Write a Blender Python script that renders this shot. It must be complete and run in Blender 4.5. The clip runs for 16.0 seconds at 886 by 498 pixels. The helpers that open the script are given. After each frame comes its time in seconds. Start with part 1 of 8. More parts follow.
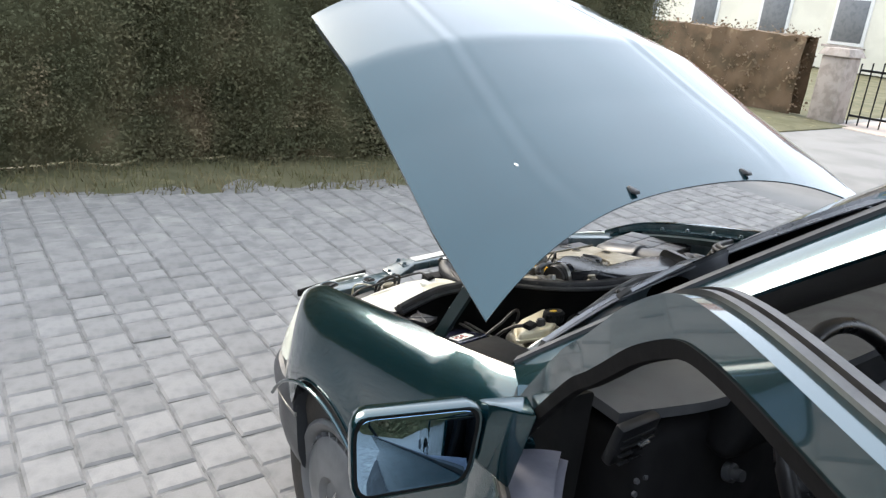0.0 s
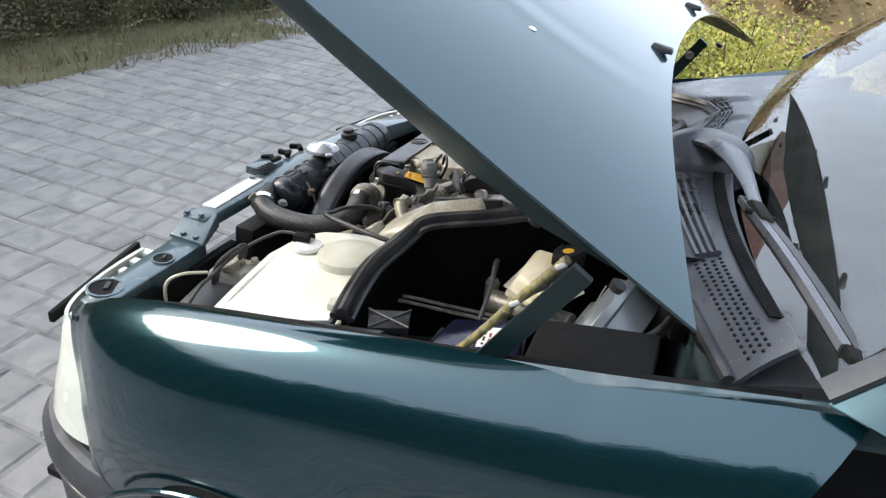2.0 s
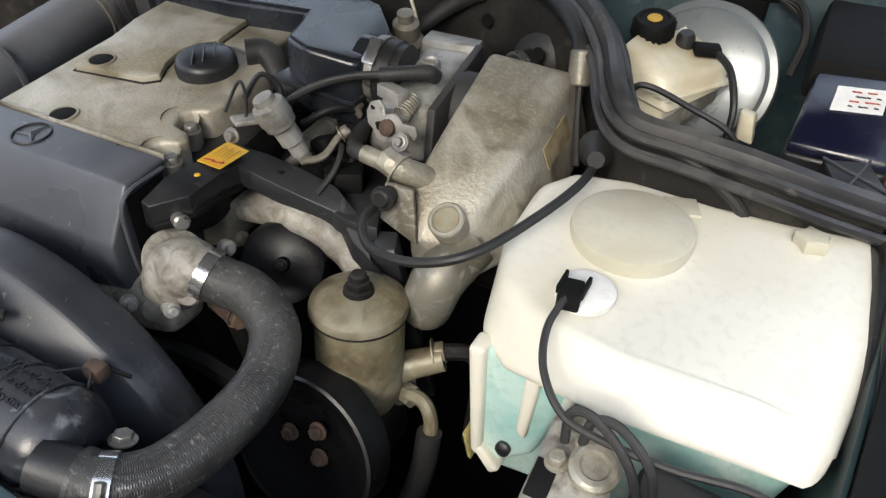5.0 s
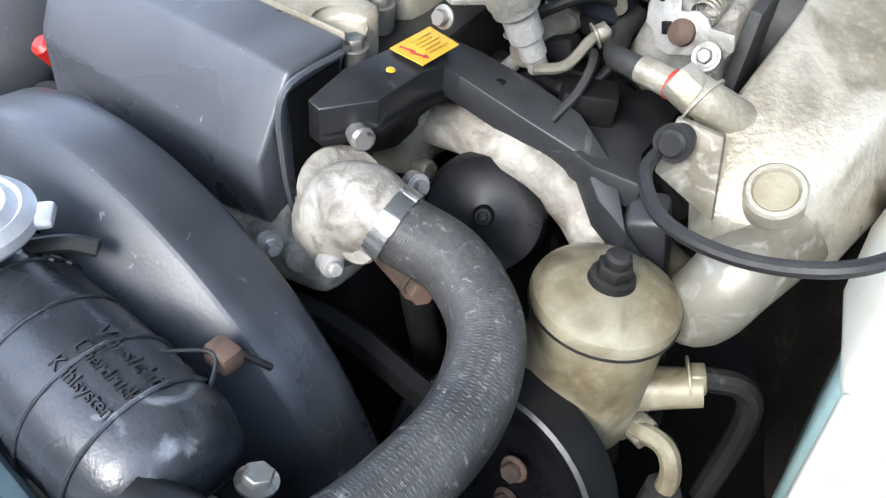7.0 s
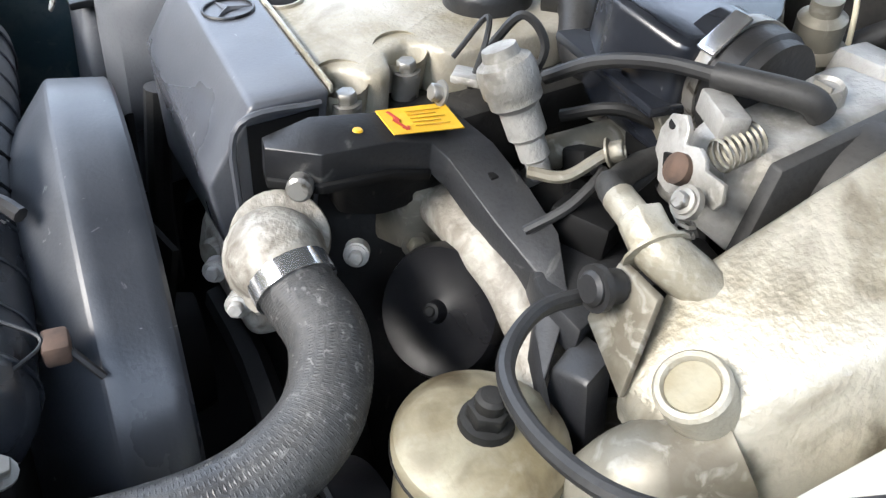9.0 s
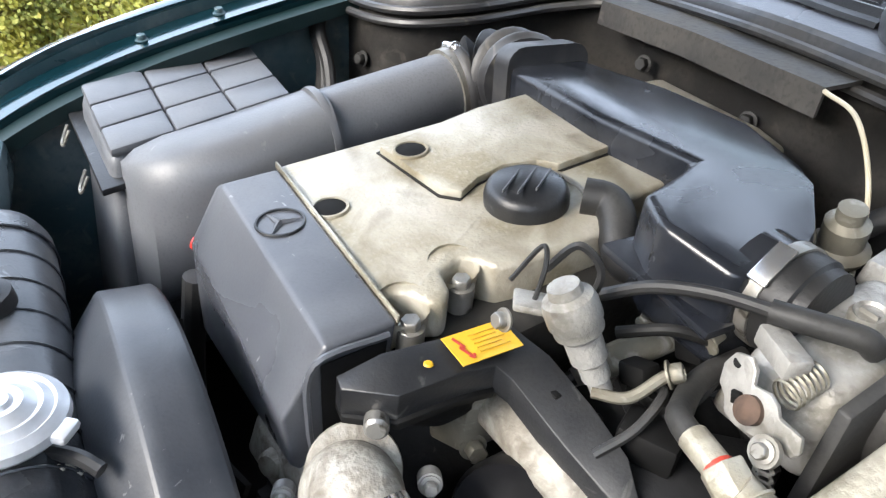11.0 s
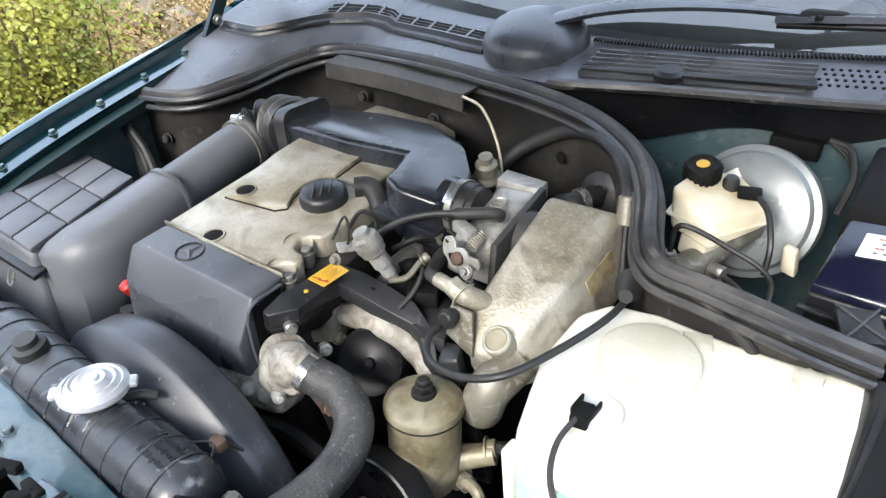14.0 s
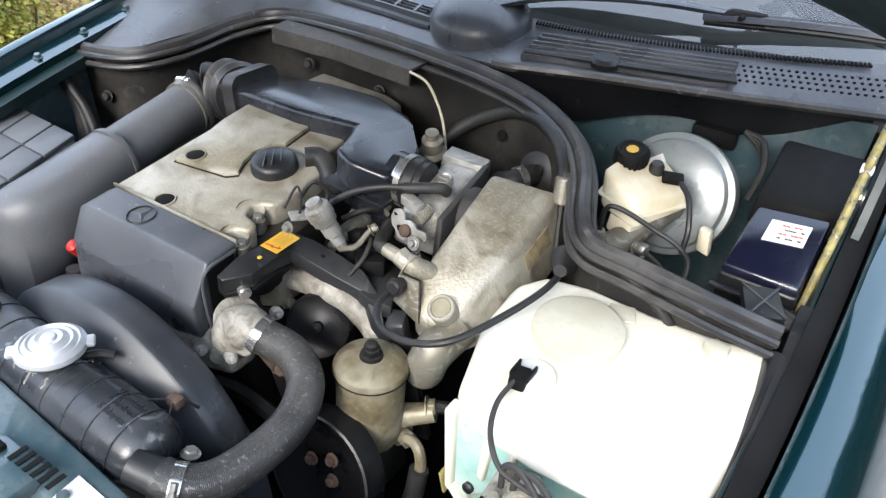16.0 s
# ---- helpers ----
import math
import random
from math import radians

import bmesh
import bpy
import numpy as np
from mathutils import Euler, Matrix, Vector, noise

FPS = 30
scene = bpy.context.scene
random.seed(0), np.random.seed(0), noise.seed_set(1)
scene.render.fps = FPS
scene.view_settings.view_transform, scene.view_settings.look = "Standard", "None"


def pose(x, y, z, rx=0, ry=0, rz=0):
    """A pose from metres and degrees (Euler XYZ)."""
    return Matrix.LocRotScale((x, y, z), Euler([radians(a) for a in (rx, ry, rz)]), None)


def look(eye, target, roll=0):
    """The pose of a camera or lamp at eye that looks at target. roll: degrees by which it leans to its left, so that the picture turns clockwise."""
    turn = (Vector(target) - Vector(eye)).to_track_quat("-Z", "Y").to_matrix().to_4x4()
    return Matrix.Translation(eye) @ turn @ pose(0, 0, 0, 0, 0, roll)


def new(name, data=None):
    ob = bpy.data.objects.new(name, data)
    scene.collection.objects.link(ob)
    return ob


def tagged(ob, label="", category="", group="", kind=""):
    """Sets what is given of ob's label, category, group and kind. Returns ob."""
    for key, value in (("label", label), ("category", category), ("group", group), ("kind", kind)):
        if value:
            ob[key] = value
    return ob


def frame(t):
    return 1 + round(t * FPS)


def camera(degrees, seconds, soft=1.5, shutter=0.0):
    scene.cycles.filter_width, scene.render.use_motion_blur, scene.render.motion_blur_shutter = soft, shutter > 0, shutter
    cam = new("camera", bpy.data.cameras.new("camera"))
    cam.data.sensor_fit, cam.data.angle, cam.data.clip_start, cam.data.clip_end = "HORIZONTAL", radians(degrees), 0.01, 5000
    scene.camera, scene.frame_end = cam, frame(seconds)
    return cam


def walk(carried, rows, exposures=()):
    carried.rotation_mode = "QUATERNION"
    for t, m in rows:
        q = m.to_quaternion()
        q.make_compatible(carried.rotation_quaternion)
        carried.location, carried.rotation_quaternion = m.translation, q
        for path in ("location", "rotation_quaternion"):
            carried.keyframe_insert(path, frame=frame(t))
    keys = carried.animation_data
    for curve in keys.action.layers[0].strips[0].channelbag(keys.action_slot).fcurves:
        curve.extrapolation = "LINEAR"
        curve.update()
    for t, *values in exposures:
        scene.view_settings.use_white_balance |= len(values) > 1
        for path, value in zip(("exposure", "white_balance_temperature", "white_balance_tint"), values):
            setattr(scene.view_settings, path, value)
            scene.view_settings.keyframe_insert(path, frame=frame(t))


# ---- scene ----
cam = camera(62.0, 16.0, 1.35)
PATH = [
    (0, (-1.476, -1.291, 1.592), (-0.369, 0.228, 0.91), 5.3),
    (0.5, (-1.522, -1.178, 1.513), (-0.18, 0.079, 0.726), 2.8),
    (1, (-1.498, -0.941, 1.487), (-0.015, 0.057, 0.589), 4.6),
    (1.5, (-1.47, -0.624, 1.447), (0.145, 0.087, 0.505), 7.0),
    (2, (-1.353, -0.356, 1.4), (0.317, 0.252, 0.483), 6.1),
    (2.5, (-1.19, -0.079, 1.392), (0.541, 0.243, 0.443), 7.1),
    (3, (-1.092, 0.196, 1.348), (0.65, 0.036, 0.377), 8.0),
    (3.2, (-1.049, 0.282, 1.347), (0.655, -0.073, 0.361), 6.8),
    (5.3, (-0.427, 0.692, 1.122), (0.201, -0.78, -0.077), 2.3),
    (5.5, (-0.393, 0.642, 1.079), (0.285, -0.75, -0.187), 0.7),
    (6, (-0.338, 0.569, 1.028), (0.264, -0.716, -0.381), 4.0),
    (6.5, (-0.3, 0.556, 1.043), (0.337, -0.682, -0.393), 6.0),
    (7, (-0.293, 0.568, 1.052), (0.512, -0.672, -0.294), 5.6),
    (7.5, (-0.347, 0.54, 1.058), (0.693, -0.614, -0.202), 7.2),
    (8, (-0.407, 0.454, 1.049), (0.907, -0.459, -0.15), 6.2),
    (8.2, (-0.417, 0.436, 1.038), (0.906, -0.406, -0.204), 5.6),
    (10.3, (-0.323, 0.367, 1.075), (1.073, -0.437, -0.082), 8.0),
    (10.5, (-0.317, 0.374, 1.098), (1.054, -0.456, -0.069), 6.8),
    (11, (-0.325, 0.431, 1.126), (1.098, -0.485, 0.059), 5.5),
    (11.5, (-0.343, 0.446, 1.147), (1.079, -0.576, 0.182), 5.5),
    (12, (-0.377, 0.506, 1.183), (0.858, -0.756, 0.243), 4.1),
    (12.5, (-0.418, 0.572, 1.227), (0.623, -0.869, 0.313), 5.5),
    (13, (-0.487, 0.6, 1.262), (0.486, -0.854, 0.293), 0.8),
    (13.5, (-0.558, 0.669, 1.32), (0.368, -0.731, 0.233), -1.3),
    (14, (-0.609, 0.727, 1.318), (0.432, -0.633, 0.285), -1.7),
    (14.5, (-0.607, 0.745, 1.355), (0.32, -0.667, 0.284), 0.3),
    (15, (-0.608, 0.765, 1.338), (0.271, -0.663, 0.247), 2.4),
    (15.5, (-0.61, 0.778, 1.351), (0.235, -0.666, 0.254), 3.4),
    (16, (-0.607, 0.777, 1.36), (0.229, -0.653, 0.241), 3.9),
]
EXPOSURES = [(0.0, 0.95, 7100, 10), (0.5, 0.58, 6900, 10), (1.0, 1.05, 6850, 10), (2.0, 0.78, 6850, 10), (3.0, 0.55, 7150, 10), (5.3, 0.5, 6720, 10), (6.0, 0.85, 6380, 10), (7.0, 1.66, 6080, 10), (8.2, 1.64, 6270, 10), (11.0, 1.72, 6560, 10), (13.0, 1.5, 6500, 10), (16.0, 1.2, 6400, 10)]
walk(cam, [(t, look(eye, target, roll)) for t, eye, target, roll in PATH], EXPOSURES)

# ---- daylight: a bright hazy sky with a veiled sun ahead of the car ----
world = bpy.data.worlds.new("daylight")
scene.world = world
world.use_nodes = True
wn = world.node_tree.nodes
sky = wn.new("ShaderNodeTexSky")
sky.sky_type = "NISHITA"
sky.sun_disc = False
sky.sun_elevation = radians(31)
sky.sun_rotation = radians(-4)
sky.air_density, sky.dust_density = 1.0, 6.0
haze = wn.new("ShaderNodeMix")
haze.data_type = "RGBA"
haze.inputs["Factor"].default_value = 0.7
haze.inputs[7].default_value = (9.3, 11.0, 13.8, 1)
wn["Background"].inputs["Strength"].default_value = 0.14
world.node_tree.links.new(sky.outputs["Color"], haze.inputs[6])
world.node_tree.links.new(haze.outputs[2], wn["Background"].inputs["Color"])
sun_lamp = bpy.data.lights.new("sun", "SUN")
sun_lamp.energy, sun_lamp.angle, sun_lamp.color = 2.1, radians(28), (1.0, 0.96, 0.90)
sun = new("sun", sun_lamp)
sun.matrix_world = look((-0.36, 5.2, 3.13), (0, 0, 0))


# ---- materials ----
def node_mat(name, colour, rough=0.5, metal=0.0, second=None, scale=8.0, mix=(0.45, 0.62), fine=120.0, bump=0.15,
             coat=0.0, rough_var=0.15, third=None, third_scale=30.0, third_mix=(0.6, 0.68), spec=0.5, random_tint=0.0, detail=6.0, dust_sheen=0.0, dust_sheen_tone=(0.30, 0.29, 0.27)):
    """A surface: base colour broken by a coarse and a fine noise, an optional spotty third colour, and fine relief."""
    m = bpy.data.materials.new(name)
    m.use_nodes = True
    t = m.node_tree
    n, l = t.nodes, t.links
    b = n["Principled BSDF"]
    b.inputs["Metallic"].default_value = metal
    b.inputs["Specular IOR Level"].default_value = spec
    b.inputs["Coat Weight"].default_value = coat
    b.inputs["Coat Roughness"].default_value = 0.04
    co = n.new("ShaderNodeTexCoord")
    src = co.outputs["Object"]

    def noise_at(s, d=detail, dist=0.0):
        x = n.new("ShaderNodeTexNoise")
        x.inputs["Scale"].default_value, x.inputs["Detail"].default_value = s, d
        x.inputs["Distortion"].default_value = dist
        l.new(src, x.inputs["Vector"])
        return x.outputs["Fac"]

    def ramp(fac, lo, hi):
        r = n.new("ShaderNodeMapRange")
        r.inputs["From Min"].default_value, r.inputs["From Max"].default_value = lo, hi
        l.new(fac, r.inputs["Value"])
        return r.outputs["Result"]

    def blend(fac, a, c):
        x = n.new("ShaderNodeMix")
        x.data_type = "RGBA"
        l.new(fac, x.inputs["Factor"])
        for sock, v in ((x.inputs[6], a), (x.inputs[7], c)):
            if isinstance(v, tuple):
                sock.default_value = (*v, 1)
            else:
                l.new(v, sock)
        return x.outputs[2]

    second = second or tuple(min(1, c * 0.7) for c in colour)
    coarse, grain = noise_at(scale, detail, 0.4), noise_at(fine, 4.0)
    out = blend(ramp(coarse, *mix), tuple(colour), tuple(second))
    dark = tuple(c * 0.86 for c in colour)
    out = blend(ramp(grain, 0.5, 0.85), out, dark)
    if third:
        out = blend(ramp(noise_at(third_scale, 8.0, 0.8), *third_mix), out, tuple(third))
    # Up-facing sides are paled for settled dust and sky sheen together.
    if dust_sheen:
        geo, sep, mul = n.new("ShaderNodeNewGeometry"), n.new("ShaderNodeSeparateXYZ"), n.new("ShaderNodeMath")
        mul.operation = "MULTIPLY"
        l.new(geo.outputs["Normal"], sep.inputs[0])
        up = n.new("ShaderNodeMapRange")
        up.inputs["From Min"].default_value, up.inputs["From Max"].default_value = 0.2, 1.0
        up.inputs["To Max"].default_value = dust_sheen
        l.new(sep.outputs["Z"], up.inputs["Value"])
        l.new(up.outputs["Result"], mul.inputs[0])
        l.new(ramp(noise_at(22.0, 10.0, 0.6), 0.36, 0.66), mul.inputs[1])
        out = blend(mul.outputs[0], out, tuple(dust_sheen_tone))
    if random_tint:
        info = n.new("ShaderNodeObjectInfo")
        hsv = n.new("ShaderNodeHueSaturation")
        l.new(ramp(info.outputs["Random"], 0, 1), hsv.inputs["Value"])
        hsv.inputs["Value"].default_value = 1
        r = n.new("ShaderNodeMapRange")
        r.inputs["To Min"].default_value, r.inputs["To Max"].default_value = 1 - random_tint, 1 + random_tint
        l.new(info.outputs["Random"], r.inputs["Value"])
        l.new(r.outputs["Result"], hsv.inputs["Value"])
        l.new(out, hsv.inputs["Color"])
        out = hsv.outputs["Color"]
    l.new(out, b.inputs["Base Color"])
    rr = n.new("ShaderNodeMapRange")
    rr.inputs["From Min"].default_value, rr.inputs["From Max"].default_value = 0.3, 0.7
    rr.inputs["To Min"].default_value, rr.inputs["To Max"].default_value = max(0.02, rough - rough_var), min(1, rough + rough_var)
    l.new(coarse, rr.inputs["Value"])
    l.new(rr.outputs["Result"], b.inputs["Roughness"])
    if bump:
        bp = n.new("ShaderNodeBump")
        bp.inputs["Strength"].default_value, bp.inputs["Distance"].default_value = bump, 0.002
        l.new(grain, bp.inputs["Height"])
        l.new(bp.outputs["Normal"], b.inputs["Normal"])
    return m


def glass_mat(name, tint=(0.9, 0.95, 0.95), rough=0.0, glossy=0.5):
    m = bpy.data.materials.new(name)
    m.use_nodes = True
    n, l = m.node_tree.nodes, m.node_tree.links
    n.remove(n["Principled BSDF"])
    tr, gl, mx, fr = (n.new("ShaderNodeBsdfTransparent"), n.new("ShaderNodeBsdfGlossy"), n.new("ShaderNodeMixShader"), n.new("ShaderNodeFresnel"))
    tr.inputs["Color"].default_value = (*tint, 1)
    gl.inputs["Roughness"].default_value = rough
    fr.inputs["IOR"].default_value = 2.1
    l.new(fr.outputs[0], mx.inputs[0]), l.new(tr.outputs[0], mx.inputs[1]), l.new(gl.outputs[0], mx.inputs[2])
    l.new(mx.outputs[0], n["Material Output"].inputs["Surface"])
    return m


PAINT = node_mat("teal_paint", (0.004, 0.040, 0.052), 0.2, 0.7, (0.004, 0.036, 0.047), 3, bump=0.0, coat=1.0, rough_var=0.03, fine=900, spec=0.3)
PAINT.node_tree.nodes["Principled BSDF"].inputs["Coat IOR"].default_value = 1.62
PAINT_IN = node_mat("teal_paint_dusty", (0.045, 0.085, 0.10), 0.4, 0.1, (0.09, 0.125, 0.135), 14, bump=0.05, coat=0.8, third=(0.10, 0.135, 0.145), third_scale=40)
# Darkened copy of the body paint; shade is held in its colour.
PAINT_SHADED = node_mat("shaded_teal_paint", (0.004, 0.018, 0.019), 0.5, 0.0, (0.006, 0.022, 0.023), 10, bump=0.05)
PLASTIC = node_mat("black_plastic", (0.010, 0.0105, 0.012), 0.4, 0, (0.020, 0.021, 0.023), 7, bump=0.12, fine=420, third=(0.09, 0.09, 0.085), third_scale=38, third_mix=(0.66, 0.74), dust_sheen=0.05)
PLASTIC_GREY = node_mat("dusty_grey_plastic", (0.040, 0.042, 0.047), 0.45, 0, (0.062, 0.064, 0.069), 6, bump=0.14, fine=380, third=(0.15, 0.15, 0.15), third_scale=60, third_mix=(0.68, 0.76), dust_sheen=0.22)
PLASTIC_COVER = node_mat("slate_plastic_cover", (0.066, 0.070, 0.080), 0.36, 0, (0.088, 0.092, 0.102), 7, bump=0.06, fine=420, third=(0.25, 0.25, 0.25), third_scale=75, third_mix=(0.70, 0.74), dust_sheen=0.14, dust_sheen_tone=(0.22, 0.225, 0.23))
SHROUD = node_mat("dark_slate_shroud_plastic", (0.030, 0.033, 0.039), 0.4, 0, (0.042, 0.045, 0.052), 7, bump=0.08, fine=420, third=(0.22, 0.22, 0.22), third_scale=75, third_mix=(0.70, 0.74), dust_sheen=0.10, dust_sheen_tone=(0.2, 0.205, 0.21))
GLOSS_DUCT = node_mat("oily_black_plastic", (0.014, 0.016, 0.021), 0.24, 0, (0.028, 0.031, 0.038), 9, bump=0.06, third=(0.20, 0.19, 0.15), third_scale=34, third_mix=(0.7, 0.78), rough_var=0.1, dust_sheen=0.03)
# Black cowl plastic; its base is lifted to blue-grey for the reflected sky.
COWL = node_mat("sky_sheen_cowl_plastic", (0.066, 0.071, 0.083), 0.33, 0, (0.098, 0.104, 0.117), 8, bump=0.15, fine=380, third=(0.18, 0.18, 0.175), third_scale=70, third_mix=(0.68, 0.76), dust_sheen=0.05)
TANK_PLASTIC = node_mat("chalky_black_plastic", (0.022, 0.025, 0.030), 0.28, 0, (0.042, 0.046, 0.054), 11, bump=0.12, fine=380, third=(0.26, 0.28, 0.30), third_scale=34, third_mix=(0.63, 0.76), dust_sheen=0.09)
RUBBER = node_mat("weathered_rubber", (0.014, 0.014, 0.0145), 0.55, 0, (0.030, 0.0295, 0.028), 10, bump=0.15, fine=300, dust_sheen=0.06)
HOSE = node_mat("ribbed_hose_rubber", (0.020, 0.020, 0.021), 0.45, 0, (0.045, 0.044, 0.042), 14, bump=0.5, fine=200, third=(0.17, 0.165, 0.155), third_scale=190, third_mix=(0.60, 0.72), dust_sheen=0.10)
HOUSING = node_mat("mottled_white_corroded_alloy", (0.40, 0.38, 0.33), 0.6, 0.15, (0.20, 0.18, 0.15), 26, mix=(0.36, 0.68), bump=0.7, fine=240, third=(0.13, 0.11, 0.085), third_scale=60, third_mix=(0.46, 0.74))
PULLEY = node_mat("glossy_black_pulley", (0.006, 0.006, 0.007), 0.3, 0, (0.010, 0.010, 0.011), 12, bump=0.05, spec=0.25)
DUSTY = node_mat("dusty_dark_panel", (0.034, 0.032, 0.030), 0.6, 0, (0.075, 0.069, 0.060), 9, bump=0.3, fine=160, third=(0.11, 0.10, 0.085), third_scale=26, third_mix=(0.62, 0.75))
SEAL = node_mat("dusty_seal_rubber", (0.022, 0.022, 0.024), 0.45, 0, (0.05, 0.048, 0.046), 12, bump=0.15, third=(0.14, 0.13, 0.11), third_scale=30, third_mix=(0.64, 0.74), dust_sheen=0.14)
ALLOY = node_mat("stained_cast_alloy", (0.49, 0.465, 0.39), 0.42, 0.35, (0.25, 0.225, 0.165), 11, mix=(0.40, 0.62), bump=0.5, fine=240, third=(0.13, 0.112, 0.08), third_scale=20, third_mix=(0.49, 0.70))
COVER_METAL = node_mat("oil_stained_valve_cover", (0.45, 0.42, 0.35), 0.48, 0.25, (0.27, 0.24, 0.17), 12, mix=(0.43, 0.62), bump=0.45, fine=260, third=(0.15, 0.125, 0.08), third_scale=17, third_mix=(0.5, 0.80))
AIRBOX = node_mat("faded_air_box_plastic", (0.10, 0.104, 0.112), 0.42, 0, (0.125, 0.129, 0.137), 6, bump=0.12, fine=380, third=(0.18, 0.18, 0.18), third_scale=60, third_mix=(0.68, 0.76), dust_sheen=0.08)
CAST_GREY = node_mat("oily_grey_casting", (0.40, 0.39, 0.365), 0.45, 0.3, (0.21, 0.20, 0.175), 22, mix=(0.42, 0.64), bump=0.6, fine=220, third=(0.07, 0.062, 0.05), third_scale=40, third_mix=(0.58, 0.8))
OLIVE_METAL = node_mat("stained_olive_metal", (0.35, 0.325, 0.24), 0.48, 0.2, (0.20, 0.165, 0.095), 12, mix=(0.40, 0.60), bump=0.3, third=(0.08, 0.06, 0.032), third_scale=26, third_mix=(0.46, 0.74))
GRIMY = node_mat("grimy_brown_alloy", (0.22, 0.205, 0.165), 0.5, 0.35, (0.13, 0.115, 0.085), 14, bump=0.35, third=(0.32, 0.31, 0.27), third_scale=60, third_mix=(0.55, 0.68))
STEEL = node_mat("zinc_steel", (0.36, 0.35, 0.325), 0.45, 0.75, (0.26, 0.245, 0.215), 30, bump=0.25, third=(0.10, 0.09, 0.075), third_scale=70, third_mix=(0.6, 0.7))
# Oily metal, blackened beyond its grime to shade the depth of the bay.
OILY_SHADE = node_mat("oily_metal_shade_black", (0.006, 0.006, 0.0058), 0.65, 0.0, (0.016, 0.015, 0.0135), 18, bump=0.4, third=(0.05, 0.046, 0.04), third_scale=60, third_mix=(0.66, 0.76), dust_sheen=0.06, spec=0.3)
BRIGHT = node_mat("bright_plated_steel", (0.74, 0.74, 0.74), 0.22, 0.9, (0.6, 0.6, 0.6), 20, bump=0.03)
CAP_ALLOY = node_mat("brushed_cap_metal", (0.68, 0.69, 0.71), 0.42, 0.5, (0.52, 0.53, 0.55), 30, bump=0.1)
RUST = node_mat("rusty_steel", (0.10, 0.062, 0.043), 0.85, 0.1, (0.05, 0.035, 0.028), 40, bump=0.4)
WHITE_TANK = node_mat("yellowed_white_plastic", (0.74, 0.72, 0.63), 0.42, 0, (0.69, 0.66, 0.55), 6, bump=0.06, third=(0.62, 0.55, 0.37), third_scale=9, third_mix=(0.68, 0.8))
WHITE_CAP = node_mat("milky_plastic_lid", (0.56, 0.54, 0.44), 0.4, 0, (0.50, 0.47, 0.36), 10, bump=0.05)
FLUID = node_mat("tank_with_green_fluid", (0.33, 0.56, 0.52), 0.35, 0, (0.52, 0.66, 0.60), 14, bump=0.03)
RESERVOIR = node_mat("amber_white_plastic", (0.70, 0.65, 0.50), 0.35, 0, (0.58, 0.50, 0.33), 14, bump=0.04)
BOOSTER = node_mat("satin_grey_booster_metal", (0.24, 0.26, 0.265), 0.36, 0.3, (0.20, 0.22, 0.225), 8, bump=0.03, coat=0.2, third=(0.15, 0.16, 0.16), third_scale=20, third_mix=(0.64, 0.74))
NAVY = node_mat("blue_black_fuse_lid", (0.007, 0.008, 0.020), 0.24, 0, (0.010, 0.012, 0.027), 12, bump=0.08, fine=300)
PAPER = node_mat("white_label", (0.78, 0.77, 0.74), 0.6, 0, (0.7, 0.69, 0.66), 30, bump=0)
ORANGE = node_mat("orange_warning_label", (0.80, 0.47, 0.03), 0.45, 0, (0.76, 0.43, 0.03), 30, bump=0)
STAIN = node_mat("browned_paper", (0.36, 0.29, 0.17), 0.7, 0, (0.18, 0.14, 0.08), 40, bump=0.2)
RED = node_mat("red_plastic", (0.55, 0.02, 0.012), 0.4, bump=0)
RED_INK = node_mat("red_ink", (0.45, 0.05, 0.03), 0.6, bump=0)
YELLOW = node_mat("yellow_plastic", (0.62, 0.36, 0.02), 0.45, bump=0)
INK = node_mat("dark_ink", (0.02, 0.02, 0.02), 0.6, bump=0)
DRY_BRUSH = node_mat("dry_tan_brush", (0.40, 0.29, 0.13), 0.85, 0, (0.24, 0.16, 0.07), 4, bump=0, third=(0.55, 0.42, 0.20), third_scale=7)
BRAID = node_mat("braided_straw_hose", (0.34, 0.29, 0.11), 0.5, 0, (0.20, 0.17, 0.06), 80, bump=0.4, fine=500)
TYRE = node_mat("dusty_tyre", (0.03, 0.027, 0.024), 0.8, 0, (0.055, 0.047, 0.04), 8, bump=0.3)
WHEEL_PAINT = node_mat("silver_wheel_paint", (0.17, 0.175, 0.18), 0.45, 0.3, (0.14, 0.145, 0.15), 8, bump=0.05)
LAMP = node_mat("lamp_lens", (0.72, 0.72, 0.62), 0.15, 0, (0.64, 0.64, 0.54), 20, bump=0.1, coat=0.6)
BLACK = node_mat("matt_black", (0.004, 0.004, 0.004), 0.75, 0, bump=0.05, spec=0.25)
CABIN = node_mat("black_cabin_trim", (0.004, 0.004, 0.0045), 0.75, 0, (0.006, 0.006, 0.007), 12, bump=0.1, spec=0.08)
# Top of the black dashboard, its colour paled for daylight falling on it.
DASH_TOP = node_mat("daylit_dashboard_pad", (0.075, 0.078, 0.084), 0.55, 0, (0.06, 0.062, 0.068), 9, bump=0.2, fine=420)
WHEEL_SKIN = node_mat("worn_black_leather", (0.006, 0.006, 0.007), 0.32, 0, (0.009, 0.009, 0.010), 20, bump=0.15, fine=300)
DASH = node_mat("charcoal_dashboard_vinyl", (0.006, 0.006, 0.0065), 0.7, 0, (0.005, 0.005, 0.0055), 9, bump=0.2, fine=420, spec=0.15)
GREY_TRIM = node_mat("grey_bumper_plastic", (0.035, 0.038, 0.043), 0.45, 0, (0.05, 0.052, 0.057), 6, bump=0.08)
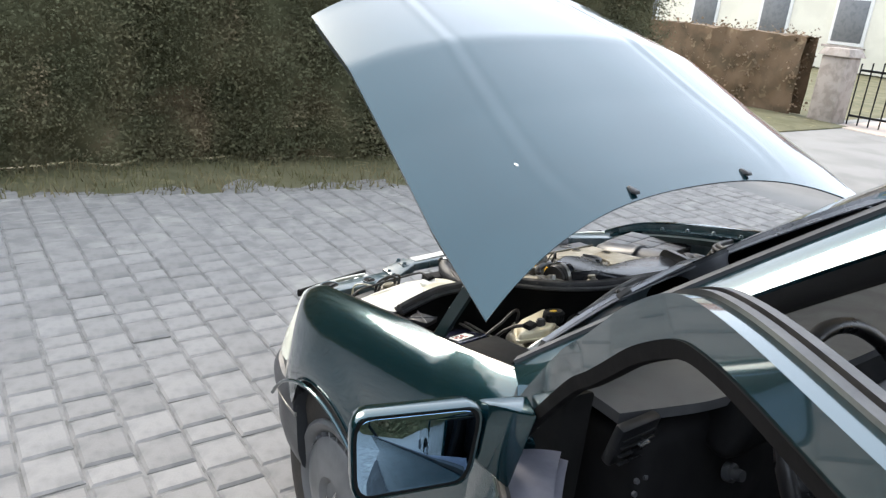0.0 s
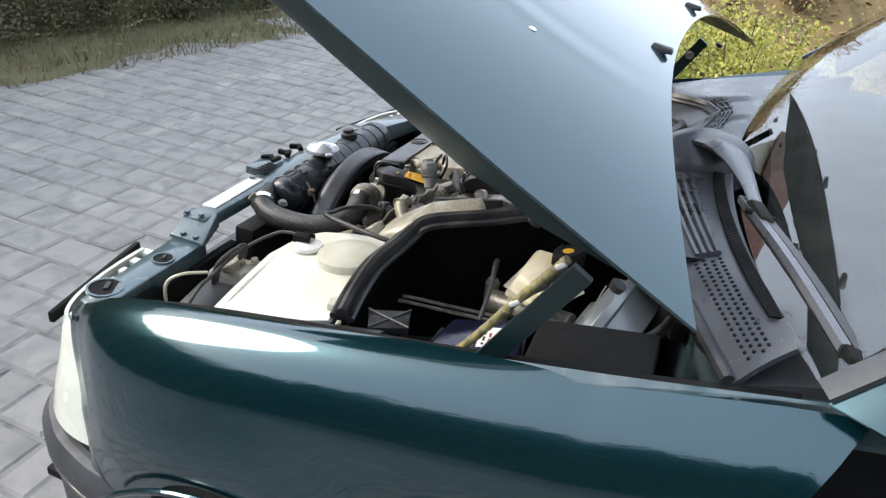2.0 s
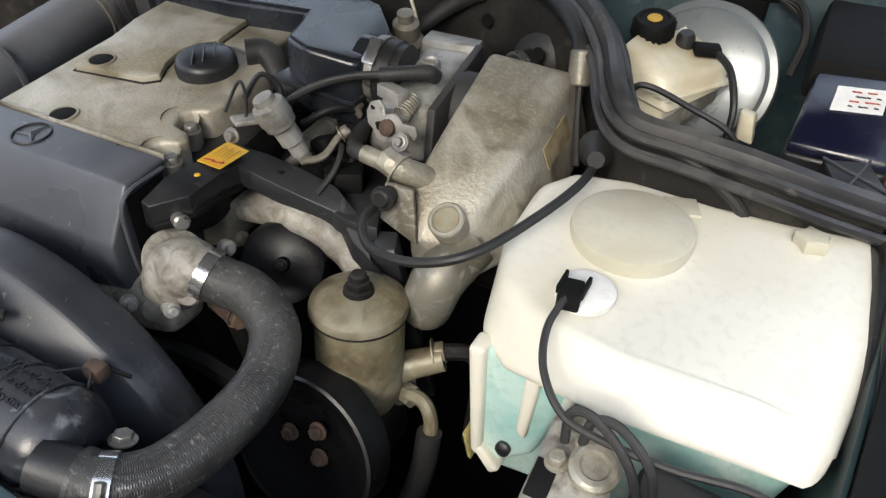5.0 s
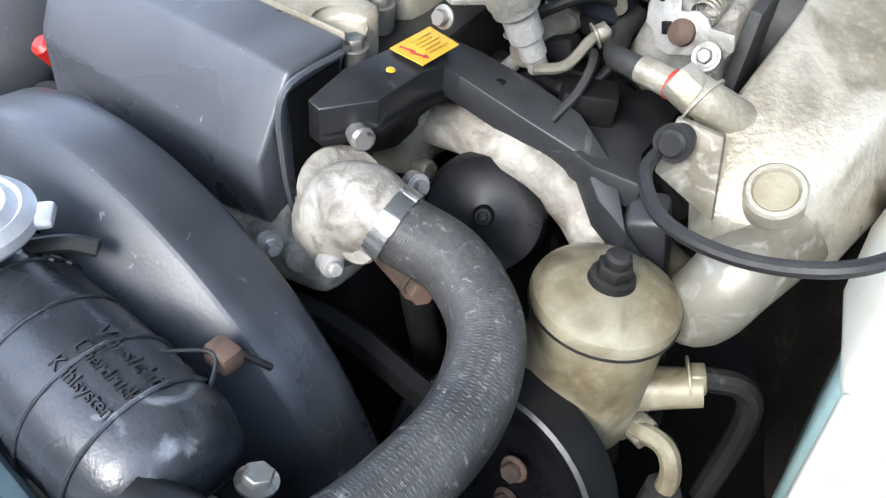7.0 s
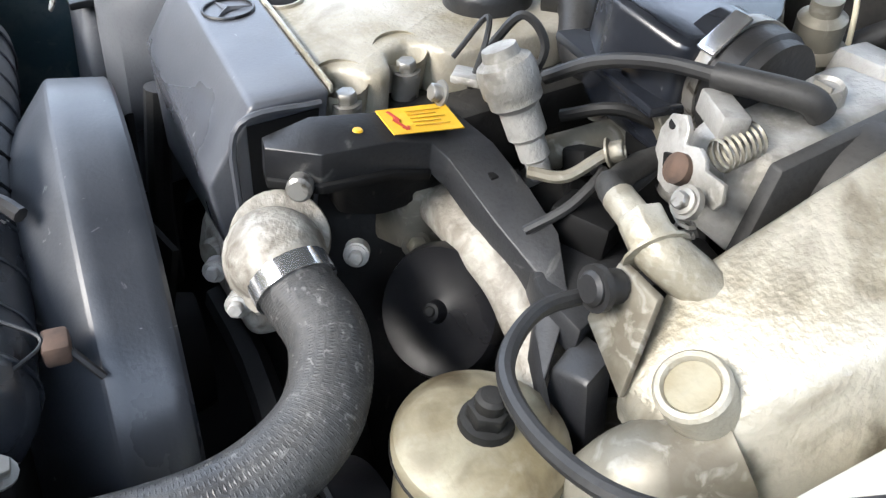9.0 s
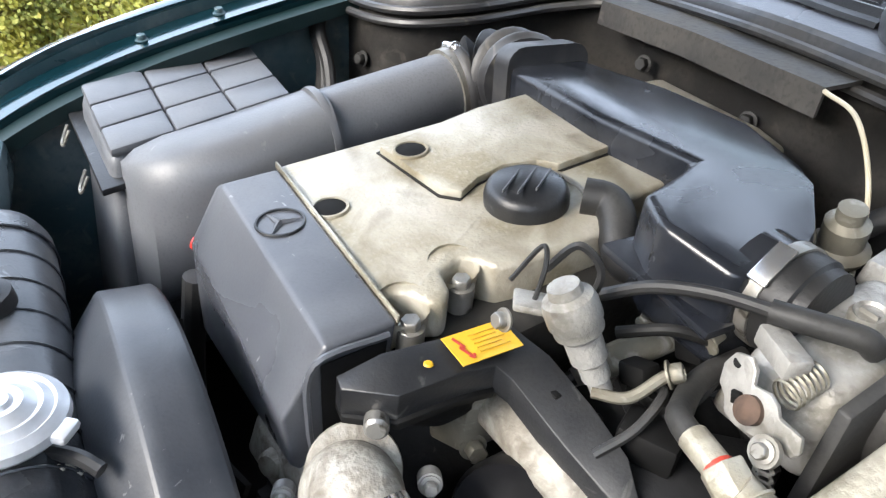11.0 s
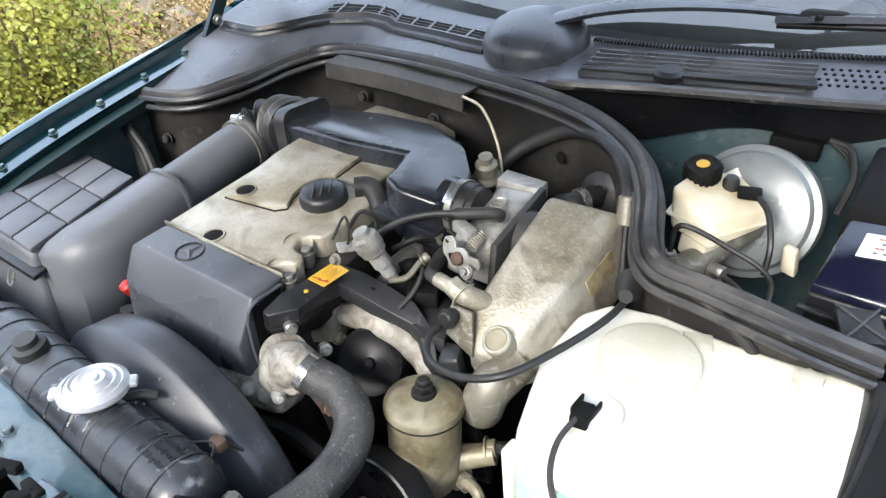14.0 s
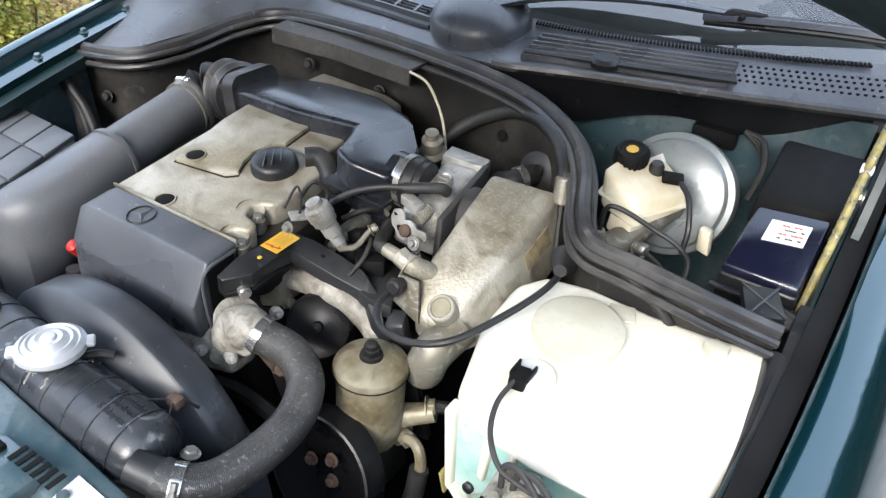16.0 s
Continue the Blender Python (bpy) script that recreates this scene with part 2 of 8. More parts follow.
DOOR_TRIM = node_mat("grey_violet_door_trim", (0.10, 0.10, 0.12), 0.6, 0, (0.08, 0.08, 0.10), 12, bump=0.1)
GLASS = glass_mat("window_glass", (0.62, 0.69, 0.67))
# The blue reflection is put into the mirror's own colour.
MIRROR = node_mat("mirror_glass", (0.28, 0.46, 0.66), 0.02, 1.0, (0.28, 0.46, 0.66), 2, bump=0, rough_var=0.0)
SETT = node_mat("worn_concrete_sett", (0.285, 0.266, 0.246), 0.8, 0, (0.222, 0.211, 0.198), 9, bump=0.5, fine=180, third=(0.37, 0.35, 0.31), third_scale=4, third_mix=(0.55, 0.75), random_tint=0.12)
SAND = node_mat("joint_sand", (0.235, 0.222, 0.205), 0.95, 0, (0.15, 0.142, 0.128), 15, bump=0.5)
ASPHALT = node_mat("pale_worn_asphalt", (0.22, 0.215, 0.205), 0.9, 0, (0.18, 0.176, 0.17), 1.5, bump=0.5, fine=90)
GRASS = node_mat("dry_winter_grass", (0.13, 0.118, 0.06), 0.9, 0, (0.09, 0.088, 0.04), 2.5, bump=0.5, fine=60, third=(0.22, 0.19, 0.10), third_scale=5)
BLADE = node_mat("grass_blade", (0.15, 0.135, 0.06), 0.8, 0, (0.22, 0.18, 0.095), 2, bump=0)
LITTER = node_mat("leaf_litter", (0.25, 0.17, 0.075), 0.9, 0, (0.14, 0.11, 0.05), 6, bump=0.6, third=(0.36, 0.28, 0.14), third_scale=18)
DRY_LEAF = node_mat("dry_leaf", (0.34, 0.22, 0.10), 0.8, 0, (0.20, 0.12, 0.05), 4, bump=0)
CONIFER = node_mat("dark_conifer", (0.098, 0.098, 0.054), 0.9, 0, (0.132, 0.118, 0.067), 2.2, bump=0, third=(0.18, 0.137, 0.084), third_scale=1.2, spec=0.15)
SHRUB = node_mat("yellow_green_shrub", (0.34, 0.32, 0.04), 0.6, 0, (0.12, 0.15, 0.022), 5, bump=0, third=(0.26, 0.22, 0.04), third_scale=9)
TWIG = node_mat("brown_twig", (0.11, 0.075, 0.045), 0.85, bump=0.2)
STONE = node_mat("bank_stone", (0.33, 0.27, 0.19), 0.85, 0, (0.22, 0.17, 0.11), 4, bump=0.5, fine=40, random_tint=0.12)
BEECH = node_mat("brown_beech_hedge", (0.16, 0.10, 0.055), 0.85, 0, (0.10, 0.07, 0.04), 3, bump=0.4, third=(0.24, 0.17, 0.10), third_scale=8)
RENDER_WALL = node_mat("cream_house_render", (0.78, 0.74, 0.62), 0.85, 0, (0.72, 0.68, 0.57), 1.5, bump=0.2)
ROOF_TILE = node_mat("brown_roof_tile", (0.20, 0.10, 0.07), 0.8, 0, (0.14, 0.075, 0.055), 3, bump=0.4)
PILLAR = node_mat("grey_stone_pillar", (0.36, 0.31, 0.27), 0.85, 0, (0.26, 0.22, 0.19), 8, bump=0.4)
PATH_STONE = node_mat("pinkish_path", (0.52, 0.43, 0.36), 0.9, 0, (0.46, 0.38, 0.32), 3, bump=0.3)


# ---- mesh helpers ----
def V(*a):
    return Vector(a)


SEAT = Matrix.Identity(4)


def part(name, bm, material, parent, label="", smooth=35):
    """Links a bmesh as one mesh object under a thing or part, seated by SEAT."""
    moved(bm, SEAT)
    bmesh.ops.recalc_face_normals(bm, faces=bm.faces)
    me = bpy.data.meshes.new(name)
    bm.to_mesh(me)
    bm.free()
    me.materials.append(material)
    if smooth:
        for p in me.polygons:
            p.use_smooth = True
        me.set_sharp_from_angle(angle=radians(smooth))
    ob = new(name, me)
    ob.parent = parent
    if label:
        ob["label"] = label
    return ob


def thing(name, label, category, group="", kind="", at=(0, 0, 0)):
    ob = new(name)
    ob.empty_display_size = 0.1
    ob.location = at
    return tagged(ob, label, category, group, kind)


def bevelled(bm, w, seg=2):
    if w > 0:
        es = [e for e in bm.edges if len(e.link_faces) == 2 and e.calc_face_angle(0) > 0.5]
        bmesh.ops.bevel(bm, geom=es, offset=w, segments=seg, profile=0.5, affect="EDGES", clamp_overlap=True)
    return bm


def moved(bm, m):
    bmesh.ops.transform(bm, matrix=m, verts=bm.verts)
    return bm


def joined(*bms):
    """Several bmeshes of one piece, as one."""
    out = bmesh.new()
    for b in bms:
        me = bpy.data.meshes.new("tmp")
        b.to_mesh(me)
        b.free()
        out.from_mesh(me)
        bpy.data.meshes.remove(me)
    return out


def box(c, s, bev=0.003, m=None, seg=2):
    bm = bmesh.new()
    bmesh.ops.create_cube(bm, size=1)
    bmesh.ops.scale(bm, vec=s, verts=bm.verts)
    bevelled(bm, bev, seg)
    moved(bm, (Matrix.Translation(c) @ m) if m else Matrix.Translation(c))
    return bm


def hexa(low, high, bev=0.004, seg=2):
    """A solid between two outlines with as many corners."""
    bm = bmesh.new()
    a, b = [bm.verts.new(p) for p in low], [bm.verts.new(p) for p in high]
    n = len(a)
    bm.faces.new(a[::-1])
    bm.faces.new(b)
    for i in range(n):
        bm.faces.new((a[i], a[(i + 1) % n], b[(i + 1) % n], b[i]))
    bmesh.ops.recalc_face_normals(bm, faces=bm.faces)
    return bevelled(bm, bev, seg)


def prism(poly, z0, z1, bev=0.003, m=None, seg=2):
    bm = hexa([(x, y, z0) for x, y in poly], [(x, y, z1) for x, y in poly], bev, seg)
    return moved(bm, m) if m else bm


def smooth_path(pts, n=8):
    """Catmull-Rom through the points."""
    p = [Vector(q) for q in pts]
    p = [p[0] * 2 - p[1]] + p + [p[-1] * 2 - p[-2]]
    out = []
    for i in range(1, len(p) - 2):
        for k in range(n):
            t = k / n
            a, b, c, d = p[i - 1], p[i], p[i + 1], p[i + 2]
            out.append(0.5 * (2 * b + (c - a) * t + (2 * a - 5 * b + 4 * c - d) * t * t + (3 * b - a - 3 * c + d) * t ** 3))
    out.append(p[-2])
    return out


def sweep(path, profile, up=(0, 0, 1), caps=True, scale=None):
    """A 2D profile (side, up) carried along a list of points."""
    bm = bmesh.new()
    rings = []
    up = Vector(up)
    side0 = None
    for i, q in enumerate(path):
        d = (path[min(i + 1, len(path) - 1)] - path[max(i - 1, 0)]).normalized()
        side = d.cross(up)
        if side.length < 0.05:
            side = side0 or d.cross(Vector((0, 1, 0)))
        side.normalize()
        if side0 and side.dot(side0) < 0:
            side = -side
        side0 = side
        u = side.cross(d).normalized()
        s = scale(i / (len(path) - 1)) if scale else 1
        rings.append([bm.verts.new(q + side * (a * s) + u * (b * s)) for a, b in profile])
    n = len(profile)
    for r, t in zip(rings, rings[1:]):
        for i in range(n):
            bm.faces.new((r[i], r[(i + 1) % n], t[(i + 1) % n], t[i]))
    if caps:
        bm.faces.new(rings[0])
        bm.faces.new(rings[-1][::-1])
    return bm


def tube(pts, r, n=12, k=8, scale=None, smoothed=True):
    path = smooth_path(pts, k) if smoothed else [Vector(p) for p in pts]
    bm = bmesh.new()
    rings = []
    d0 = (path[1] - path[0]).normalized()
    u = d0.orthogonal().normalized()
    for i, q in enumerate(path):
        d = (path[min(i + 1, len(path) - 1)] - path[max(i - 1, 0)]).normalized()
        u = (u - d * u.dot(d)).normalized()
        w = d.cross(u)
        rr = r * (scale(i / (len(path) - 1)) if scale else 1)
        rings.append([bm.verts.new(q + (u * math.cos(a) + w * math.sin(a)) * rr) for a in (2 * math.pi * j / n for j in range(n))])
    for a, b in zip(rings, rings[1:]):
        for i in range(n):
            bm.faces.new((a[i], a[(i + 1) % n], b[(i + 1) % n], b[i]))
    bm.faces.new(rings[0])
    bm.faces.new(rings[-1][::-1])
    return bm


def axis_frame(at, direction):
    return Matrix.Translation(at) @ Vector(direction).to_track_quat("Z", "Y").to_matrix().to_4x4()


def lathe(profile, at=(0, 0, 0), direction=(0, 0, 1), n=28, closed=True):
    """A profile of (radius, height) turned round an axis."""
    bm = bmesh.new()
    rings = []
    for r, z in profile:
        if r < 1e-6:
            rings.append([bm.verts.new((0, 0, z))])
        else:
            rings.append([bm.verts.new((r * math.cos(2 * math.pi * i / n), r * math.sin(2 * math.pi * i / n), z)) for i in range(n)])
    for a, b in zip(rings, rings[1:]):
        for i in range(n):
            j = (i + 1) % n
            if len(a) == 1 and len(b) > 1:
                bm.faces.new((a[0], b[i], b[j]))
            elif len(b) == 1 and len(a) > 1:
                bm.faces.new((a[i], a[j], b[0]))
            elif len(a) > 1:
                bm.faces.new((a[i], a[j], b[j], b[i]))
    if closed:
        for ring in (rings[0], rings[-1]):
            if len(ring) > 1:
                bm.faces.new(ring)
    return moved(bm, axis_frame(at, direction))


def rod(a, b, r, n=14, bev=0.0):
    a, b = Vector(a), Vector(b)
    h = (b - a).length
    c = min(bev, r * 0.6, h * 0.4)
    prof = [(r - c, 0), (r, c), (r, h - c), (r - c, h)] if c else [(r, 0), (r, h)]
    return lathe(prof, a, b - a, n)


def bolt(at, direction=(0, 0, 1), r=0.007, h=0.008):
    """A hexagon head on a washer."""
    m = axis_frame(at, direction)
    hexagon = [(r * math.cos(math.pi * i / 3), r * math.sin(math.pi * i / 3)) for i in range(6)]
    return joined(lathe([(r * 1.35, 0), (r * 1.35, 0.0015), (r * 0.9, 0.002)], at, direction, 16), prism(hexagon, 0.0015, h, 0.0008, m, 1))


def sheet(f, nu, nv, thick=0.0):
    """A surface f(u, v) over the unit square; thick: solid, thickened along the normals."""
    bm = bmesh.new()
    g = [[bm.verts.new(f(i / nu, j / nv)) for j in range(nv + 1)] for i in range(nu + 1)]
    for i in range(nu):
        for j in range(nv):
            bm.faces.new((g[i][j], g[i + 1][j], g[i + 1][j + 1], g[i][j + 1]))
    if thick:
        bmesh.ops.recalc_face_normals(bm, faces=bm.faces)
        bmesh.ops.solidify(bm, geom=bm.faces[:], thickness=thick)
    return bm


def lerp(table, t):
    """Piecewise linear reading of ((t, v), ...)."""
    if t <= table[0][0]:
        return table[0][1]
    for (a, x), (b, y) in zip(table, table[1:]):
        if t <= b:
            return x + (y - x) * (t - a) / (b - a)
    return table[-1][1]


def smoother(table, t):
    """The same with rounded corners."""
    d = 0.04 * (table[-1][0] - table[0][0])
    return sum(lerp(table, t + d * k) for k in (-2, -1, 0, 1, 2)) / 5


# ---- ground, paving, planting and background ----
ground = part("ground", sheet(lambda u, v: V(-150 + 300 * u, -150 + 300 * v, -0.035), 2, 2), GRASS, None, smooth=0)
tagged(ground, "flat grassy ground reaching to the horizon", "ground", kind="structure")
road = part("road", box((9.3, -2.5, -0.022), (9.4, 15, 0.03), 0.004), ASPHALT, None)
tagged(road, "pale worn asphalt lane beside the paved yard", "road", kind="structure")
verge_y = lambda x: 3.85 - 0.2 * x if x < 1.5 else 3.55 - 0.15 * (x - 1.5)


def clump_leaves(rng, spots, size, per, tilt=1.0, aspect=0.45):
    """Many small pointed leaves round the given spots."""
    verts, faces = [], []
    for c, rad in spots:
        for _ in range(per):
            p = Vector(c) + Vector((rng.gauss(0, rad), rng.gauss(0, rad), rng.gauss(0, rad)))
            d = Vector((rng.uniform(-1, 1), rng.uniform(-1, 1), rng.uniform(-0.3, 1) * tilt)).normalized()
            s = d.orthogonal().normalized() * (size * aspect * rng.uniform(0.6, 1.2))
            e = d * (size * rng.uniform(0.6, 1.4))
            i = len(verts)
            verts += [p - s * 0.25, p + e * 0.45 - s, p + e, p + e * 0.45 + s]
            faces.append((i, i + 1, i + 2, i + 3))
    return verts, faces


def raw(name, verts, faces, material, parent=None, label=""):
    me = bpy.data.meshes.new(name)
    me.from_pydata([tuple(v) for v in verts], [], faces)
    me.materials.append(material)
    ob = new(name, me)
    ob.parent = parent
    if label:
        ob["label"] = label
    return ob


rng = random.Random(4)
# verge with dry grass
verge = part("verge", sheet(lambda u, v: (lambda x: V(x, verge_y(x) + 1.9 * v, 0.0 + 0.05 * v + 0.015 * noise.noise(V(x * 3, v * 6, 0))))(-9 + 15.5 * u), 90, 10), GRASS, None)
tagged(verge, "strip of dry winter grass along the hedge", "grass verge", kind="structure")
vs, fs = [], []
for _ in range(9000):
    x = rng.uniform(-6, 5.5)
    y = verge_y(x) + rng.uniform(-0.02, 1.6)
    h, a = rng.uniform(0.02, 0.07), rng.uniform(0, 6.28)
    i = len(vs)
    w = 0.006
    vs += [(x - w * math.cos(a), y - w * math.sin(a), 0.0), (x + w * math.cos(a), y + w * math.sin(a), 0.0), (x + rng.gauss(0, 0.03), y + rng.gauss(0, 0.03), h + 0.03)]
    fs.append((i, i + 1, i + 2))
tagged(raw("grass_blades", vs, fs, BLADE), "short dry grass blades on the verge", "grass", kind="stuff")

# dark conifer hedge
hedge = thing("hedge", "tall dark conifer hedge with brown patches", "hedge", kind="", at=(-1, 5.3, 0))


def hedge_front(x, z):
    plume = abs(math.sin(x * 5.1 + 1.4 * noise.noise(V(x * 0.7, z * 0.25, 7))))
    return 4.78 - 0.20 * plume * (0.6 + 0.4 * noise.noise(V(x * 2, z, 5))) - 0.16 * max(0, x) + 0.22 * noise.noise(V(x * 0.9, z * 0.8, 3)) + 0.1 * noise.noise(V(x * 3, z * 3, 1)) + 0.12 * max(0, z - 1.0)


def hedge_top(x):
    return 2.75 + 0.22 * noise.noise(V(x * 0.8, 4, 0)) + 0.16 * noise.noise(V(x * 2.3, 9, 0))


core = sheet(lambda u, v: V(-8 + 13 * u, hedge_front(-8 + 13 * u, hedge_top(-8 + 13 * u) * v) + 0.12 + (1.2 if v > 0.999 else 0), 0.03 + (hedge_top(-8 + 13 * u) - 0.15) * v), 130, 34)
part("core", moved(core, Matrix.Translation((1, -5.3, 0))), CONIFER, hedge)
spots = []
for _ in range(4200):
    x = rng.uniform(-8, 5)
    z = hedge_top(x) * rng.uniform(0.01, 1.0)
    spots.append(((x + 1, hedge_front(x, z) - 5.3, z), 0.09))
raw("foliage", *clump_leaves(rng, spots, 0.023, 80), CONIFER, hedge)
trunk_bms = [rod((-8 + 1.1 * i + rng.uniform(-.2, .2) + 1, 5.15 - 5.3 - 0.16 * max(0, -8 + 1.1 * i), 0.0), (-8 + 1.1 * i + 1, 5.2 - 5.3 - 0.16 * max(0, -8 + 1.1 * i), 1.2), 0.05, 7) for i in range(12)]
for tb in trunk_bms:
    part("trunk", tb, TWIG, hedge)

# planted patch and bank beside the car
def bank_z(x, y):
    base = max(0.0, min(1.0, (x - 3.0 + 0.5 * max(0, y + 0.5)) / 2.2))
    return 0.02 + 1.35 * base * base * (3 - 2 * base) * max(0, min(1, (1.2 - y) / 1.8)) + 0.03 * noise.noise(V(x * 3, y * 3, 0)) + 0.01


def bed_front(x):
    return smoother(((1.7, 0.78), (2.1, 1.06), (2.4, 1.15), (2.8, 1.11), (3.3, 0.92), (4.0, 0.66), (4.55, 0.40), (5.2, 0.3), (7.6, 0.1)), x)


def patch_point(u, v):
    x = 1.75 + 5.75 * u + 0.04 * noise.noise(V(v * 14, 5, 0)) * (1 - u)
    y = bed_front(x) - (bed_front(x) + 6.0) * v + 0.03 * noise.noise(V(x * 4, 2, 0)) * (1 - v)
    return V(x, y, bank_z(x, y) if u > 0 and v > 0 else -0.02)


patch = part("planting_bed", sheet(patch_point, 70, 70), LITTER, None)
tagged(patch, "sloping bed of leaf litter and dry grass", "planting bed", kind="structure")
vs, fs = [], []
for _ in range(9000):
    p = patch_point(rng.random() ** 0.9, rng.random() ** 1.6)
    a, s = rng.uniform(0, 6.28), rng.uniform(0.012, 0.035)
    d, e = V(math.cos(a), math.sin(a), rng.uniform(-.4, .6)) * s, V(-math.sin(a), math.cos(a), rng.uniform(-.4, .4)) * s * 0.55
    i = len(vs)
    p = p + V(0, 0, 0.012)
    vs += [p - d, p + e, p + d, p - e]
    fs.append((i, i + 1, i + 2, i + 3))
tagged(raw("fallen_leaves", vs, fs, DRY_LEAF), "brown fallen leaves scattered over the bed", "leaves", kind="stuff")


def rough_stone(r, seed):
    bm = bmesh.new()
    bmesh.ops.create_icosphere(bm, subdivisions=2, radius=r)
    for v in bm.verts:
        d = v.co.normalized()
        v.co *= 1 + 0.35 * noise.noise(d * 1.6 + V(seed, 0, 0)) + 0.15 * noise.noise(d * 4 + V(0, seed, 0))
        v.co.z *= 0.7
    return bm


for i in range(120):
    x, y = rng.uniform(3.4, 6.2), rng.uniform(-5.5, 0.3)
    r = rng.uniform(0.06, 0.2)
    st = part("bank_stone", rough_stone(r, i * 3.1), STONE, None, smooth=30)
    st.location = (x, y, bank_z(x, y) + r * 0.25)
    st.rotation_euler = (0, 0, rng.uniform(0, 6))
    tagged(st, "rough tan stone lying on the planted bank", "stone", group="stones of the bank")


def shrub(x, y, h, w, seed, label, name="shrub", leaf=SHRUB, group="shrubs beside the car", per=76):
    r = random.Random(seed)
    z0 = bank_z(x, y) - 0.03
    ob = thing(name, label, "shrub", group=group, at=(x, y, z0))
    twigs, spots = [], []
    for i in range(16):
        a, lean = r.uniform(0, 6.28), r.uniform(0.15, 0.9)
        top = V(math.cos(a) * w * lean, math.sin(a) * w * lean, h * r.uniform(0.65, 1.08))
        mid = top * 0.5 + V(r.gauss(0, 0.04), r.gauss(0, 0.04), 0.05)
        twigs.append(tube([V(0, 0, 0), mid, top], 0.009, 5, 4, lambda t: 1 - 0.8 * t))
        for k in range(9):
            t = 0.25 + 0.75 * k / 8
            c = mid.lerp(top, max(0, t * 2 - 1)) if t > 0.5 else (mid * (t * 2))
            spots.append((c + V(r.gauss(0, 0.05), r.gauss(0, 0.05), r.gauss(0, 0.03)), 0.055))
    part("stem", joined(*twigs), TWIG, ob)
    raw("foliage", *clump_leaves(r, spots, 0.018, per), leaf, ob)
    return ob


for i, (x, y, h, w) in enumerate(((2.6, 0.3, 0.6, 0.3), (2.35, -0.12, 0.85, 0.4), (3.05, 0.1, 0.75, 0.4), (1.98, -0.42, 0.95, 0.32), (1.95, -0.12, 0.7, 0.26))):
    shrub(x, y, h, w, 50 + i, "bushy evergreen shrub with yellow-green leaves")
for i, (x, y, h, w) in enumerate(((3.3, -0.75, 0.6, 0.5), (2.95, -1.15, 0.55, 0.5), (3.6, -1.5, 0.6, 0.55), (2.8, -1.9, 0.5, 0.5), (3.3, -2.4, 0.6, 0.55), (4.2, -0.6, 0.7, 0.6), (4.3, -1.9, 0.7, 0.6), (4.0, 0.2, 0.6, 0.5))):
    shrub(x, y, h, w, 80 + i, "tangled dry tan brushwood on the bank", "dry_brush", DRY_BRUSH, "dry brushwood on the bank", 40)

# brown hedge, gate and house across the lane
def far_hedge(x0, y0, x1, y1, h, label):
    a, b = V(x0, y0, 0), V(x1, y1, 0)
    d = (b - a).normalized()
    nrm = V(-d.y, d.x, 0)
    ob = thing("clipped_hedge", label, "hedge", group="hedges across the lane", at=(x0, y0, 0))
    L = (b - a).length

    def f(u, v):
        ring = ((-0.25, -0.02), (-0.3, h * 0.5), (-0.26, h), (0.26, h), (0.3, h * 0.5), (0.25, -0.02))
        k = v * 5
        i = min(4, int(k))
        o = ring[i][0] + (ring[i + 1][0] - ring[i][0]) * (k - i)
        z = ring[i][1] + (ring[i + 1][1] - ring[i][1]) * (k - i)
        p = d * (L * u) + nrm * o
        return V(p.x, p.y, z) + V(1, 1, 0.6) * 0.06 * noise.noise(V(u * L * 4, v * 12, 1))
    part("core", sheet(f, int(L * 8), 25), BEECH, ob)
    r = random.Random(int(L * 10))
    spots = [(f(r.random(), r.random()), 0.06) for _ in range(int(L * 60))]
    raw("foliage", *clump_leaves(r, spots, 0.05, 10, aspect=0.6), BEECH, ob)


far_hedge(10.6, 5.6, 9.4, 12.5, 1.25, "clipped brown beech hedge beside the gate")
far_hedge(9.2, 2.0, 12.5, 1.2, 1.0, "clipped brown beech hedge along the lane")
bank2 = part("lawn_strip", box((9.3, 5.6, -0.012), (2.0, 2.2, 0.05), 0.01), GRASS, None)
tagged(bank2, "strip of lawn below the brown hedge", "lawn", kind="structure")
drive = part("driveway", box((12.8, 3.6, -0.006), (5.4, 2.2, 0.03), 0.005), PATH_STONE, None)
tagged(drive, "pale pinkish paved driveway behind the gate", "driveway", kind="structure")


def gate_pillar(x, y):
    ob = thing("gate_pillar", "square grey stone gate pillar with cap", "gate pillar", group="gate pillars", at=(x, y, 0))
    part("shaft", box((0, 0, 0.5), (0.42, 0.42, 1.04), 0.02), PILLAR, ob)
    part("cap", hexa([(-.26, -.26, 1.02), (.26, -.26, 1.02), (.26, .26, 1.02), (-.26, .26, 1.02)], [(-.2, -.2, 1.14), (.2, -.2, 1.14), (.2, .2, 1.14), (-.2, .2, 1.14)], 0.01), PILLAR, ob)


gate_pillar(10.5, 5.0)
gate_pillar(11.0, 2.2)
gate = thing("iron_gate", "dark wrought-iron gate with upright bars", "gate", at=(10.75, 3.6, 0))
gd = V(0.5, -2.8, 0).normalized()
for z in (0.15, 0.85):
    part("rail", rod(gd * -1.1 + V(0, 0, z), gd * 1.1 + V(0, 0, z), 0.018, 8), BLACK, gate)
for i in range(15):
    p = gd * (-1.1 + 2.2 * i / 14)
    part("bar", rod(p + V(0, 0, -0.01), p + V(0, 0, 0.95 + 0.1 * math.sin(math.pi * i / 14)), 0.011, 6), BLACK, gate)

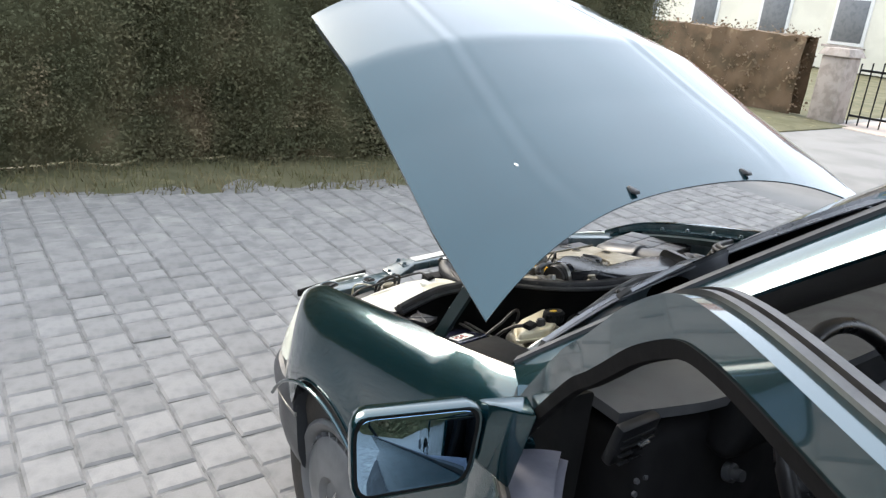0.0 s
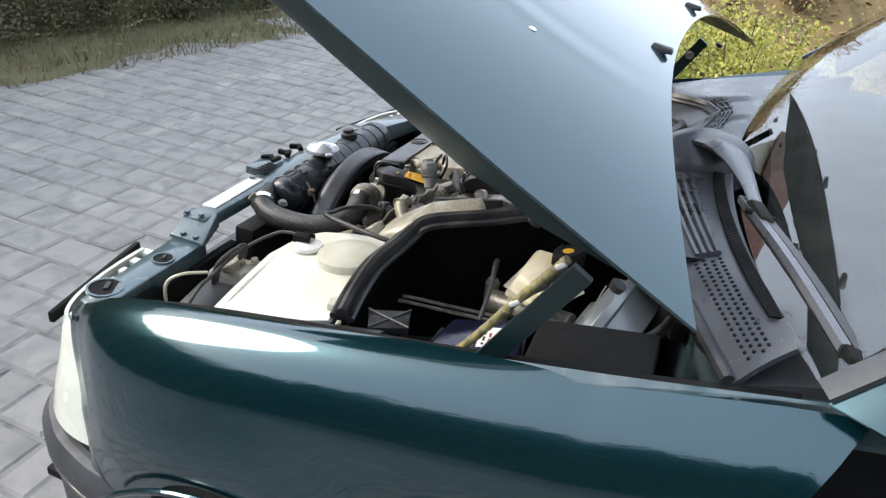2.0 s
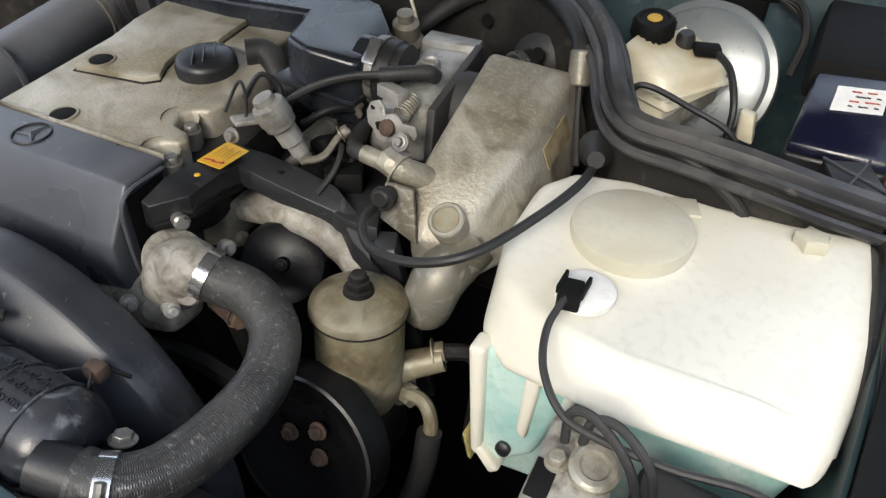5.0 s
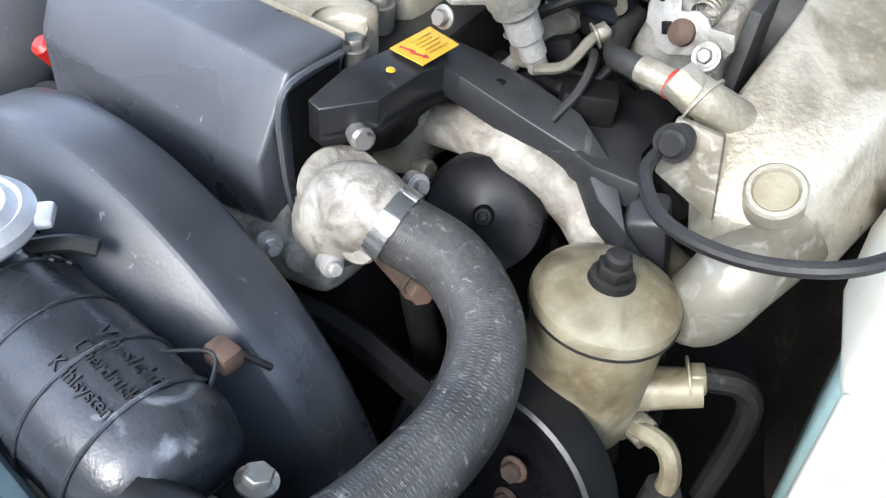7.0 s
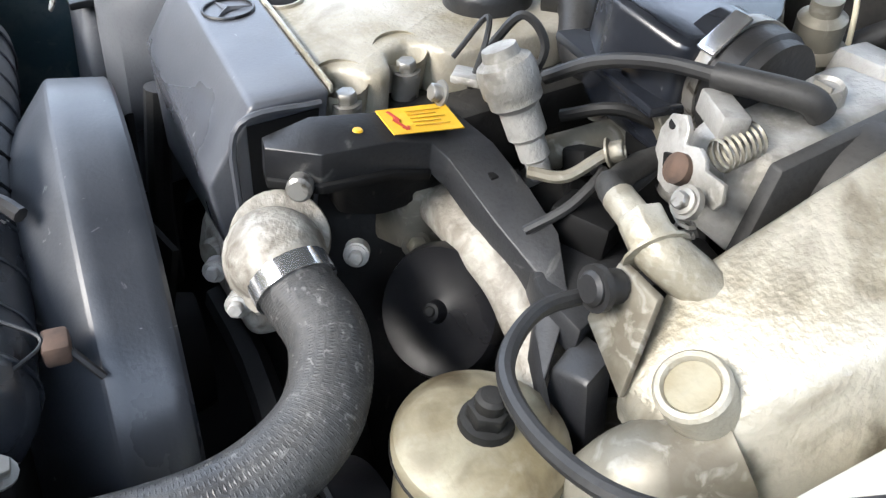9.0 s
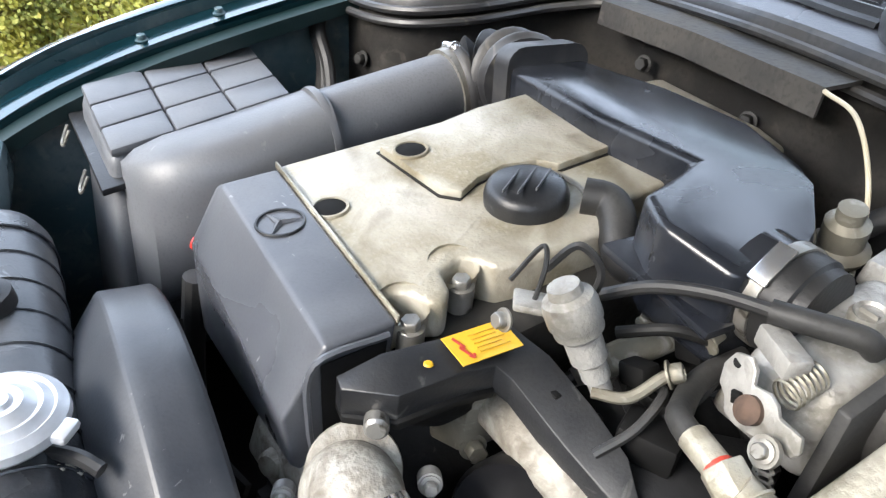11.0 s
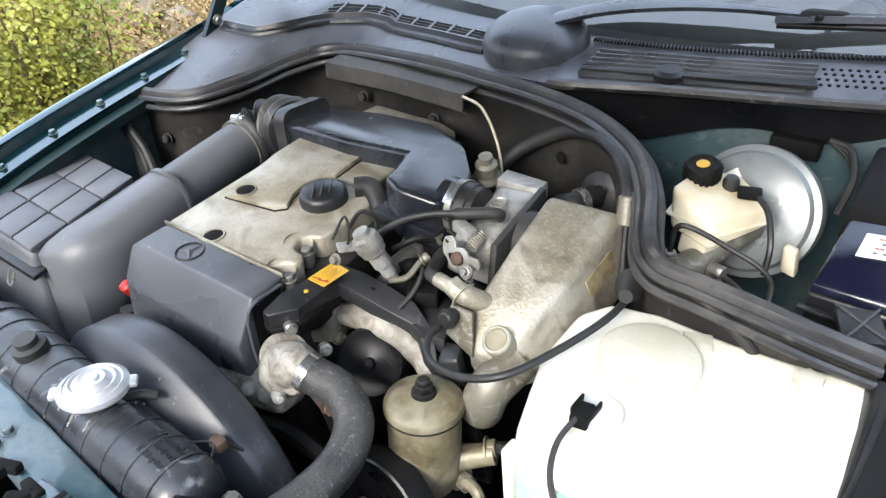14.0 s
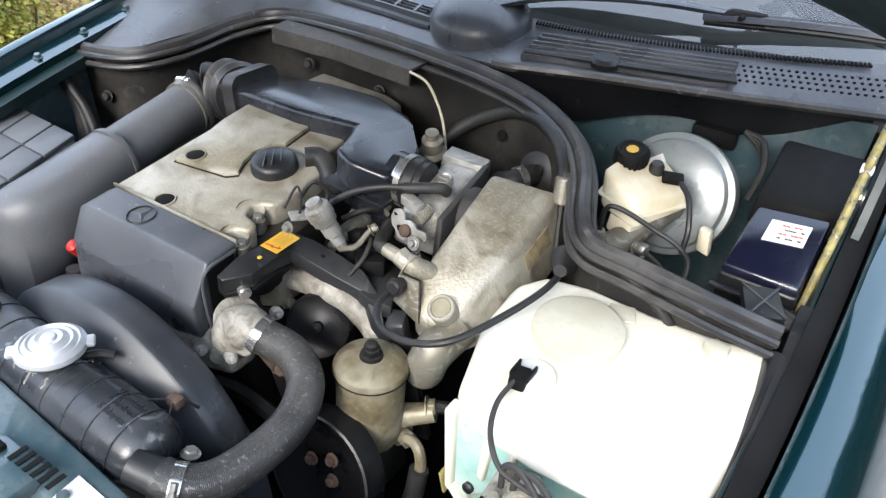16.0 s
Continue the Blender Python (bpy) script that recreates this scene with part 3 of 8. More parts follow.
house = thing("house", "cream rendered house with brown tiled roof", "house", at=(27, 15.5, 0))
part("wall", box((0, 0, 1.6), (9, 12, 3.2), 0.02), RENDER_WALL, house)
part("roof", hexa([(-5, -6.5, 3.2), (5, -6.5, 3.2), (5, 6.5, 3.2), (-5, 6.5, 3.2)], [(-0.2, -5.5, 5.9), (0.2, -5.5, 5.9), (0.2, 5.5, 5.9), (-0.2, 5.5, 5.9)], 0.03), ROOF_TILE, house)
for k, (y, z) in enumerate(((-4.2, 1.5), (-1.6, 1.5), (1.2, 1.5), (3.9, 1.5))):
    w = part("window", box((-4.5, y, z), (0.12, 1.15, 1.45), 0.01), PAPER, house, "white framed window")
    part("pane", box((-4.57, y, z), (0.02, 0.95, 1.25), 0.002), WHEEL_PAINT, w)
    part("sill", box((-4.6, y, z - 0.78), (0.25, 1.3, 0.07), 0.01), PILLAR, w)

# closing rows behind the camera
for (x0, y0, x1, y1, h) in ((-7.6, 9, -7.4, -9, 4.6), (-9, -8.5, 4, -9, 3.0)):
    a, b = V(x0, y0, 0), V(x1, y1, 0)
    ob = thing("tree_row", "tall dark row of garden conifers beside the yard", "hedge", group="conifer rows", at=(x0, y0, 0))
    dd = b - a
    part("core", sheet(lambda u, v: V(dd.x * u, dd.y * u, -0.05 + h * v * (0.9 + 0.16 * noise.noise(V(u * 9, 2, 0)) + 0.08 * noise.noise(V(u * 31, 7, 0)))) + V(1, 1, 0) * 0.3 * noise.noise(V(u * 20, v * 5, 0)), 120, 14), CONIFER, ob)
    r = random.Random(9)
    raw("foliage", *clump_leaves(r, [(V(dd.x * u, dd.y * u, h * r.random() ** 0.7 * (0.92 + 0.16 * noise.noise(V(u * 9, 2, 0)) + 0.08 * noise.noise(V(u * 31, 7, 0)))), 0.2) for u in (r.random() for _ in range(1800))], 0.16, 14), CONIFER, ob)


# ---- the car: body shell ----
car = thing("car", "dark teal saloon car with opened bonnet and driver's door", "car")

TOP_X = ((-0.62, 0.690), (-0.3, 0.680), (0.05, 0.668), (0.25, 0.656), (0.36, 0.645), (0.46, 0.630), (0.56, 0.600))
TOP_Z = ((-0.62, 1.040), (-0.5, 1.010), (-0.4, 0.985), (-0.27, 0.954), (-0.14, 0.927), (0, 0.899), (0.17, 0.864), (0.27, 0.839), (0.36, 0.815), (0.42, 0.795), (0.475, 0.768), (0.51, 0.748), (0.545, 0.725), (0.57, 0.702))
WIDE = ((-0.62, 0.792), (0.15, 0.792), (0.3, 0.782), (0.4, 0.762), (0.48, 0.737), (0.53, 0.715), (0.57, 0.69))
WHEEL_Y, WHEEL_Z = 0.085, 0.318
# the body leans a little towards the driver's side
LEAN = Matrix.Translation((0, 0, 0.9)) @ Matrix.Rotation(radians(-1.75), 4, "Y") @ Matrix.Translation((0, 0, -0.9))
SEAT = LEAN


def fender_low(y):
    d = 0.355 ** 2 - (y - WHEEL_Y) ** 2
    arch = WHEEL_Z + math.sqrt(d) if d > 0 else 0
    return max(arch, 0.24 if y < 0 else 0.53 + 0.03 * max(0, (0.5 - y)))


def fender_curve(y, n=18):
    xt, zt, w = smoother(TOP_X, y), smoother(TOP_Z, y), smoother(WIDE, y)
    pts = [(xt, zt - 0.02), (xt, zt)]
    for i in range(1, 25):
        a = math.pi / 2 * i / 24
        pts.append((xt + (w - xt) * math.sin(a) ** 0.95, zt - 0.21 * (1 - math.cos(a)) ** 0.92))
    z0 = pts[-1][1]
    for i in range(1, 20):
        z = z0 + (0.2 - z0) * i / 19
        pts.append((w + 0.008 * math.sin(math.pi * min(1, (z0 - z) / 0.4)) - 0.03 * max(0, 0.45 - z), z))
    low = fender_low(y)
    keep = [p for p in pts if p[1] > low]
    nxt = pts[len(keep)] if len(keep) < len(pts) else pts[-1]
    k = (keep[-1][1] - low) / max(1e-6, keep[-1][1] - nxt[1])
    keep.append((keep[-1][0] + (nxt[0] - keep[-1][0]) * min(1, k), low))
    lens = [0]
    for a, b in zip(keep, keep[1:]):
        lens.append(lens[-1] + math.hypot(a[0] - b[0], a[1] - b[1]))
    out = []
    for i in range(n + 1):
        t = lens[-1] * i / n
        j = max(k for k in range(len(lens)) if lens[k] <= t + 1e-9)
        j = min(j, len(keep) - 2)
        f = (t - lens[j]) / max(1e-9, lens[j + 1] - lens[j])
        out.append((keep[j][0] + (keep[j + 1][0] - keep[j][0]) * f, keep[j][1] + (keep[j + 1][1] - keep[j][1]) * f))
    return out


def fender_row(y):
    """Points (x, y, z) down one section of the wing, pulled to its front and rear cut lines."""
    zt, row = smoother(TOP_Z, y), []
    for x, z in fender_curve(y):
        end = lerp(((0.572, 0.397), (0.592, 0.412), (0.642, 0.452), (0.682, 0.497), (0.709, 0.525), (0.742, 0.557), (0.76, 0.57)), z)
        rear = lerp(((0.2, -0.49), (0.88, -0.49), (0.965, -0.514), (1.025, -0.55), (1.06, -0.585)), z)
        yy = (-0.3 + (y + 0.3) * (rear + 0.3) / -0.3 if y < -0.3 else y) if y < 0.15 else 0.15 + (y - 0.15) * (max(0.33, min(0.57, end)) - 0.15) / 0.41
        k = min(1, max(0, (zt - z) / 0.1))
        f = min(1, max(0, 1 - (math.hypot(yy - WHEEL_Y, z - WHEEL_Z) - 0.36) / 0.11))
        flare = 0.012 * f * f * (3 - 2 * f) - 0.008 * min(1, max(0, (0.93 - z) / 0.2))
        row.append((x + flare * k + (smoother(WIDE, yy) - smoother(WIDE, y)) * k, yy, z))
    return row


def fender(side):
    ys = [-0.6 + 1.16 * i / 70 for i in range(71)]
    bm = bmesh.new()
    rows = [[bm.verts.new((side * x, y, z)) for x, y, z in fender_row(y0)] for y0 in ys]
    for a, b in zip(rows, rows[1:]):
        for i in range(len(a) - 1):
            bm.faces.new((a[i], a[i + 1], b[i + 1], b[i]))
    ob = part("front_wing", bm, PAINT, car, "glossy dark teal front wing")
    lip = [V(side * (0.808), WHEEL_Y + 0.35 * math.cos(a), WHEEL_Z + 0.35 * math.sin(a)) for a in (radians(37 + 143 * i / 24) for i in range(25))]
    part("arch_lip", tube(lip, 0.005, 8, 1, smoothed=False), PAINT, ob)
    liner = [V(side * 0.67, WHEEL_Y + 0.342 * math.cos(a), WHEEL_Z + 0.342 * math.sin(a)) for a in (math.pi * (i - 2) / 20 for i in range(25))]
    part("arch_liner", sweep(liner, [(-0.12, 0), (0.12, 0), (0.12, 0.004), (-0.12, 0.004)], (side, 0, 0)), BLACK, ob)
    edge = [V(side * (smoother(TOP_X, y) - 0.004), y, smoother(TOP_Z, y) - 0.012) for y in ys[2:66]]
    part("gutter", sweep(edge, [(-0.0, 0.004), (-side * 0.0, -0.02), (side * 0.03, -0.022), (side * 0.03, -0.016)], (0, 0, 1)), PAINT_IN, ob)
    return ob


for side in (-1, 1):
    fender(side)


def rubbing_strip(side):
    st = part("side_cladding", hexa([(side * 0.788, -0.485, 0.22), (side * 0.788, -0.345, 0.22), (side * 0.788, -0.345, 0.645), (side * 0.788, -0.485, 0.655)],
                                   [(side * 0.806, -0.483, 0.22), (side * 0.806, -0.36, 0.22), (side * 0.806, -0.365, 0.635), (side * 0.806, -0.483, 0.645)], 0.006), GREY_TRIM, car, "grey plastic side cladding")
    part("cladding_line", box((side * 0.809, -0.43, 0.625), (0.004, 0.10, 0.006), 0.001, Matrix.Rotation(-0.065, 4, "X")), STEEL, st)
    for i in range(6):
        part("badge_bar", box((side * 0.808, -0.385 - 0.016 * i, 0.585), (0.003, 0.010, 0.016), 0.001), BRIGHT, st, "pale badge letters shown as bars")


rubbing_strip(-1)
rubbing_strip(1)
for side in (-1, 1):
    part("door_jamb", hexa([(side * 0.775, -0.47, 0.24), (side * 0.72, -0.47, 0.24), (side * 0.70, -0.62, 0.24), (side * 0.755, -0.60, 0.24)],
                           [(side * 0.715, -0.50, 0.97), (side * 0.68, -0.50, 0.99), (side * 0.66, -0.62, 1.03), (side * 0.705, -0.60, 1.02)], 0.006), BLACK, car, "dark rubber-lined door jamb")


def wheel(x, y, side, n=48):
    ob = part("wheel", lathe([(0.20, -0.17), (0.255, -0.185), (0.3, -0.18), (0.316, -0.165), (0.32, -0.14), (0.32, -0.05), (0.316, -0.03), (0.30, -0.012), (0.26, -0.004), (0.215, -0.012), (0.2, -0.03)], (x, y, WHEEL_Z), (side, 0, 0), n, False), TYRE, car, "dusty black tyre with shallow tread")
    tread = []
    for i in range(44):
        a = 2 * math.pi * i / 44
        for off in (-0.045, -0.085, -0.125):
            p = V(0, math.cos(a + off * 2) * 0.321, math.sin(a + off * 2) * 0.321)
            m = Matrix.Translation(V(x + side * off, y + p.y, WHEEL_Z + p.z)) @ Matrix.Rotation(a + off * 2, 4, "X")
            tread.append(box((0, 0, 0), (0.032, 0.012, 0.03), 0.002, m, 1))
    part("tread", joined(*tread), TYRE, ob)
    part("rim", lathe([(0.212, -0.03), (0.214, -0.008), (0.204, -0.002), (0.188, -0.008), (0.176, -0.024), (0.172, -0.04)], (x, y, WHEEL_Z), (side, 0, 0), n, False), WHEEL_PAINT, ob)
    part("wheel_cover", lathe([(0.163, -0.035), (0.166, -0.012), (0.16, -0.006), (0.12, 0.004), (0.068, 0.008), (0.055, 0.0), (0.05, -0.006), (0, -0.006)], (x, y, WHEEL_Z), (side, 0, 0), n, False), WHEEL_PAINT, ob, "silver-grey plastic wheel cover")
    part("rim_shadow_gap", lathe([(0.18, -0.04), (0.15, -0.038)], (x, y, WHEEL_Z), (side, 0, 0), n, False), BLACK, ob)
    for i in range(24):
        a = 2 * math.pi * (i + 0.5) / 24
        m = Matrix.Translation((x - side * 0.022, y + 0.17 * math.cos(a), WHEEL_Z + 0.17 * math.sin(a))) @ Matrix.Rotation(a, 4, "X")
        part("rib", box((0, 0, 0), (0.016, 0.016, 0.006), 0.001, m, 1), WHEEL_PAINT, ob)
    for i in range(3):
        a = math.pi / 2 + 2 * math.pi * i / 3 + 0.35
        d = V(0, math.cos(a), math.sin(a))
        c = V(x + side * 0.002, y, WHEEL_Z)
        s = V(0, -d.z, d.y) * 0.008
        part("emblem_spoke", hexa([c - s, c + d * 0.047, c + s], [c - s * 0.4 + V(side * 0.008, 0, 0), c + d * 0.047 + V(side * 0.002, 0, 0), c + s * 0.4 + V(side * 0.008, 0, 0)], 0), BRIGHT, ob)


SEAT = Matrix.Identity(4)
for side in (-1, 1):
    wheel(side * 0.745, WHEEL_Y, side)
    wheel(side * 0.745, WHEEL_Y - 2.65, side, 32)
SEAT = LEAN

# front bumper
plan = [V(-0.776, 0.272, 0.062), V(-0.773, 0.35, 0.062), V(-0.76, 0.43, 0.062), V(-0.722, 0.52, 0.062), V(-0.635, 0.60, 0.062), V(-0.42, 0.66, 0.062), V(0, 0.675, 0.062)]
plan = smooth_path(plan + [V(-p.x, p.y, p.z) for p in plan[-2::-1]], 6)
bumper = part("front_bumper", sweep(plan, [(0.012, 0.27), (0.0, 0.32), (-0.004, 0.44), (0.004, 0.49), (0.02, 0.505), (0.07, 0.505), (0.07, 0.25), (0.03, 0.245)]), GREY_TRIM, car, "dark grey plastic bumper with bright line")
part("bumper_strip", sweep(plan, [(-0.003, 0.445), (-0.012, 0.452), (-0.012, 0.474), (0.002, 0.498), (0.05, 0.505), (0.05, 0.48)]), PLASTIC_GREY, bumper)
part("bright_line", sweep(plan, [(-0.002, 0.432), (-0.009, 0.435), (-0.009, 0.442), (-0.002, 0.445)]), STEEL, bumper)


LAMP_EDGE = sorted((z, x, y) for x, y, z in fender_row(0.56))


def headlamp(side):
    edge_x, edge_y = tuple((z, x) for z, x, y in LAMP_EDGE), tuple((z, y) for z, x, y in LAMP_EDGE)

    def f(u, v):
        z = 0.585 + 0.128 * v
        a = math.pi / 2 * u
        xb, yb = lerp(edge_x, z) - 0.002, lerp(edge_y, z) + 0.001
        front = 0.632 - 0.22 * (z - 0.585)
        return V(side * (0.40 + (xb - 0.40) * max(0.0, math.cos(a)) ** 0.9), yb + (front - yb) * math.sin(a) ** 0.9, z)
    ob = part("headlamp", sheet(f, 24, 10, 0.006), LAMP, car, "clear ribbed headlamp lens")
    part("housing", hexa([(side * 0.66, 0.43, 0.56), (side * 0.40, 0.48, 0.56), (side * 0.40, 0.58, 0.56), (side * 0.62, 0.51, 0.56)],
                         [(side * 0.61, 0.48, 0.70), (side * 0.38, 0.53, 0.70), (side * 0.38, 0.585, 0.70), (side * 0.58, 0.53, 0.70)], 0.004), BLACK, ob)
    for i in range(7):
        x = 0.40 + 0.036 * i
        part("connector", box((side * x, 0.592 - 0.008 * i, 0.702), (0.017, 0.024, 0.012), 0.002), PAPER, ob, "white plastic connector")
    part("ridge", box((side * 0.51, 0.605, 0.70), (0.26, 0.01, 0.02), 0.002, Matrix.Rotation(-side * 0.2, 4, "Z")), BLACK, ob)


headlamp(-1)
headlamp(1)


# bonnet, propped open on its rear hinges
def bonnet_base(v):
    return lerp(((0, 1.055), (0.186, 1.149), (0.434, 1.268), (0.69, 1.398), (1, 1.490)), v)


def bonnet_point(u, v, drop=0.0):
    half = lerp(((0, 0.702), (0.2, 0.692), (0.434, 0.657), (0.7, 0.625), (1, 0.580)), v)
    bow = (1 - abs(u) ** 2.2)
    y = -0.384 + 0.991 * v + (1 - v) ** 1.5 * 0.123 * bow + v ** 3 * 0.07 * bow
    vv = (y + 0.384) / 0.991
    z = bonnet_base(min(1, max(0, vv))) + max(0, vv - 1) * 0.35 + 0.075 * (1 - abs(u) ** 2.8)
    fold = 0.62 - 0.1 * v - 0.12 * math.exp(-v / 0.09)
    ridge = math.exp(-((abs(u) - fold) / 0.022) ** 2) * 0.0014 - math.exp(-((abs(u) - fold + 0.06) / 0.02) ** 2) * 0.001
    return V(half * u, y, z + ridge * min(1, v / 0.12) * (0.4 + v) - drop)


bonnet = part("bonnet", sheet(lambda u, v: bonnet_point(2 * u - 1, v), 150, 50, 0.004), PAINT, car, "opened bonnet in blue-green metallic paint")


def bonnet_inner(u, v):
    U = 2 * u - 1
    e = min(1 - abs(U), v * 0.15, (1 - v) * 1.4)
    d = 0.006 + 0.05 * min(1, e / 0.035) - 0.025 * max(0, min(1, (e - 0.14) / 0.03))
    p = bonnet_point(U * 0.992, 0.006 + 0.988 * v)
    return p + V(0, 0.36, -0.93) * d


part("inner_frame", sheet(bonnet_inner, 90, 70), PAINT_SHADED, bonnet, "painted underside of the bonnet, darkened for its shade")
for x in (-0.205, 0.205):
    u = x / 0.70
    p = bonnet_point(u, 0.028)
    part("washer_nozzle", hexa([p + V(-.009, -.018, -0.002), p + V(.009, -.018, -0.002), p + V(.006, .02, -0.002), p + V(-.006, .02, -0.002)],
                               [p + V(-.007, -.016, .006), p + V(.007, -.016, .006), p + V(.004, .012, .011), p + V(-.004, .012, .011)], 0.002), PLASTIC, bonnet, "black washer nozzle")
part("paint_chip", lathe([(0.006, 0), (0.004, 0.001), (0, 0.0012)], bonnet_point(-0.626, 0.22), (0, -0.4, 1), 10), PAPER, bonnet)
for i in range(9):
    for s in (-1, 1):
        p = bonnet_point(s * 0.935, 0.05 + 0.1 * i) + V(0, 0.36, -0.93) * 0.05
        part("buffer", lathe([(0.009, 0), (0.008, 0.008), (0.004, 0.01)], p, (0, 0.4, -0.9), 10), RUBBER, bonnet)
part("grille", hexa([bonnet_point(-0.36, 0.985) + V(0, 0.012, -0.03), bonnet_point(0.36, 0.985) + V(0, 0.012, -0.03), bonnet_point(0.36, 0.985) + V(0, 0.04, -0.05), bonnet_point(-0.36, 0.985) + V(0, 0.04, -0.05)],
                    [bonnet_point(-0.3, 0.985) + V(0, 0.1, -0.2), bonnet_point(0.3, 0.985) + V(0, 0.1, -0.2), bonnet_point(0.3, 0.985) + V(0, 0.12, -0.2), bonnet_point(-0.3, 0.985) + V(0, 0.12, -0.2)], 0.006), PLASTIC, bonnet, "black grille with chrome rim")


def bonnet_hinge(side):
    arm_line = [V(side * 0.645, -0.10, 0.80), V(side * 0.650, -0.16, 0.892), V(side * 0.651, -0.206, 0.966), V(side * 0.651, -0.262, 1.055)]
    ob = part("bonnet_hinge", sweep(smooth_path(arm_line, 6), [(-0.005, -0.013), (-0.005, 0.013), (0.005, 0.013), (0.005, -0.013)], (0, 1, 0.6)), PAINT_SHADED, car, "dark teal bonnet hinge arm")
    part("hinge_bolt", bolt((side * 0.642, -0.236, 1.018), (-side, 0, 0), 0.008), STEEL, ob)
    part("hinge_bolt", bolt((side * 0.642, -0.193, 0.945), (-side, 0, 0), 0.008), STEEL, ob)


bonnet_hinge(-1)
bonnet_hinge(1)
line = [(-0.624, -0.05, 0.79), (-0.629, -0.138, 0.905), (-0.632, -0.194, 0.990), (-0.637, -0.241, 1.058)]
hose_b = part("braided_hose", tube(line, 0.0054, 12), BRAID, car, "straw-coloured braided hose with white cable ties")
fine_line = smooth_path(line, 40)
for turn in (1, -1):
    weave = []
    for i, q in enumerate(fine_line[:-1]):
        d = (fine_line[i + 1] - q).normalized()
        s = d.cross(V(1, 0, 0)).normalized()
        weave.append(q + (s * math.cos(i * 0.75 * turn) + d.cross(s) * math.sin(i * 0.75 * turn)) * 0.0055)
    part("woven_strand", tube(weave, 0.0008, 5, 1, smoothed=False), STEEL, hose_b)
for t in (0.64, 0.97):
    p = smooth_path(line, 25)[int(t * 75)]
    part("cable_tie", box(p, (0.015, 0.006, 0.014), 0.002, Matrix.Rotation(0.9, 4, "X")), PAPER, hose_b)

# windscreen, pillars and roof
def ws_base(s):
    return V(s * 0.708, -0.40 - 0.097 * abs(s) ** 2.0, 1.0 + 0.04 * abs(s) ** 2)


def ws_point(u, v):
    s = 2 * u - 1
    a = ws_base(s)
    b = V(s * 0.535, -1.01 - 0.04 * abs(s) ** 2, 1.535 - 0.02 * abs(s) ** 2)
    return a.lerp(b, v) + V(0, 0.02, 0.03) * math.sin(math.pi * v)


screen = part("windscreen", sheet(ws_point, 24, 16), GLASS, car, "curved clear windscreen glass")
screen.visible_shadow = False


def pillar_edges(side, k):
    """The lower (door) edge and the upper (glass) edge of the windscreen pillar at k along it."""
    low = V(0.784, -0.579, 1.044).lerp(V(0.622, -1.047, 1.450), k) + V(0, 0.004, 0.013) * 4 * k * (1 - k)
    high = V(0.734, -0.504, 1.039).lerp(V(0.558, -1.052, 1.512), k) + V(0, 0.002, 0.006) * 4 * k * (1 - k)
    return V(side * low.x, low.y, low.z), V(side * high.x, high.y, high.z)


def pillar_point(side, u, v):
    a, b = pillar_edges(side, v)
    return a.lerp(b, u) + V(side * 0.6, 0.35, 0.7) * 0.004 * 4 * u * (1 - u)


for s in (-1, 1):
    pil = part("roof_pillar", sheet(lambda u, v: pillar_point(s, u, v), 10, 24, 0.006), PAINT, car, "teal windscreen pillar")
    path2 = [pillar_edges(s, k / 16)[1] + V(-s * 0.012, 0.004, 0.004) for k in range(17)]
    part("screen_trim", sweep(path2, [(-0.014, -0.006), (-0.014, 0.002), (0, 0.005), (0.014, 0.002), (0.014, -0.006)]), GREY_TRIM, pil, "grey rubber windscreen moulding")
    part("door_aperture_seal", sheet(lambda u, v: pillar_edges(s, v)[0] + V(-s * 0.045, -0.012, -0.034) * u + V(-s * 0.002, 0, -0.006 * math.sin(math.pi * u)), 6, 20, 0.008), RUBBER, pil, "black door aperture seal")
    rail = [pillar_point(s, 0.5, 1.0) + V(-s * 0.012, 0.01, -0.012), V(s * 0.575, -1.5, 1.495), V(s * 0.57, -2.1, 1.45), V(s * 0.57, -2.5, 1.30), V(s * 0.62, -2.9, 1.02)]
    part("roof_rail", sweep(smooth_path(rail, 8), [(-0.045, -0.025), (-0.04, 0.01), (0, 0.02), (0.035, 0.012), (0.05, -0.03), (0.045, -0.05)]), PAINT, car, "teal roof rail")


def roof_point(u, v):
    s = 2 * u - 1
    y = -1.02 - 0.05 * s * s - 1.08 * v
    return V(s * 0.545, y, 1.525 + 0.02 * (1 - s * s) * math.sin(math.pi * (0.3 + 0.5 * v)) - 0.02 * v * v - 0.02 * s * s)


part("roof", sheet(roof_point, 16, 10, 0.01), PAINT, car, "dark teal roof panel")
part("rear_window", sheet(lambda u, v: V((2 * u - 1) * (0.55 + 0.05 * v), -2.12 - 0.6 * v, 1.49 - 0.45 * v), 8, 6), GLASS, car)
part("boot_lid", sheet(lambda u, v: V((2 * u - 1) * 0.72, -2.7 - 0.75 * v, 1.02 - 0.03 * v + 0.03 * (1 - (2 * u - 1) ** 2) - (0.12 if v > 0.95 else 0)), 16, 10, 0.01), PAINT, car, "dark teal boot lid")


def side_panel(side, y0, y1, name, label):
    def f(u, v):
        y = y0 + (y1 - y0) * u
        z = 0.24 + 0.72 * v
        return V(side * (0.79 - 0.10 * max(0, v - 0.55) ** 1.5 - 0.03 * max(0, 0.3 - v)), y, z)
    return part(name, sheet(f, 12, 14, 0.02), PAINT, car, label)


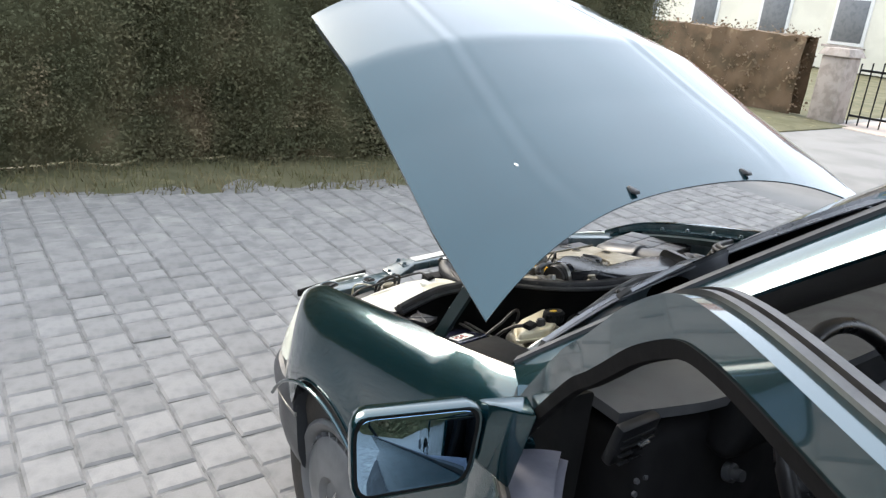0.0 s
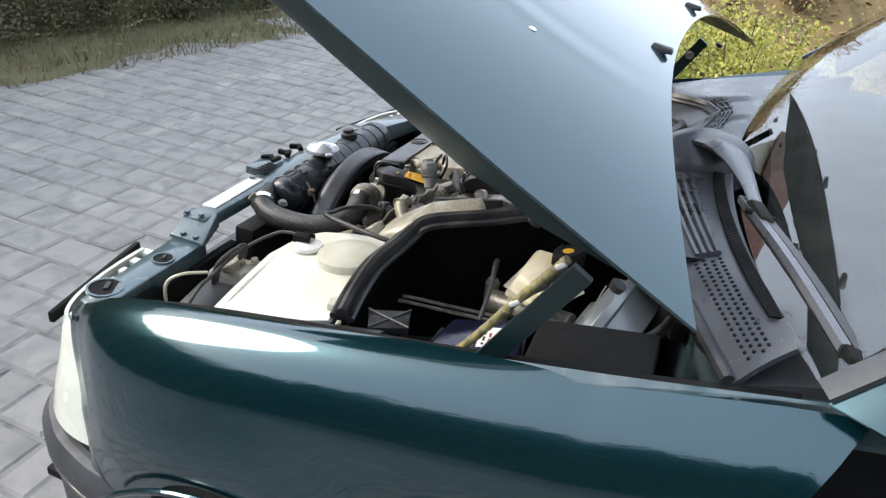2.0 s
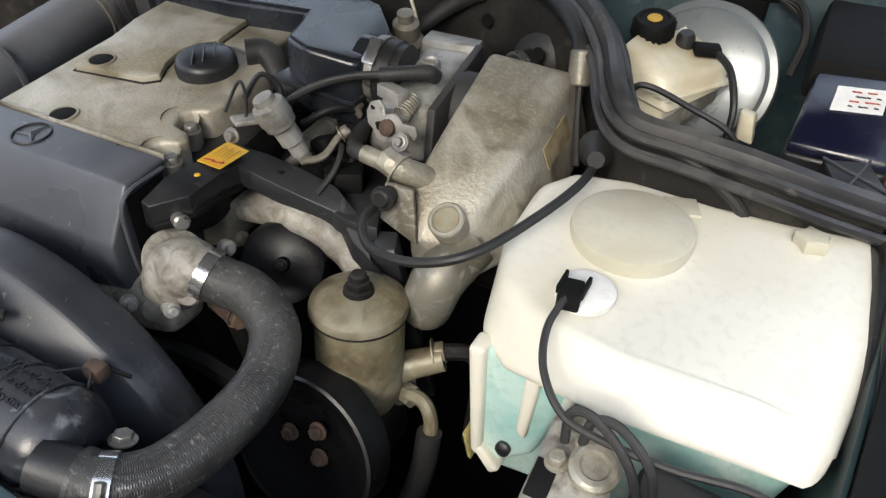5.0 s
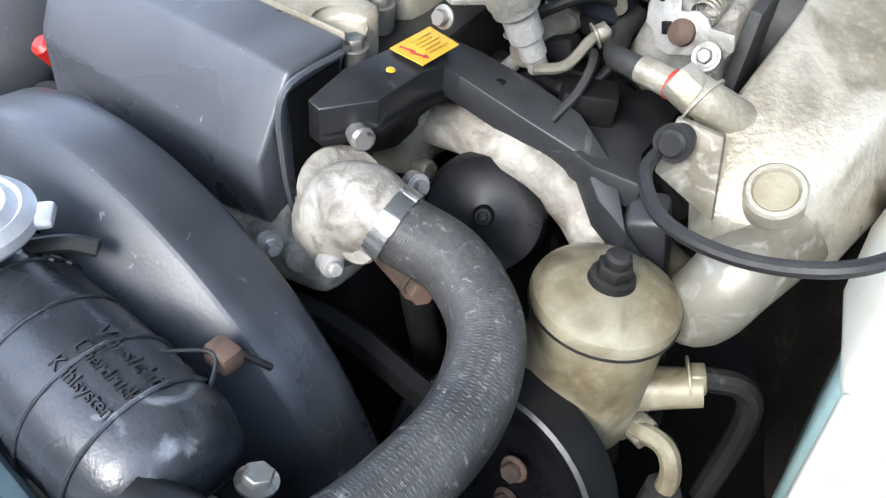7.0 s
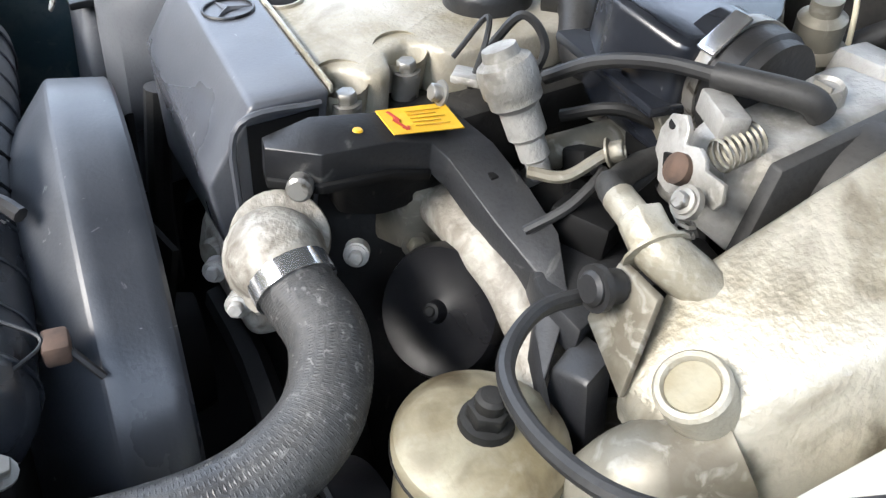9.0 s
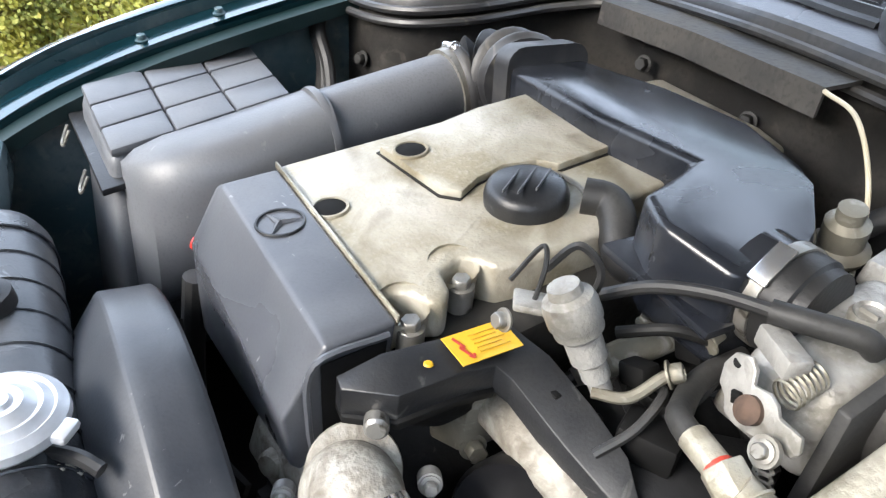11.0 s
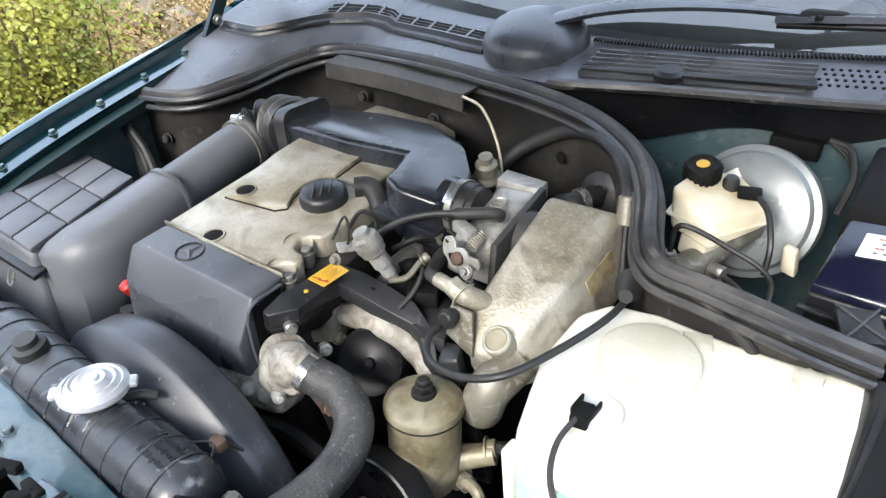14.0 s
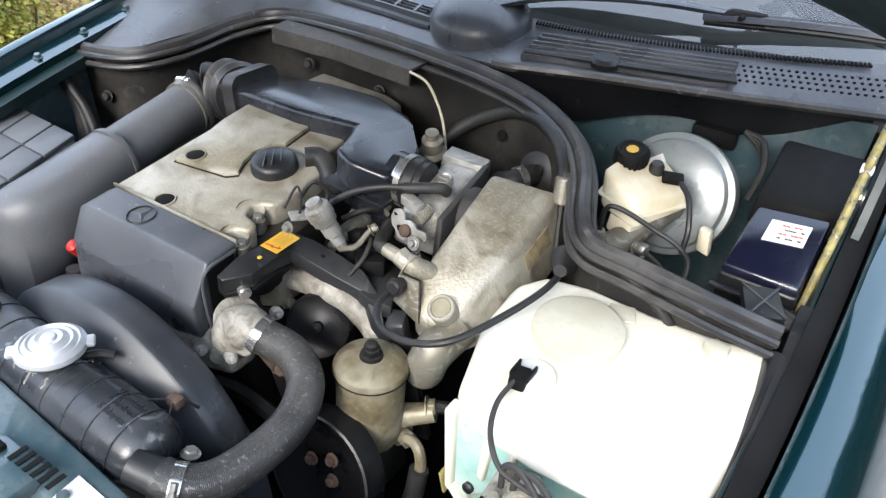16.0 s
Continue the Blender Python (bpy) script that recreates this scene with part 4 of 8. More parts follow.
side_panel(1, -0.6, -1.65, "passenger_door", "closed teal passenger door")
side_panel(1, -1.66, -2.35, "rear_door", "closed teal rear door")
side_panel(-1, -1.66, -2.35, "rear_door", "closed teal rear door")
for side in (-1, 1):
    part("rear_wing", sheet(lambda u, v: V(side * (0.79 - 0.05 * max(0, v - 0.5)), -2.36 - 1.1 * u, max(0.24, (WHEEL_Z + math.sqrt(max(0, 0.36 ** 2 - (-2.36 - 1.1 * u - WHEEL_Y + 2.65) ** 2))) if abs(-2.36 - 1.1 * u - WHEEL_Y + 2.65) < 0.36 else 0.24) * (1 - v) + 0.99 * v), 24, 12, 0.02), PAINT, car, "dark teal rear wing")
    part("sill", box((side * 0.75, -1.12, 0.26), (0.1, 1.1, 0.12), 0.02), GREY_TRIM, car, "grey plastic sill")
    part("centre_pillar", hexa([(side * 0.77, -1.60, 0.3), (side * 0.80, -1.60, 0.3), (side * 0.80, -1.70, 0.3), (side * 0.77, -1.70, 0.3)], [(side * 0.57, -1.58, 1.40), (side * 0.60, -1.58, 1.40), (side * 0.60, -1.66, 1.40), (side * 0.57, -1.66, 1.40)], 0.005), CABIN, car)
part("rear_bumper", box((0, -3.45, 0.40), (1.62, 0.2, 0.28), 0.06, seg=4), GREY_TRIM, car)

# cabin
SEAT = LEAN @ Matrix.Translation((0, 0.10, 0))
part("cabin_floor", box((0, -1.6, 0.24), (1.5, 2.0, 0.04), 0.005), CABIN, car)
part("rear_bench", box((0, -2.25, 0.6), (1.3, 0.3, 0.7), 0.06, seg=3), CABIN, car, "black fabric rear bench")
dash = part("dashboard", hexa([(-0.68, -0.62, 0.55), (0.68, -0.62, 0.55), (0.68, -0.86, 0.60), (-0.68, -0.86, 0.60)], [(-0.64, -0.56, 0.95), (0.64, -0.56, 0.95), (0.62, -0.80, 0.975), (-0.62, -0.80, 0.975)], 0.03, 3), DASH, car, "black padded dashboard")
part("dashboard_pad", sheet(lambda u, v: V(-0.64 + 1.28 * u, -0.53 - (0.225 + 0.06 * min(1, u / 0.2)) * v - 0.03 * math.sin(math.pi * u), 0.962 + 0.040 * v + 0.016 * math.sin(math.pi * v) + 0.036 * (v * min(1, max(0, (u - 0.10) / 0.12)) * min(1, max(0, (0.36 - u) / 0.06))) ** 2), 48, 10, 0.02), DASH_TOP, dash, "padded dashboard top swelling over the instruments, paled for daylight")
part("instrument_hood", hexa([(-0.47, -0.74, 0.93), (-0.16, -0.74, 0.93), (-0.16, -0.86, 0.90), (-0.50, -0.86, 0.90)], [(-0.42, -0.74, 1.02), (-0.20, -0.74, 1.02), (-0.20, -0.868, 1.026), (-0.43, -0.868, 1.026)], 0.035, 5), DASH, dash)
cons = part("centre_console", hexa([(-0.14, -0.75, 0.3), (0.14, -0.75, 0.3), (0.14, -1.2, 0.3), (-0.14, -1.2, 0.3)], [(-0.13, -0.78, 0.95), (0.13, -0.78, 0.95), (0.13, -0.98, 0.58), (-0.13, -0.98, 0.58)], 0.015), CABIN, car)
for i in range(2):
    part("air_vent", box((-0.06 + 0.12 * i, -0.835, 0.875), (0.1, 0.02, 0.05), 0.004, Matrix.Rotation(0.5, 4, "X")), PLASTIC_GREY, cons)
    for k in range(4):
        part("vent_slat", box((-0.06 + 0.12 * i, -0.846, 0.86 + 0.011 * k), (0.085, 0.008, 0.003), 0.001), PLASTIC, cons)
part("radio", box((0, -0.88, 0.78), (0.2, 0.02, 0.06), 0.004, Matrix.Rotation(0.5, 4, "X")), PLASTIC, cons)
for i in range(3):
    part("heater_knob", lathe([(0.02, 0), (0.018, 0.016), (0, 0.017)], (-0.07 + 0.07 * i, -0.915, 0.70), (0, -0.85, 0.5), 14), PLASTIC_GREY, cons)
vent = part("side_vent", box((-0.632, -0.778, 0.968), (0.088, 0.02, 0.08), 0.006, Matrix.Rotation(0.25, 4, "X")), PLASTIC, dash, "black side air vent with slats")
for k in range(5):
    part("vent_slat", box((-0.632, -0.791, 0.940 + 0.014 * k), (0.076, 0.006, 0.003), 0.001), PLASTIC, vent)
part("vent_knob", box((-0.622, -0.796, 0.966), (0.022, 0.006, 0.005), 0.001), BRIGHT, vent)
for k in range(6):
    part("dash_button", lathe([(0.005, 0), (0.0045, 0.005), (0, 0.006)], (-0.635 + 0.02 * (k % 3), -0.803, 0.905 - 0.025 * (k // 3)), (0, -1, 0.2), 12), PLASTIC_GREY, dash)
part("ignition_lock", lathe([(0.017, 0), (0.017, 0.012), (0.011, 0.014), (0.010, 0.03), (0, 0.031)], (-0.445, -0.84, 0.875), (0, -1, 0.3), 20), PLASTIC_GREY, dash, "grey ignition lock")
part("warning_lamp", lathe([(0.006, 0), (0.005, 0.003), (0, 0.003)], (-0.40, -0.88, 1.005), (0, -1, 0.15), 12), RED, dash, "red warning lamp")
wc = V(-0.335, -0.98, 0.972)
at_wheel = lambda across, up, out: wc + V(1, 0, 0) * across + V(0, 0.47, 0.88) * up + V(0, -0.88, 0.47) * out
steer = part("steering_wheel", tube([at_wheel(0.192 * math.cos(a), 0.192 * math.sin(a), 0) for a in (2 * math.pi * i / 56 for i in range(57))], 0.0135, 14, 1, smoothed=False), WHEEL_SKIN, car, "black leather steering wheel with broad padded hub")
part("hub", hexa([at_wheel(-0.10, 0.035, -0.03), at_wheel(0.10, 0.035, -0.03), at_wheel(0.075, -0.115, -0.03), at_wheel(-0.075, -0.115, -0.03)],
                 [at_wheel(-0.085, 0.025, 0.03), at_wheel(0.085, 0.025, 0.03), at_wheel(0.06, -0.10, 0.02), at_wheel(-0.06, -0.10, 0.02)], 0.018, 4), DASH, steer, "black padded hub")
for k in (-1, 1):
    part("spoke", hexa([at_wheel(k * 0.08, 0.035, -0.022), at_wheel(k * 0.19, 0.025, -0.008), at_wheel(k * 0.19, -0.02, -0.008), at_wheel(k * 0.08, -0.06, -0.022)],
                       [at_wheel(k * 0.08, 0.03, 0.004), at_wheel(k * 0.19, 0.022, 0.008), at_wheel(k * 0.19, -0.016, 0.008), at_wheel(k * 0.08, -0.055, 0.004)], 0.005, 2), WHEEL_SKIN, steer)
part("spoke", hexa([at_wheel(-0.035, -0.10, -0.022), at_wheel(0.035, -0.10, -0.022), at_wheel(0.028, -0.19, -0.008), at_wheel(-0.028, -0.19, -0.008)],
                   [at_wheel(-0.03, -0.10, 0.004), at_wheel(0.03, -0.10, 0.004), at_wheel(0.024, -0.19, 0.008), at_wheel(-0.024, -0.19, 0.008)], 0.005, 2), WHEEL_SKIN, steer)
for x in (-0.36, 0.36):
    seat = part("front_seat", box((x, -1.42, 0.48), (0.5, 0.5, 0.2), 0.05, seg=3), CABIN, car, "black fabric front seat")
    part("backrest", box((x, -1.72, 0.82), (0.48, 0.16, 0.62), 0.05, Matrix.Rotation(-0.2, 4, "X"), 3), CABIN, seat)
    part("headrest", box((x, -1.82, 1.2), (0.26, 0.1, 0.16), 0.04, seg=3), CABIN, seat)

# driver's door, swung open
SEAT = Matrix.Identity(4)
HINGE = V(-0.80, -0.60, 0)
swing = Matrix.Translation((0, 0.05, 0)) @ Matrix.Translation(HINGE) @ Matrix.Rotation(radians(-30), 4, "Z") @ Matrix.Translation(-HINGE)


def door_x(z):
    return -0.838 - 0.006 * math.sin(math.pi * min(1, max(0, (z - 0.24) / 0.72))) + 0.04 * max(0, z - 0.75) if z < 0.96 else -0.82 + 0.2 * (z - 0.96)


door_skin = sheet(lambda u, v: V(door_x(0.24 + 0.719 * v), -0.61 - 1.03 * u, 0.24 + 0.719 * v), 12, 14, 0.012)
door = part("driver_door", moved(door_skin, swing), PAINT, car, "driver's door standing open, dark teal")
def trim_x(w):
    """The inner face of the door trim at a length w along the door: it swells towards the hinge."""
    f = min(1, max(0, (w - 0.68) / 0.32))
    return -0.716 - 0.078 * f * (1.6 - 0.6 * f)


inner = sheet(lambda u, v: V(trim_x(0.69 + 0.91 * u) - 0.05 * (1 - v), -0.69 - 0.91 * u, 0.28 + 0.672 * v), 24, 8, 0.012)
part("door_trim", moved(inner, swing), DOOR_TRIM, door, "grey-violet padded door trim")
part("armrest", moved(box((-0.72, -1.15, 0.66), (0.07, 0.5, 0.07), 0.02), swing), CABIN, door)
part("door_edge", moved(hexa([(-0.83, -0.612, 0.25), (-0.75, -0.64, 0.25), (-0.75, -0.66, 0.25), (-0.825, -0.64, 0.25)], [(-0.828, -0.612, 0.955), (-0.75, -0.64, 0.955), (-0.75, -0.66, 0.955), (-0.82, -0.64, 0.955)], 0.004), swing), PAINT, door)
part("edge_seal", moved(tube([(-0.765, -0.632, 0.3), (-0.765, -0.632, 0.7), (-0.768, -0.64, 0.95), (-0.77, -0.70, 1.02)], 0.011, 8), swing), RUBBER, door)
part("door_cladding", moved(sheet(lambda u, v: V(-0.846 - 0.012 * math.sin(math.pi * v) ** 0.5, -0.62 - 1.0 * u, 0.25 + 0.40 * v), 6, 10, 0.008), swing), GREY_TRIM, door, "grey plastic lower door cladding")
shelf = part("sill_shelf", moved(sheet(lambda u, v: V(trim_x(0.69 + 0.91 * v) * (1 - u) - 0.818 * u, -0.69 - 0.91 * v, 0.955 + 0.012 * math.sin(math.pi * (0.25 + 0.6 * u))), 6, 24, 0.012), swing), DOOR_TRIM, door, "grey-violet padded sill")
part("weatherstrip", moved(sweep([V(-0.820, -0.70 - 0.09 * i, 0.968) for i in range(11)], [(-0.006, -0.008), (-0.006, 0.004), (0.0, 0.007), (0.006, 0.004), (0.006, -0.008)]), swing), RUBBER, shelf, "black window weatherstrip")
frame_curve = smooth_path([V(0, -0.6, 0.945), V(0, -0.63, 0.975), V(0, -0.69, 1.04), V(0, -0.749, 1.103), V(0, -0.824, 1.177), V(0, -0.885, 1.234), V(0, -0.933, 1.27), V(0, -0.975, 1.304), V(0, -1.025, 1.345), V(0, -1.078, 1.38), V(0, -1.115, 1.399), V(0, -1.151, 1.409), V(0, -1.21, 1.416), V(0, -1.3, 1.419), V(0, -1.4, 1.42), V(0, -1.52, 1.41), V(0, -1.585, 1.36), V(0, -1.61, 1.25), V(0, -1.63, 0.955)], 5)


def frame_band(o0, o1, x0, x1, bev=0.004):
    """A strip that follows the window opening: o0, o1 inward from the outer edge; x0, x1 through the door."""
    bm = bmesh.new()
    rows = []
    for i, p in enumerate(frame_curve):
        d = (frame_curve[min(i + 1, len(frame_curve) - 1)] - frame_curve[max(0, i - 1)]).normalized()
        inward = V(0, d.z, -d.y)
        if inward.dot(V(0, -1.2, 1.1) - p) < 0:
            inward = -inward
        row = []
        for o, x in ((o0, x0), (o1, x0 + 0.3 * (x1 - x0)), (o1, x1), (o0, x1)):
            q = p + inward * o
            row.append(bm.verts.new(swing @ V(-0.80 + x, q.y, q.z)))
        rows.append(row)
    for a, b in zip(rows, rows[1:]):
        for k in range(4):
            bm.faces.new((a[k], a[(k + 1) % 4], b[(k + 1) % 4], b[k]))
    bm.faces.new(rows[0])
    bm.faces.new(rows[-1][::-1])
    bmesh.ops.recalc_face_normals(bm, faces=bm.faces)
    return bm


part("window_frame", frame_band(0.0, 0.034, 0.0, 0.02), PAINT, door, "teal painted window frame")
part("window_seal", frame_band(0.033, 0.047, 0.004, 0.018), CABIN, door, "black rubber window channel")
part("frame_seal", frame_band(-0.004, 0.006, 0.018, 0.026), SEAL, door, "grey outer rubber seal")
part("frame_lip", frame_band(-0.006, 0.004, 0.029, 0.037), SEAL, door, "grey inner rubber lip")
part("corner_plate", hexa([swing @ V(-0.802, -0.64, 0.95), swing @ V(-0.802, -0.70, 0.95), swing @ V(-0.802, -0.73, 1.05), swing @ V(-0.802, -0.70, 1.08)],
                          [swing @ V(-0.78, -0.64, 0.95), swing @ V(-0.78, -0.70, 0.95), swing @ V(-0.78, -0.73, 1.05), swing @ V(-0.78, -0.70, 1.08)], 0.004), PAINT, door)


def round_quad(q, r=0.28, n=4):
    """A four-cornered outline with rounded corners."""
    out = []
    for i in range(4):
        a, b, c = q[i - 1], q[i], q[(i + 1) % 4]
        for k in range(n + 1):
            t = k / n
            p0, p1 = b.lerp(a, r * (1 if i in (0, 2) else 0.45)), b.lerp(c, r * (0.45 if i in (0, 2) else 1))
            out.append(p0.lerp(b, t).lerp(b.lerp(p1, t), t))
    return out


mm = [V(-1.110, -0.638, 1.100), V(-0.952, -0.689, 1.103), V(-0.972, -0.699, 1.003), V(-1.112, -0.655, 0.994)]
fw = V(0.015, 0.045, 0.0)
cen = sum(mm, V(0, 0, 0)) / 4
ro = round_quad(mm)
ring_at = lambda k, o: [cen + (p - cen) * k + fw * o for p in ro]
mb = bmesh.new()
rings = [[mb.verts.new(p) for p in ring_at(k, o)] for k, o in ((0.985, -0.02), (1.02, -0.03), (1.035, 0.05), (1.035, 0.25), (0.98, 0.6), (0.8, 0.9), (0.4, 1.02))]
for a, b in zip(rings, rings[1:]):
    for k in range(len(a)):
        mb.faces.new((a[k], a[(k + 1) % len(a)], b[(k + 1) % len(a)], b[k]))
mb.faces.new(rings[-1])
mirror = part("door_mirror", mb, PAINT, door, "teal door mirror with bevelled rim", smooth=50)
part("mirror_rim", hexa(ring_at(0.995, 0.0), ring_at(0.985, 0.06), 0.0), BLACK, mirror)
part("mirror_glass", hexa(ring_at(0.93, -0.012), ring_at(0.93, 0.03), 0.001), MIRROR, mirror, "mirror glass coloured blue for its reflection")
part("mirror_foot", hexa([swing @ V(-0.815, -0.70, 0.97), swing @ V(-0.815, -0.79, 0.97), swing @ V(-0.795, -0.81, 1.10), swing @ V(-0.80, -0.76, 1.10)],
                         [V(-0.955, -0.655, 1.02), V(-0.955, -0.69, 1.02), V(-0.945, -0.69, 1.105), V(-0.945, -0.66, 1.095)], 0.006), PAINT, mirror)


# ---- engine bay: panels, seal and cowl ----
SEAT = Matrix.Translation((0.017, 0.0158, -0.003)) @ Euler((radians(1.02), radians(-0.32), radians(-0.18))).to_matrix().to_4x4()
SEAL_LINE = [V(0.667, 0.016, 0.873), V(0.52, -0.005, 0.884), V(0.462, -0.075, 0.898), V(0.445, -0.20, 0.915), V(0.375, -0.268, 0.932), V(0.175, -0.245, 0.95), V(0, -0.217, 0.955), V(-0.12, -0.20, 0.952), V(-0.21, -0.175, 0.945),
             V(-0.29, -0.12, 0.935), V(-0.34, -0.05, 0.922), V(-0.375, 0.03, 0.905), V(-0.40, 0.052, 0.889), V(-0.45, 0.056, 0.885), V(-0.51, 0.060, 0.881), V(-0.572, 0.055, 0.870), V(-0.624, 0.046, 0.860)]
seal_path = smooth_path(SEAL_LINE, 8)
wall = bmesh.new()
cols = []
for i, p in enumerate(seal_path):
    cols.append([wall.verts.new(p + V(0, 0, dz)) for dz in (-0.005, -0.05, -0.09, -0.2, -0.5)])
for a, b in zip(cols, cols[1:]):
    for k in range(4):
        wall.faces.new((a[k], b[k], b[k + 1], a[k + 1]))
bmesh.ops.solidify(wall, geom=wall.faces[:], thickness=0.006)
bulkhead = part("bulkhead", wall, DUSTY, car, "dusty black bulkhead panel")
# Black sheet added behind the wall to stand for shade in the gap.
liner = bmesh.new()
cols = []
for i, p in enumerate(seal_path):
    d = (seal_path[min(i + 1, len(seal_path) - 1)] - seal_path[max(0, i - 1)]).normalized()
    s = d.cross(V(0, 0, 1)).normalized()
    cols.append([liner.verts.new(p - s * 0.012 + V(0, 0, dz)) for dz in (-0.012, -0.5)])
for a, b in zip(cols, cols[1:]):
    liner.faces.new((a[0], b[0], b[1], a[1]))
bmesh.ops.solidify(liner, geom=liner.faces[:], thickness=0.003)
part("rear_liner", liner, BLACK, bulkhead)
seal = part("bulkhead_seal", sweep(seal_path, [(-0.010, -0.012), (-0.010, 0.002), (-0.007, 0.009), (0.0, 0.012), (0.006, 0.008), (0.009, 0.0), (0.009, -0.012)]), SEAL, car, "long black rubber bulkhead seal")
for off, dz in ((-0.013, -0.006), (0.012, -0.005), (0.015, -0.02)):
    side_path = []
    for i, p in enumerate(seal_path):
        d = (seal_path[min(i + 1, len(seal_path) - 1)] - seal_path[max(0, i - 1)]).normalized()
        s = d.cross(V(0, 0, 1)).normalized()
        side_path.append(p + s * off + V(0, 0, dz))
    part("seal_lip", tube(side_path, 0.0055, 8, 1, smoothed=False), SEAL, seal)
for bx, by, bz in ((0.56, 0.012, 0.80), (0.30, -0.245, 0.86), (0.12, -0.225, 0.86), (0.44, -0.09, 0.84)):
    part("panel_bolt", bolt((bx, by, bz), (-0.2, 1, 0.1), 0.008, 0.01), RUBBER, bulkhead)
g_f, g_b = [V(0.36, -0.212, 0.922), V(0.20, -0.196, 0.932), V(0.02, -0.170, 0.938)], [V(0.36, -0.252, 0.928), V(0.20, -0.236, 0.938), V(0.01, -0.205, 0.945)]
gut = bmesh.new()
g_rows = [[gut.verts.new(p) for p in (b, f, f + V(0, 0.001, -0.028), f + V(0, -0.003, -0.028), f + V(0, -0.003, -0.004), b + V(0, 0, -0.004))] for f, b in zip(g_f, g_b)]
for a, b in zip(g_rows, g_rows[1:]):
    for k in range(6):
        gut.faces.new((a[k], a[(k + 1) % 6], b[(k + 1) % 6], b[k]))
gut.faces.new(g_rows[0])
gut.faces.new(g_rows[-1][::-1])
part("gutter_plate", gut, DUSTY, bulkhead, "folded sheet metal gutter")
for q in ((0.10, -0.19, 0.85), (-0.15, -0.165, 0.87), (-0.24, -0.115, 0.86)):
    part("panel_hole", lathe([(0.009, 0.0), (0.008, 0.001), (0, 0.001)], V(*q) + V(0, -0.018, 0), (0.3, 1, 0.1), 14), BLACK, bulkhead)
part("pale_cable", tube([(0.02, -0.17, 0.935), (-0.02, -0.165, 0.925), (-0.06, -0.15, 0.88), (-0.085, -0.13, 0.82), (-0.09, -0.12, 0.78)], 0.0022, 8), RESERVOIR, car, "thin pale cable")

# cowl cover behind the seal
FRONT = ((-0.66, -0.435), (-0.45, -0.345), (-0.25, -0.27), (-0.12, -0.228), (0, -0.235), (0.175, -0.262), (0.36, -0.285), (0.44, -0.22), (0.47, -0.10), (0.52, -0.02), (0.66, 0.0))
FRONT_Z = ((-0.66, 0.965), (-0.25, 0.968), (0, 0.958), (0.175, 0.952), (0.36, 0.936), (0.45, 0.918), (0.52, 0.888), (0.66, 0.877))


def cowl_point(u, v):
    x = -0.66 + 1.325 * u
    f = V(x, lerp(FRONT, x), lerp(FRONT_Z, x))
    b = ws_base(max(-1, min(1, x / 0.67))) + V(0, 0.008, -0.004)
    b.x = x
    p = f.lerp(b, v)
    return p + V(0, 0, 0.012 * math.sin(math.pi * v) * (1 if x > 0.3 else 0.4))


cowl = part("cowl_cover", sheet(cowl_point, 90, 14, 0.006), COWL, car, "grey-black plastic cowl cover below the windscreen")
lip_path = [V(x, lerp(FRONT, x) + 0.004, lerp(FRONT_Z, x) + 0.003) for x in (-0.66 + 0.56 * i / 40 for i in range(41))]
part("cowl_edge", tube(lip_path, 0.008, 8, 1, smoothed=False), SEAL, cowl)
part("cowl_apron", sheet(lambda u, v: V(-0.66 + 0.56 * u, lerp(FRONT, -0.66 + 0.56 * u) - 0.012 - 0.035 * v, lerp(FRONT_Z, -0.66 + 0.56 * u) - 0.005 - 0.07 * v - 0.02 * math.sin(u * 9) * v), 40, 6, 0.004), PLASTIC, cowl)
slots = []
for k in range(6):
    v = 0.17 + 0.085 * k
    line_ = [cowl_point((x + 0.66) / 1.325, v) + V(0, 0, 0.004) for x in (-0.43 + 0.30 * i / 24 for i in range(25))]
    part("cowl_rib", sweep(line_, [(-0.0035, -0.004), (-0.0026, 0.0045), (0.0026, 0.0045), (0.0035, -0.004)]), COWL, cowl)
bed = [cowl_point((x + 0.66) / 1.325, 0.38) + V(0, 0, 0.0012) for x in (-0.435 + 0.31 * i / 24 for i in range(25))]
bed_w = 0.27 * (cowl_point(0.25, 1) - cowl_point(0.25, 0)).length
part("vent_bed", sweep(bed, [(-bed_w, -0.003), (-bed_w, 0.0015), (bed_w, 0.0015), (bed_w, -0.003)]), PLASTIC, cowl, "dark vent under the ribs")
holes = []
for k in range(4):
    for i in range(20):
        x = -0.642 + 0.0105 * i + 0.005 * (k % 2)
        p = cowl_point((x + 0.66) / 1.325, 0.32 + 0.10 * k)
        holes.append(lathe([(0.0026, -0.001), (0.0026, 0.0009), (0.0, 0.0009)], p, (0, 0.2, 1), 8))
tagged(part("vent_hole", joined(*holes), BLACK, cowl, "rows of small round vent holes", smooth=0), kind="stuff")
for i in range(6):
    x = -0.42 + 0.055 * i
    p = [cowl_point((x + 0.66) / 1.325, v) + V(0, 0, 0.0035) for v in (0.15, 0.65)]
    part("cross_bar", sweep(p, [(-0.003, -0.003), (-0.003, 0.002), (0.003, 0.002), (0.003, -0.003)]), COWL, cowl)
for k in range(4):
    line_ = [cowl_point((x + 0.66) / 1.325, 0.44 + 0.055 * k) + V(0, 0, 0.004) for x in (0.09 + 0.36 * i / 24 for i in range(25))]
    slots.append(sweep(line_, [(-0.0012, -0.003), (-0.0012, 0.0016), (0.0012, 0.0016), (0.0012, -0.003)]))
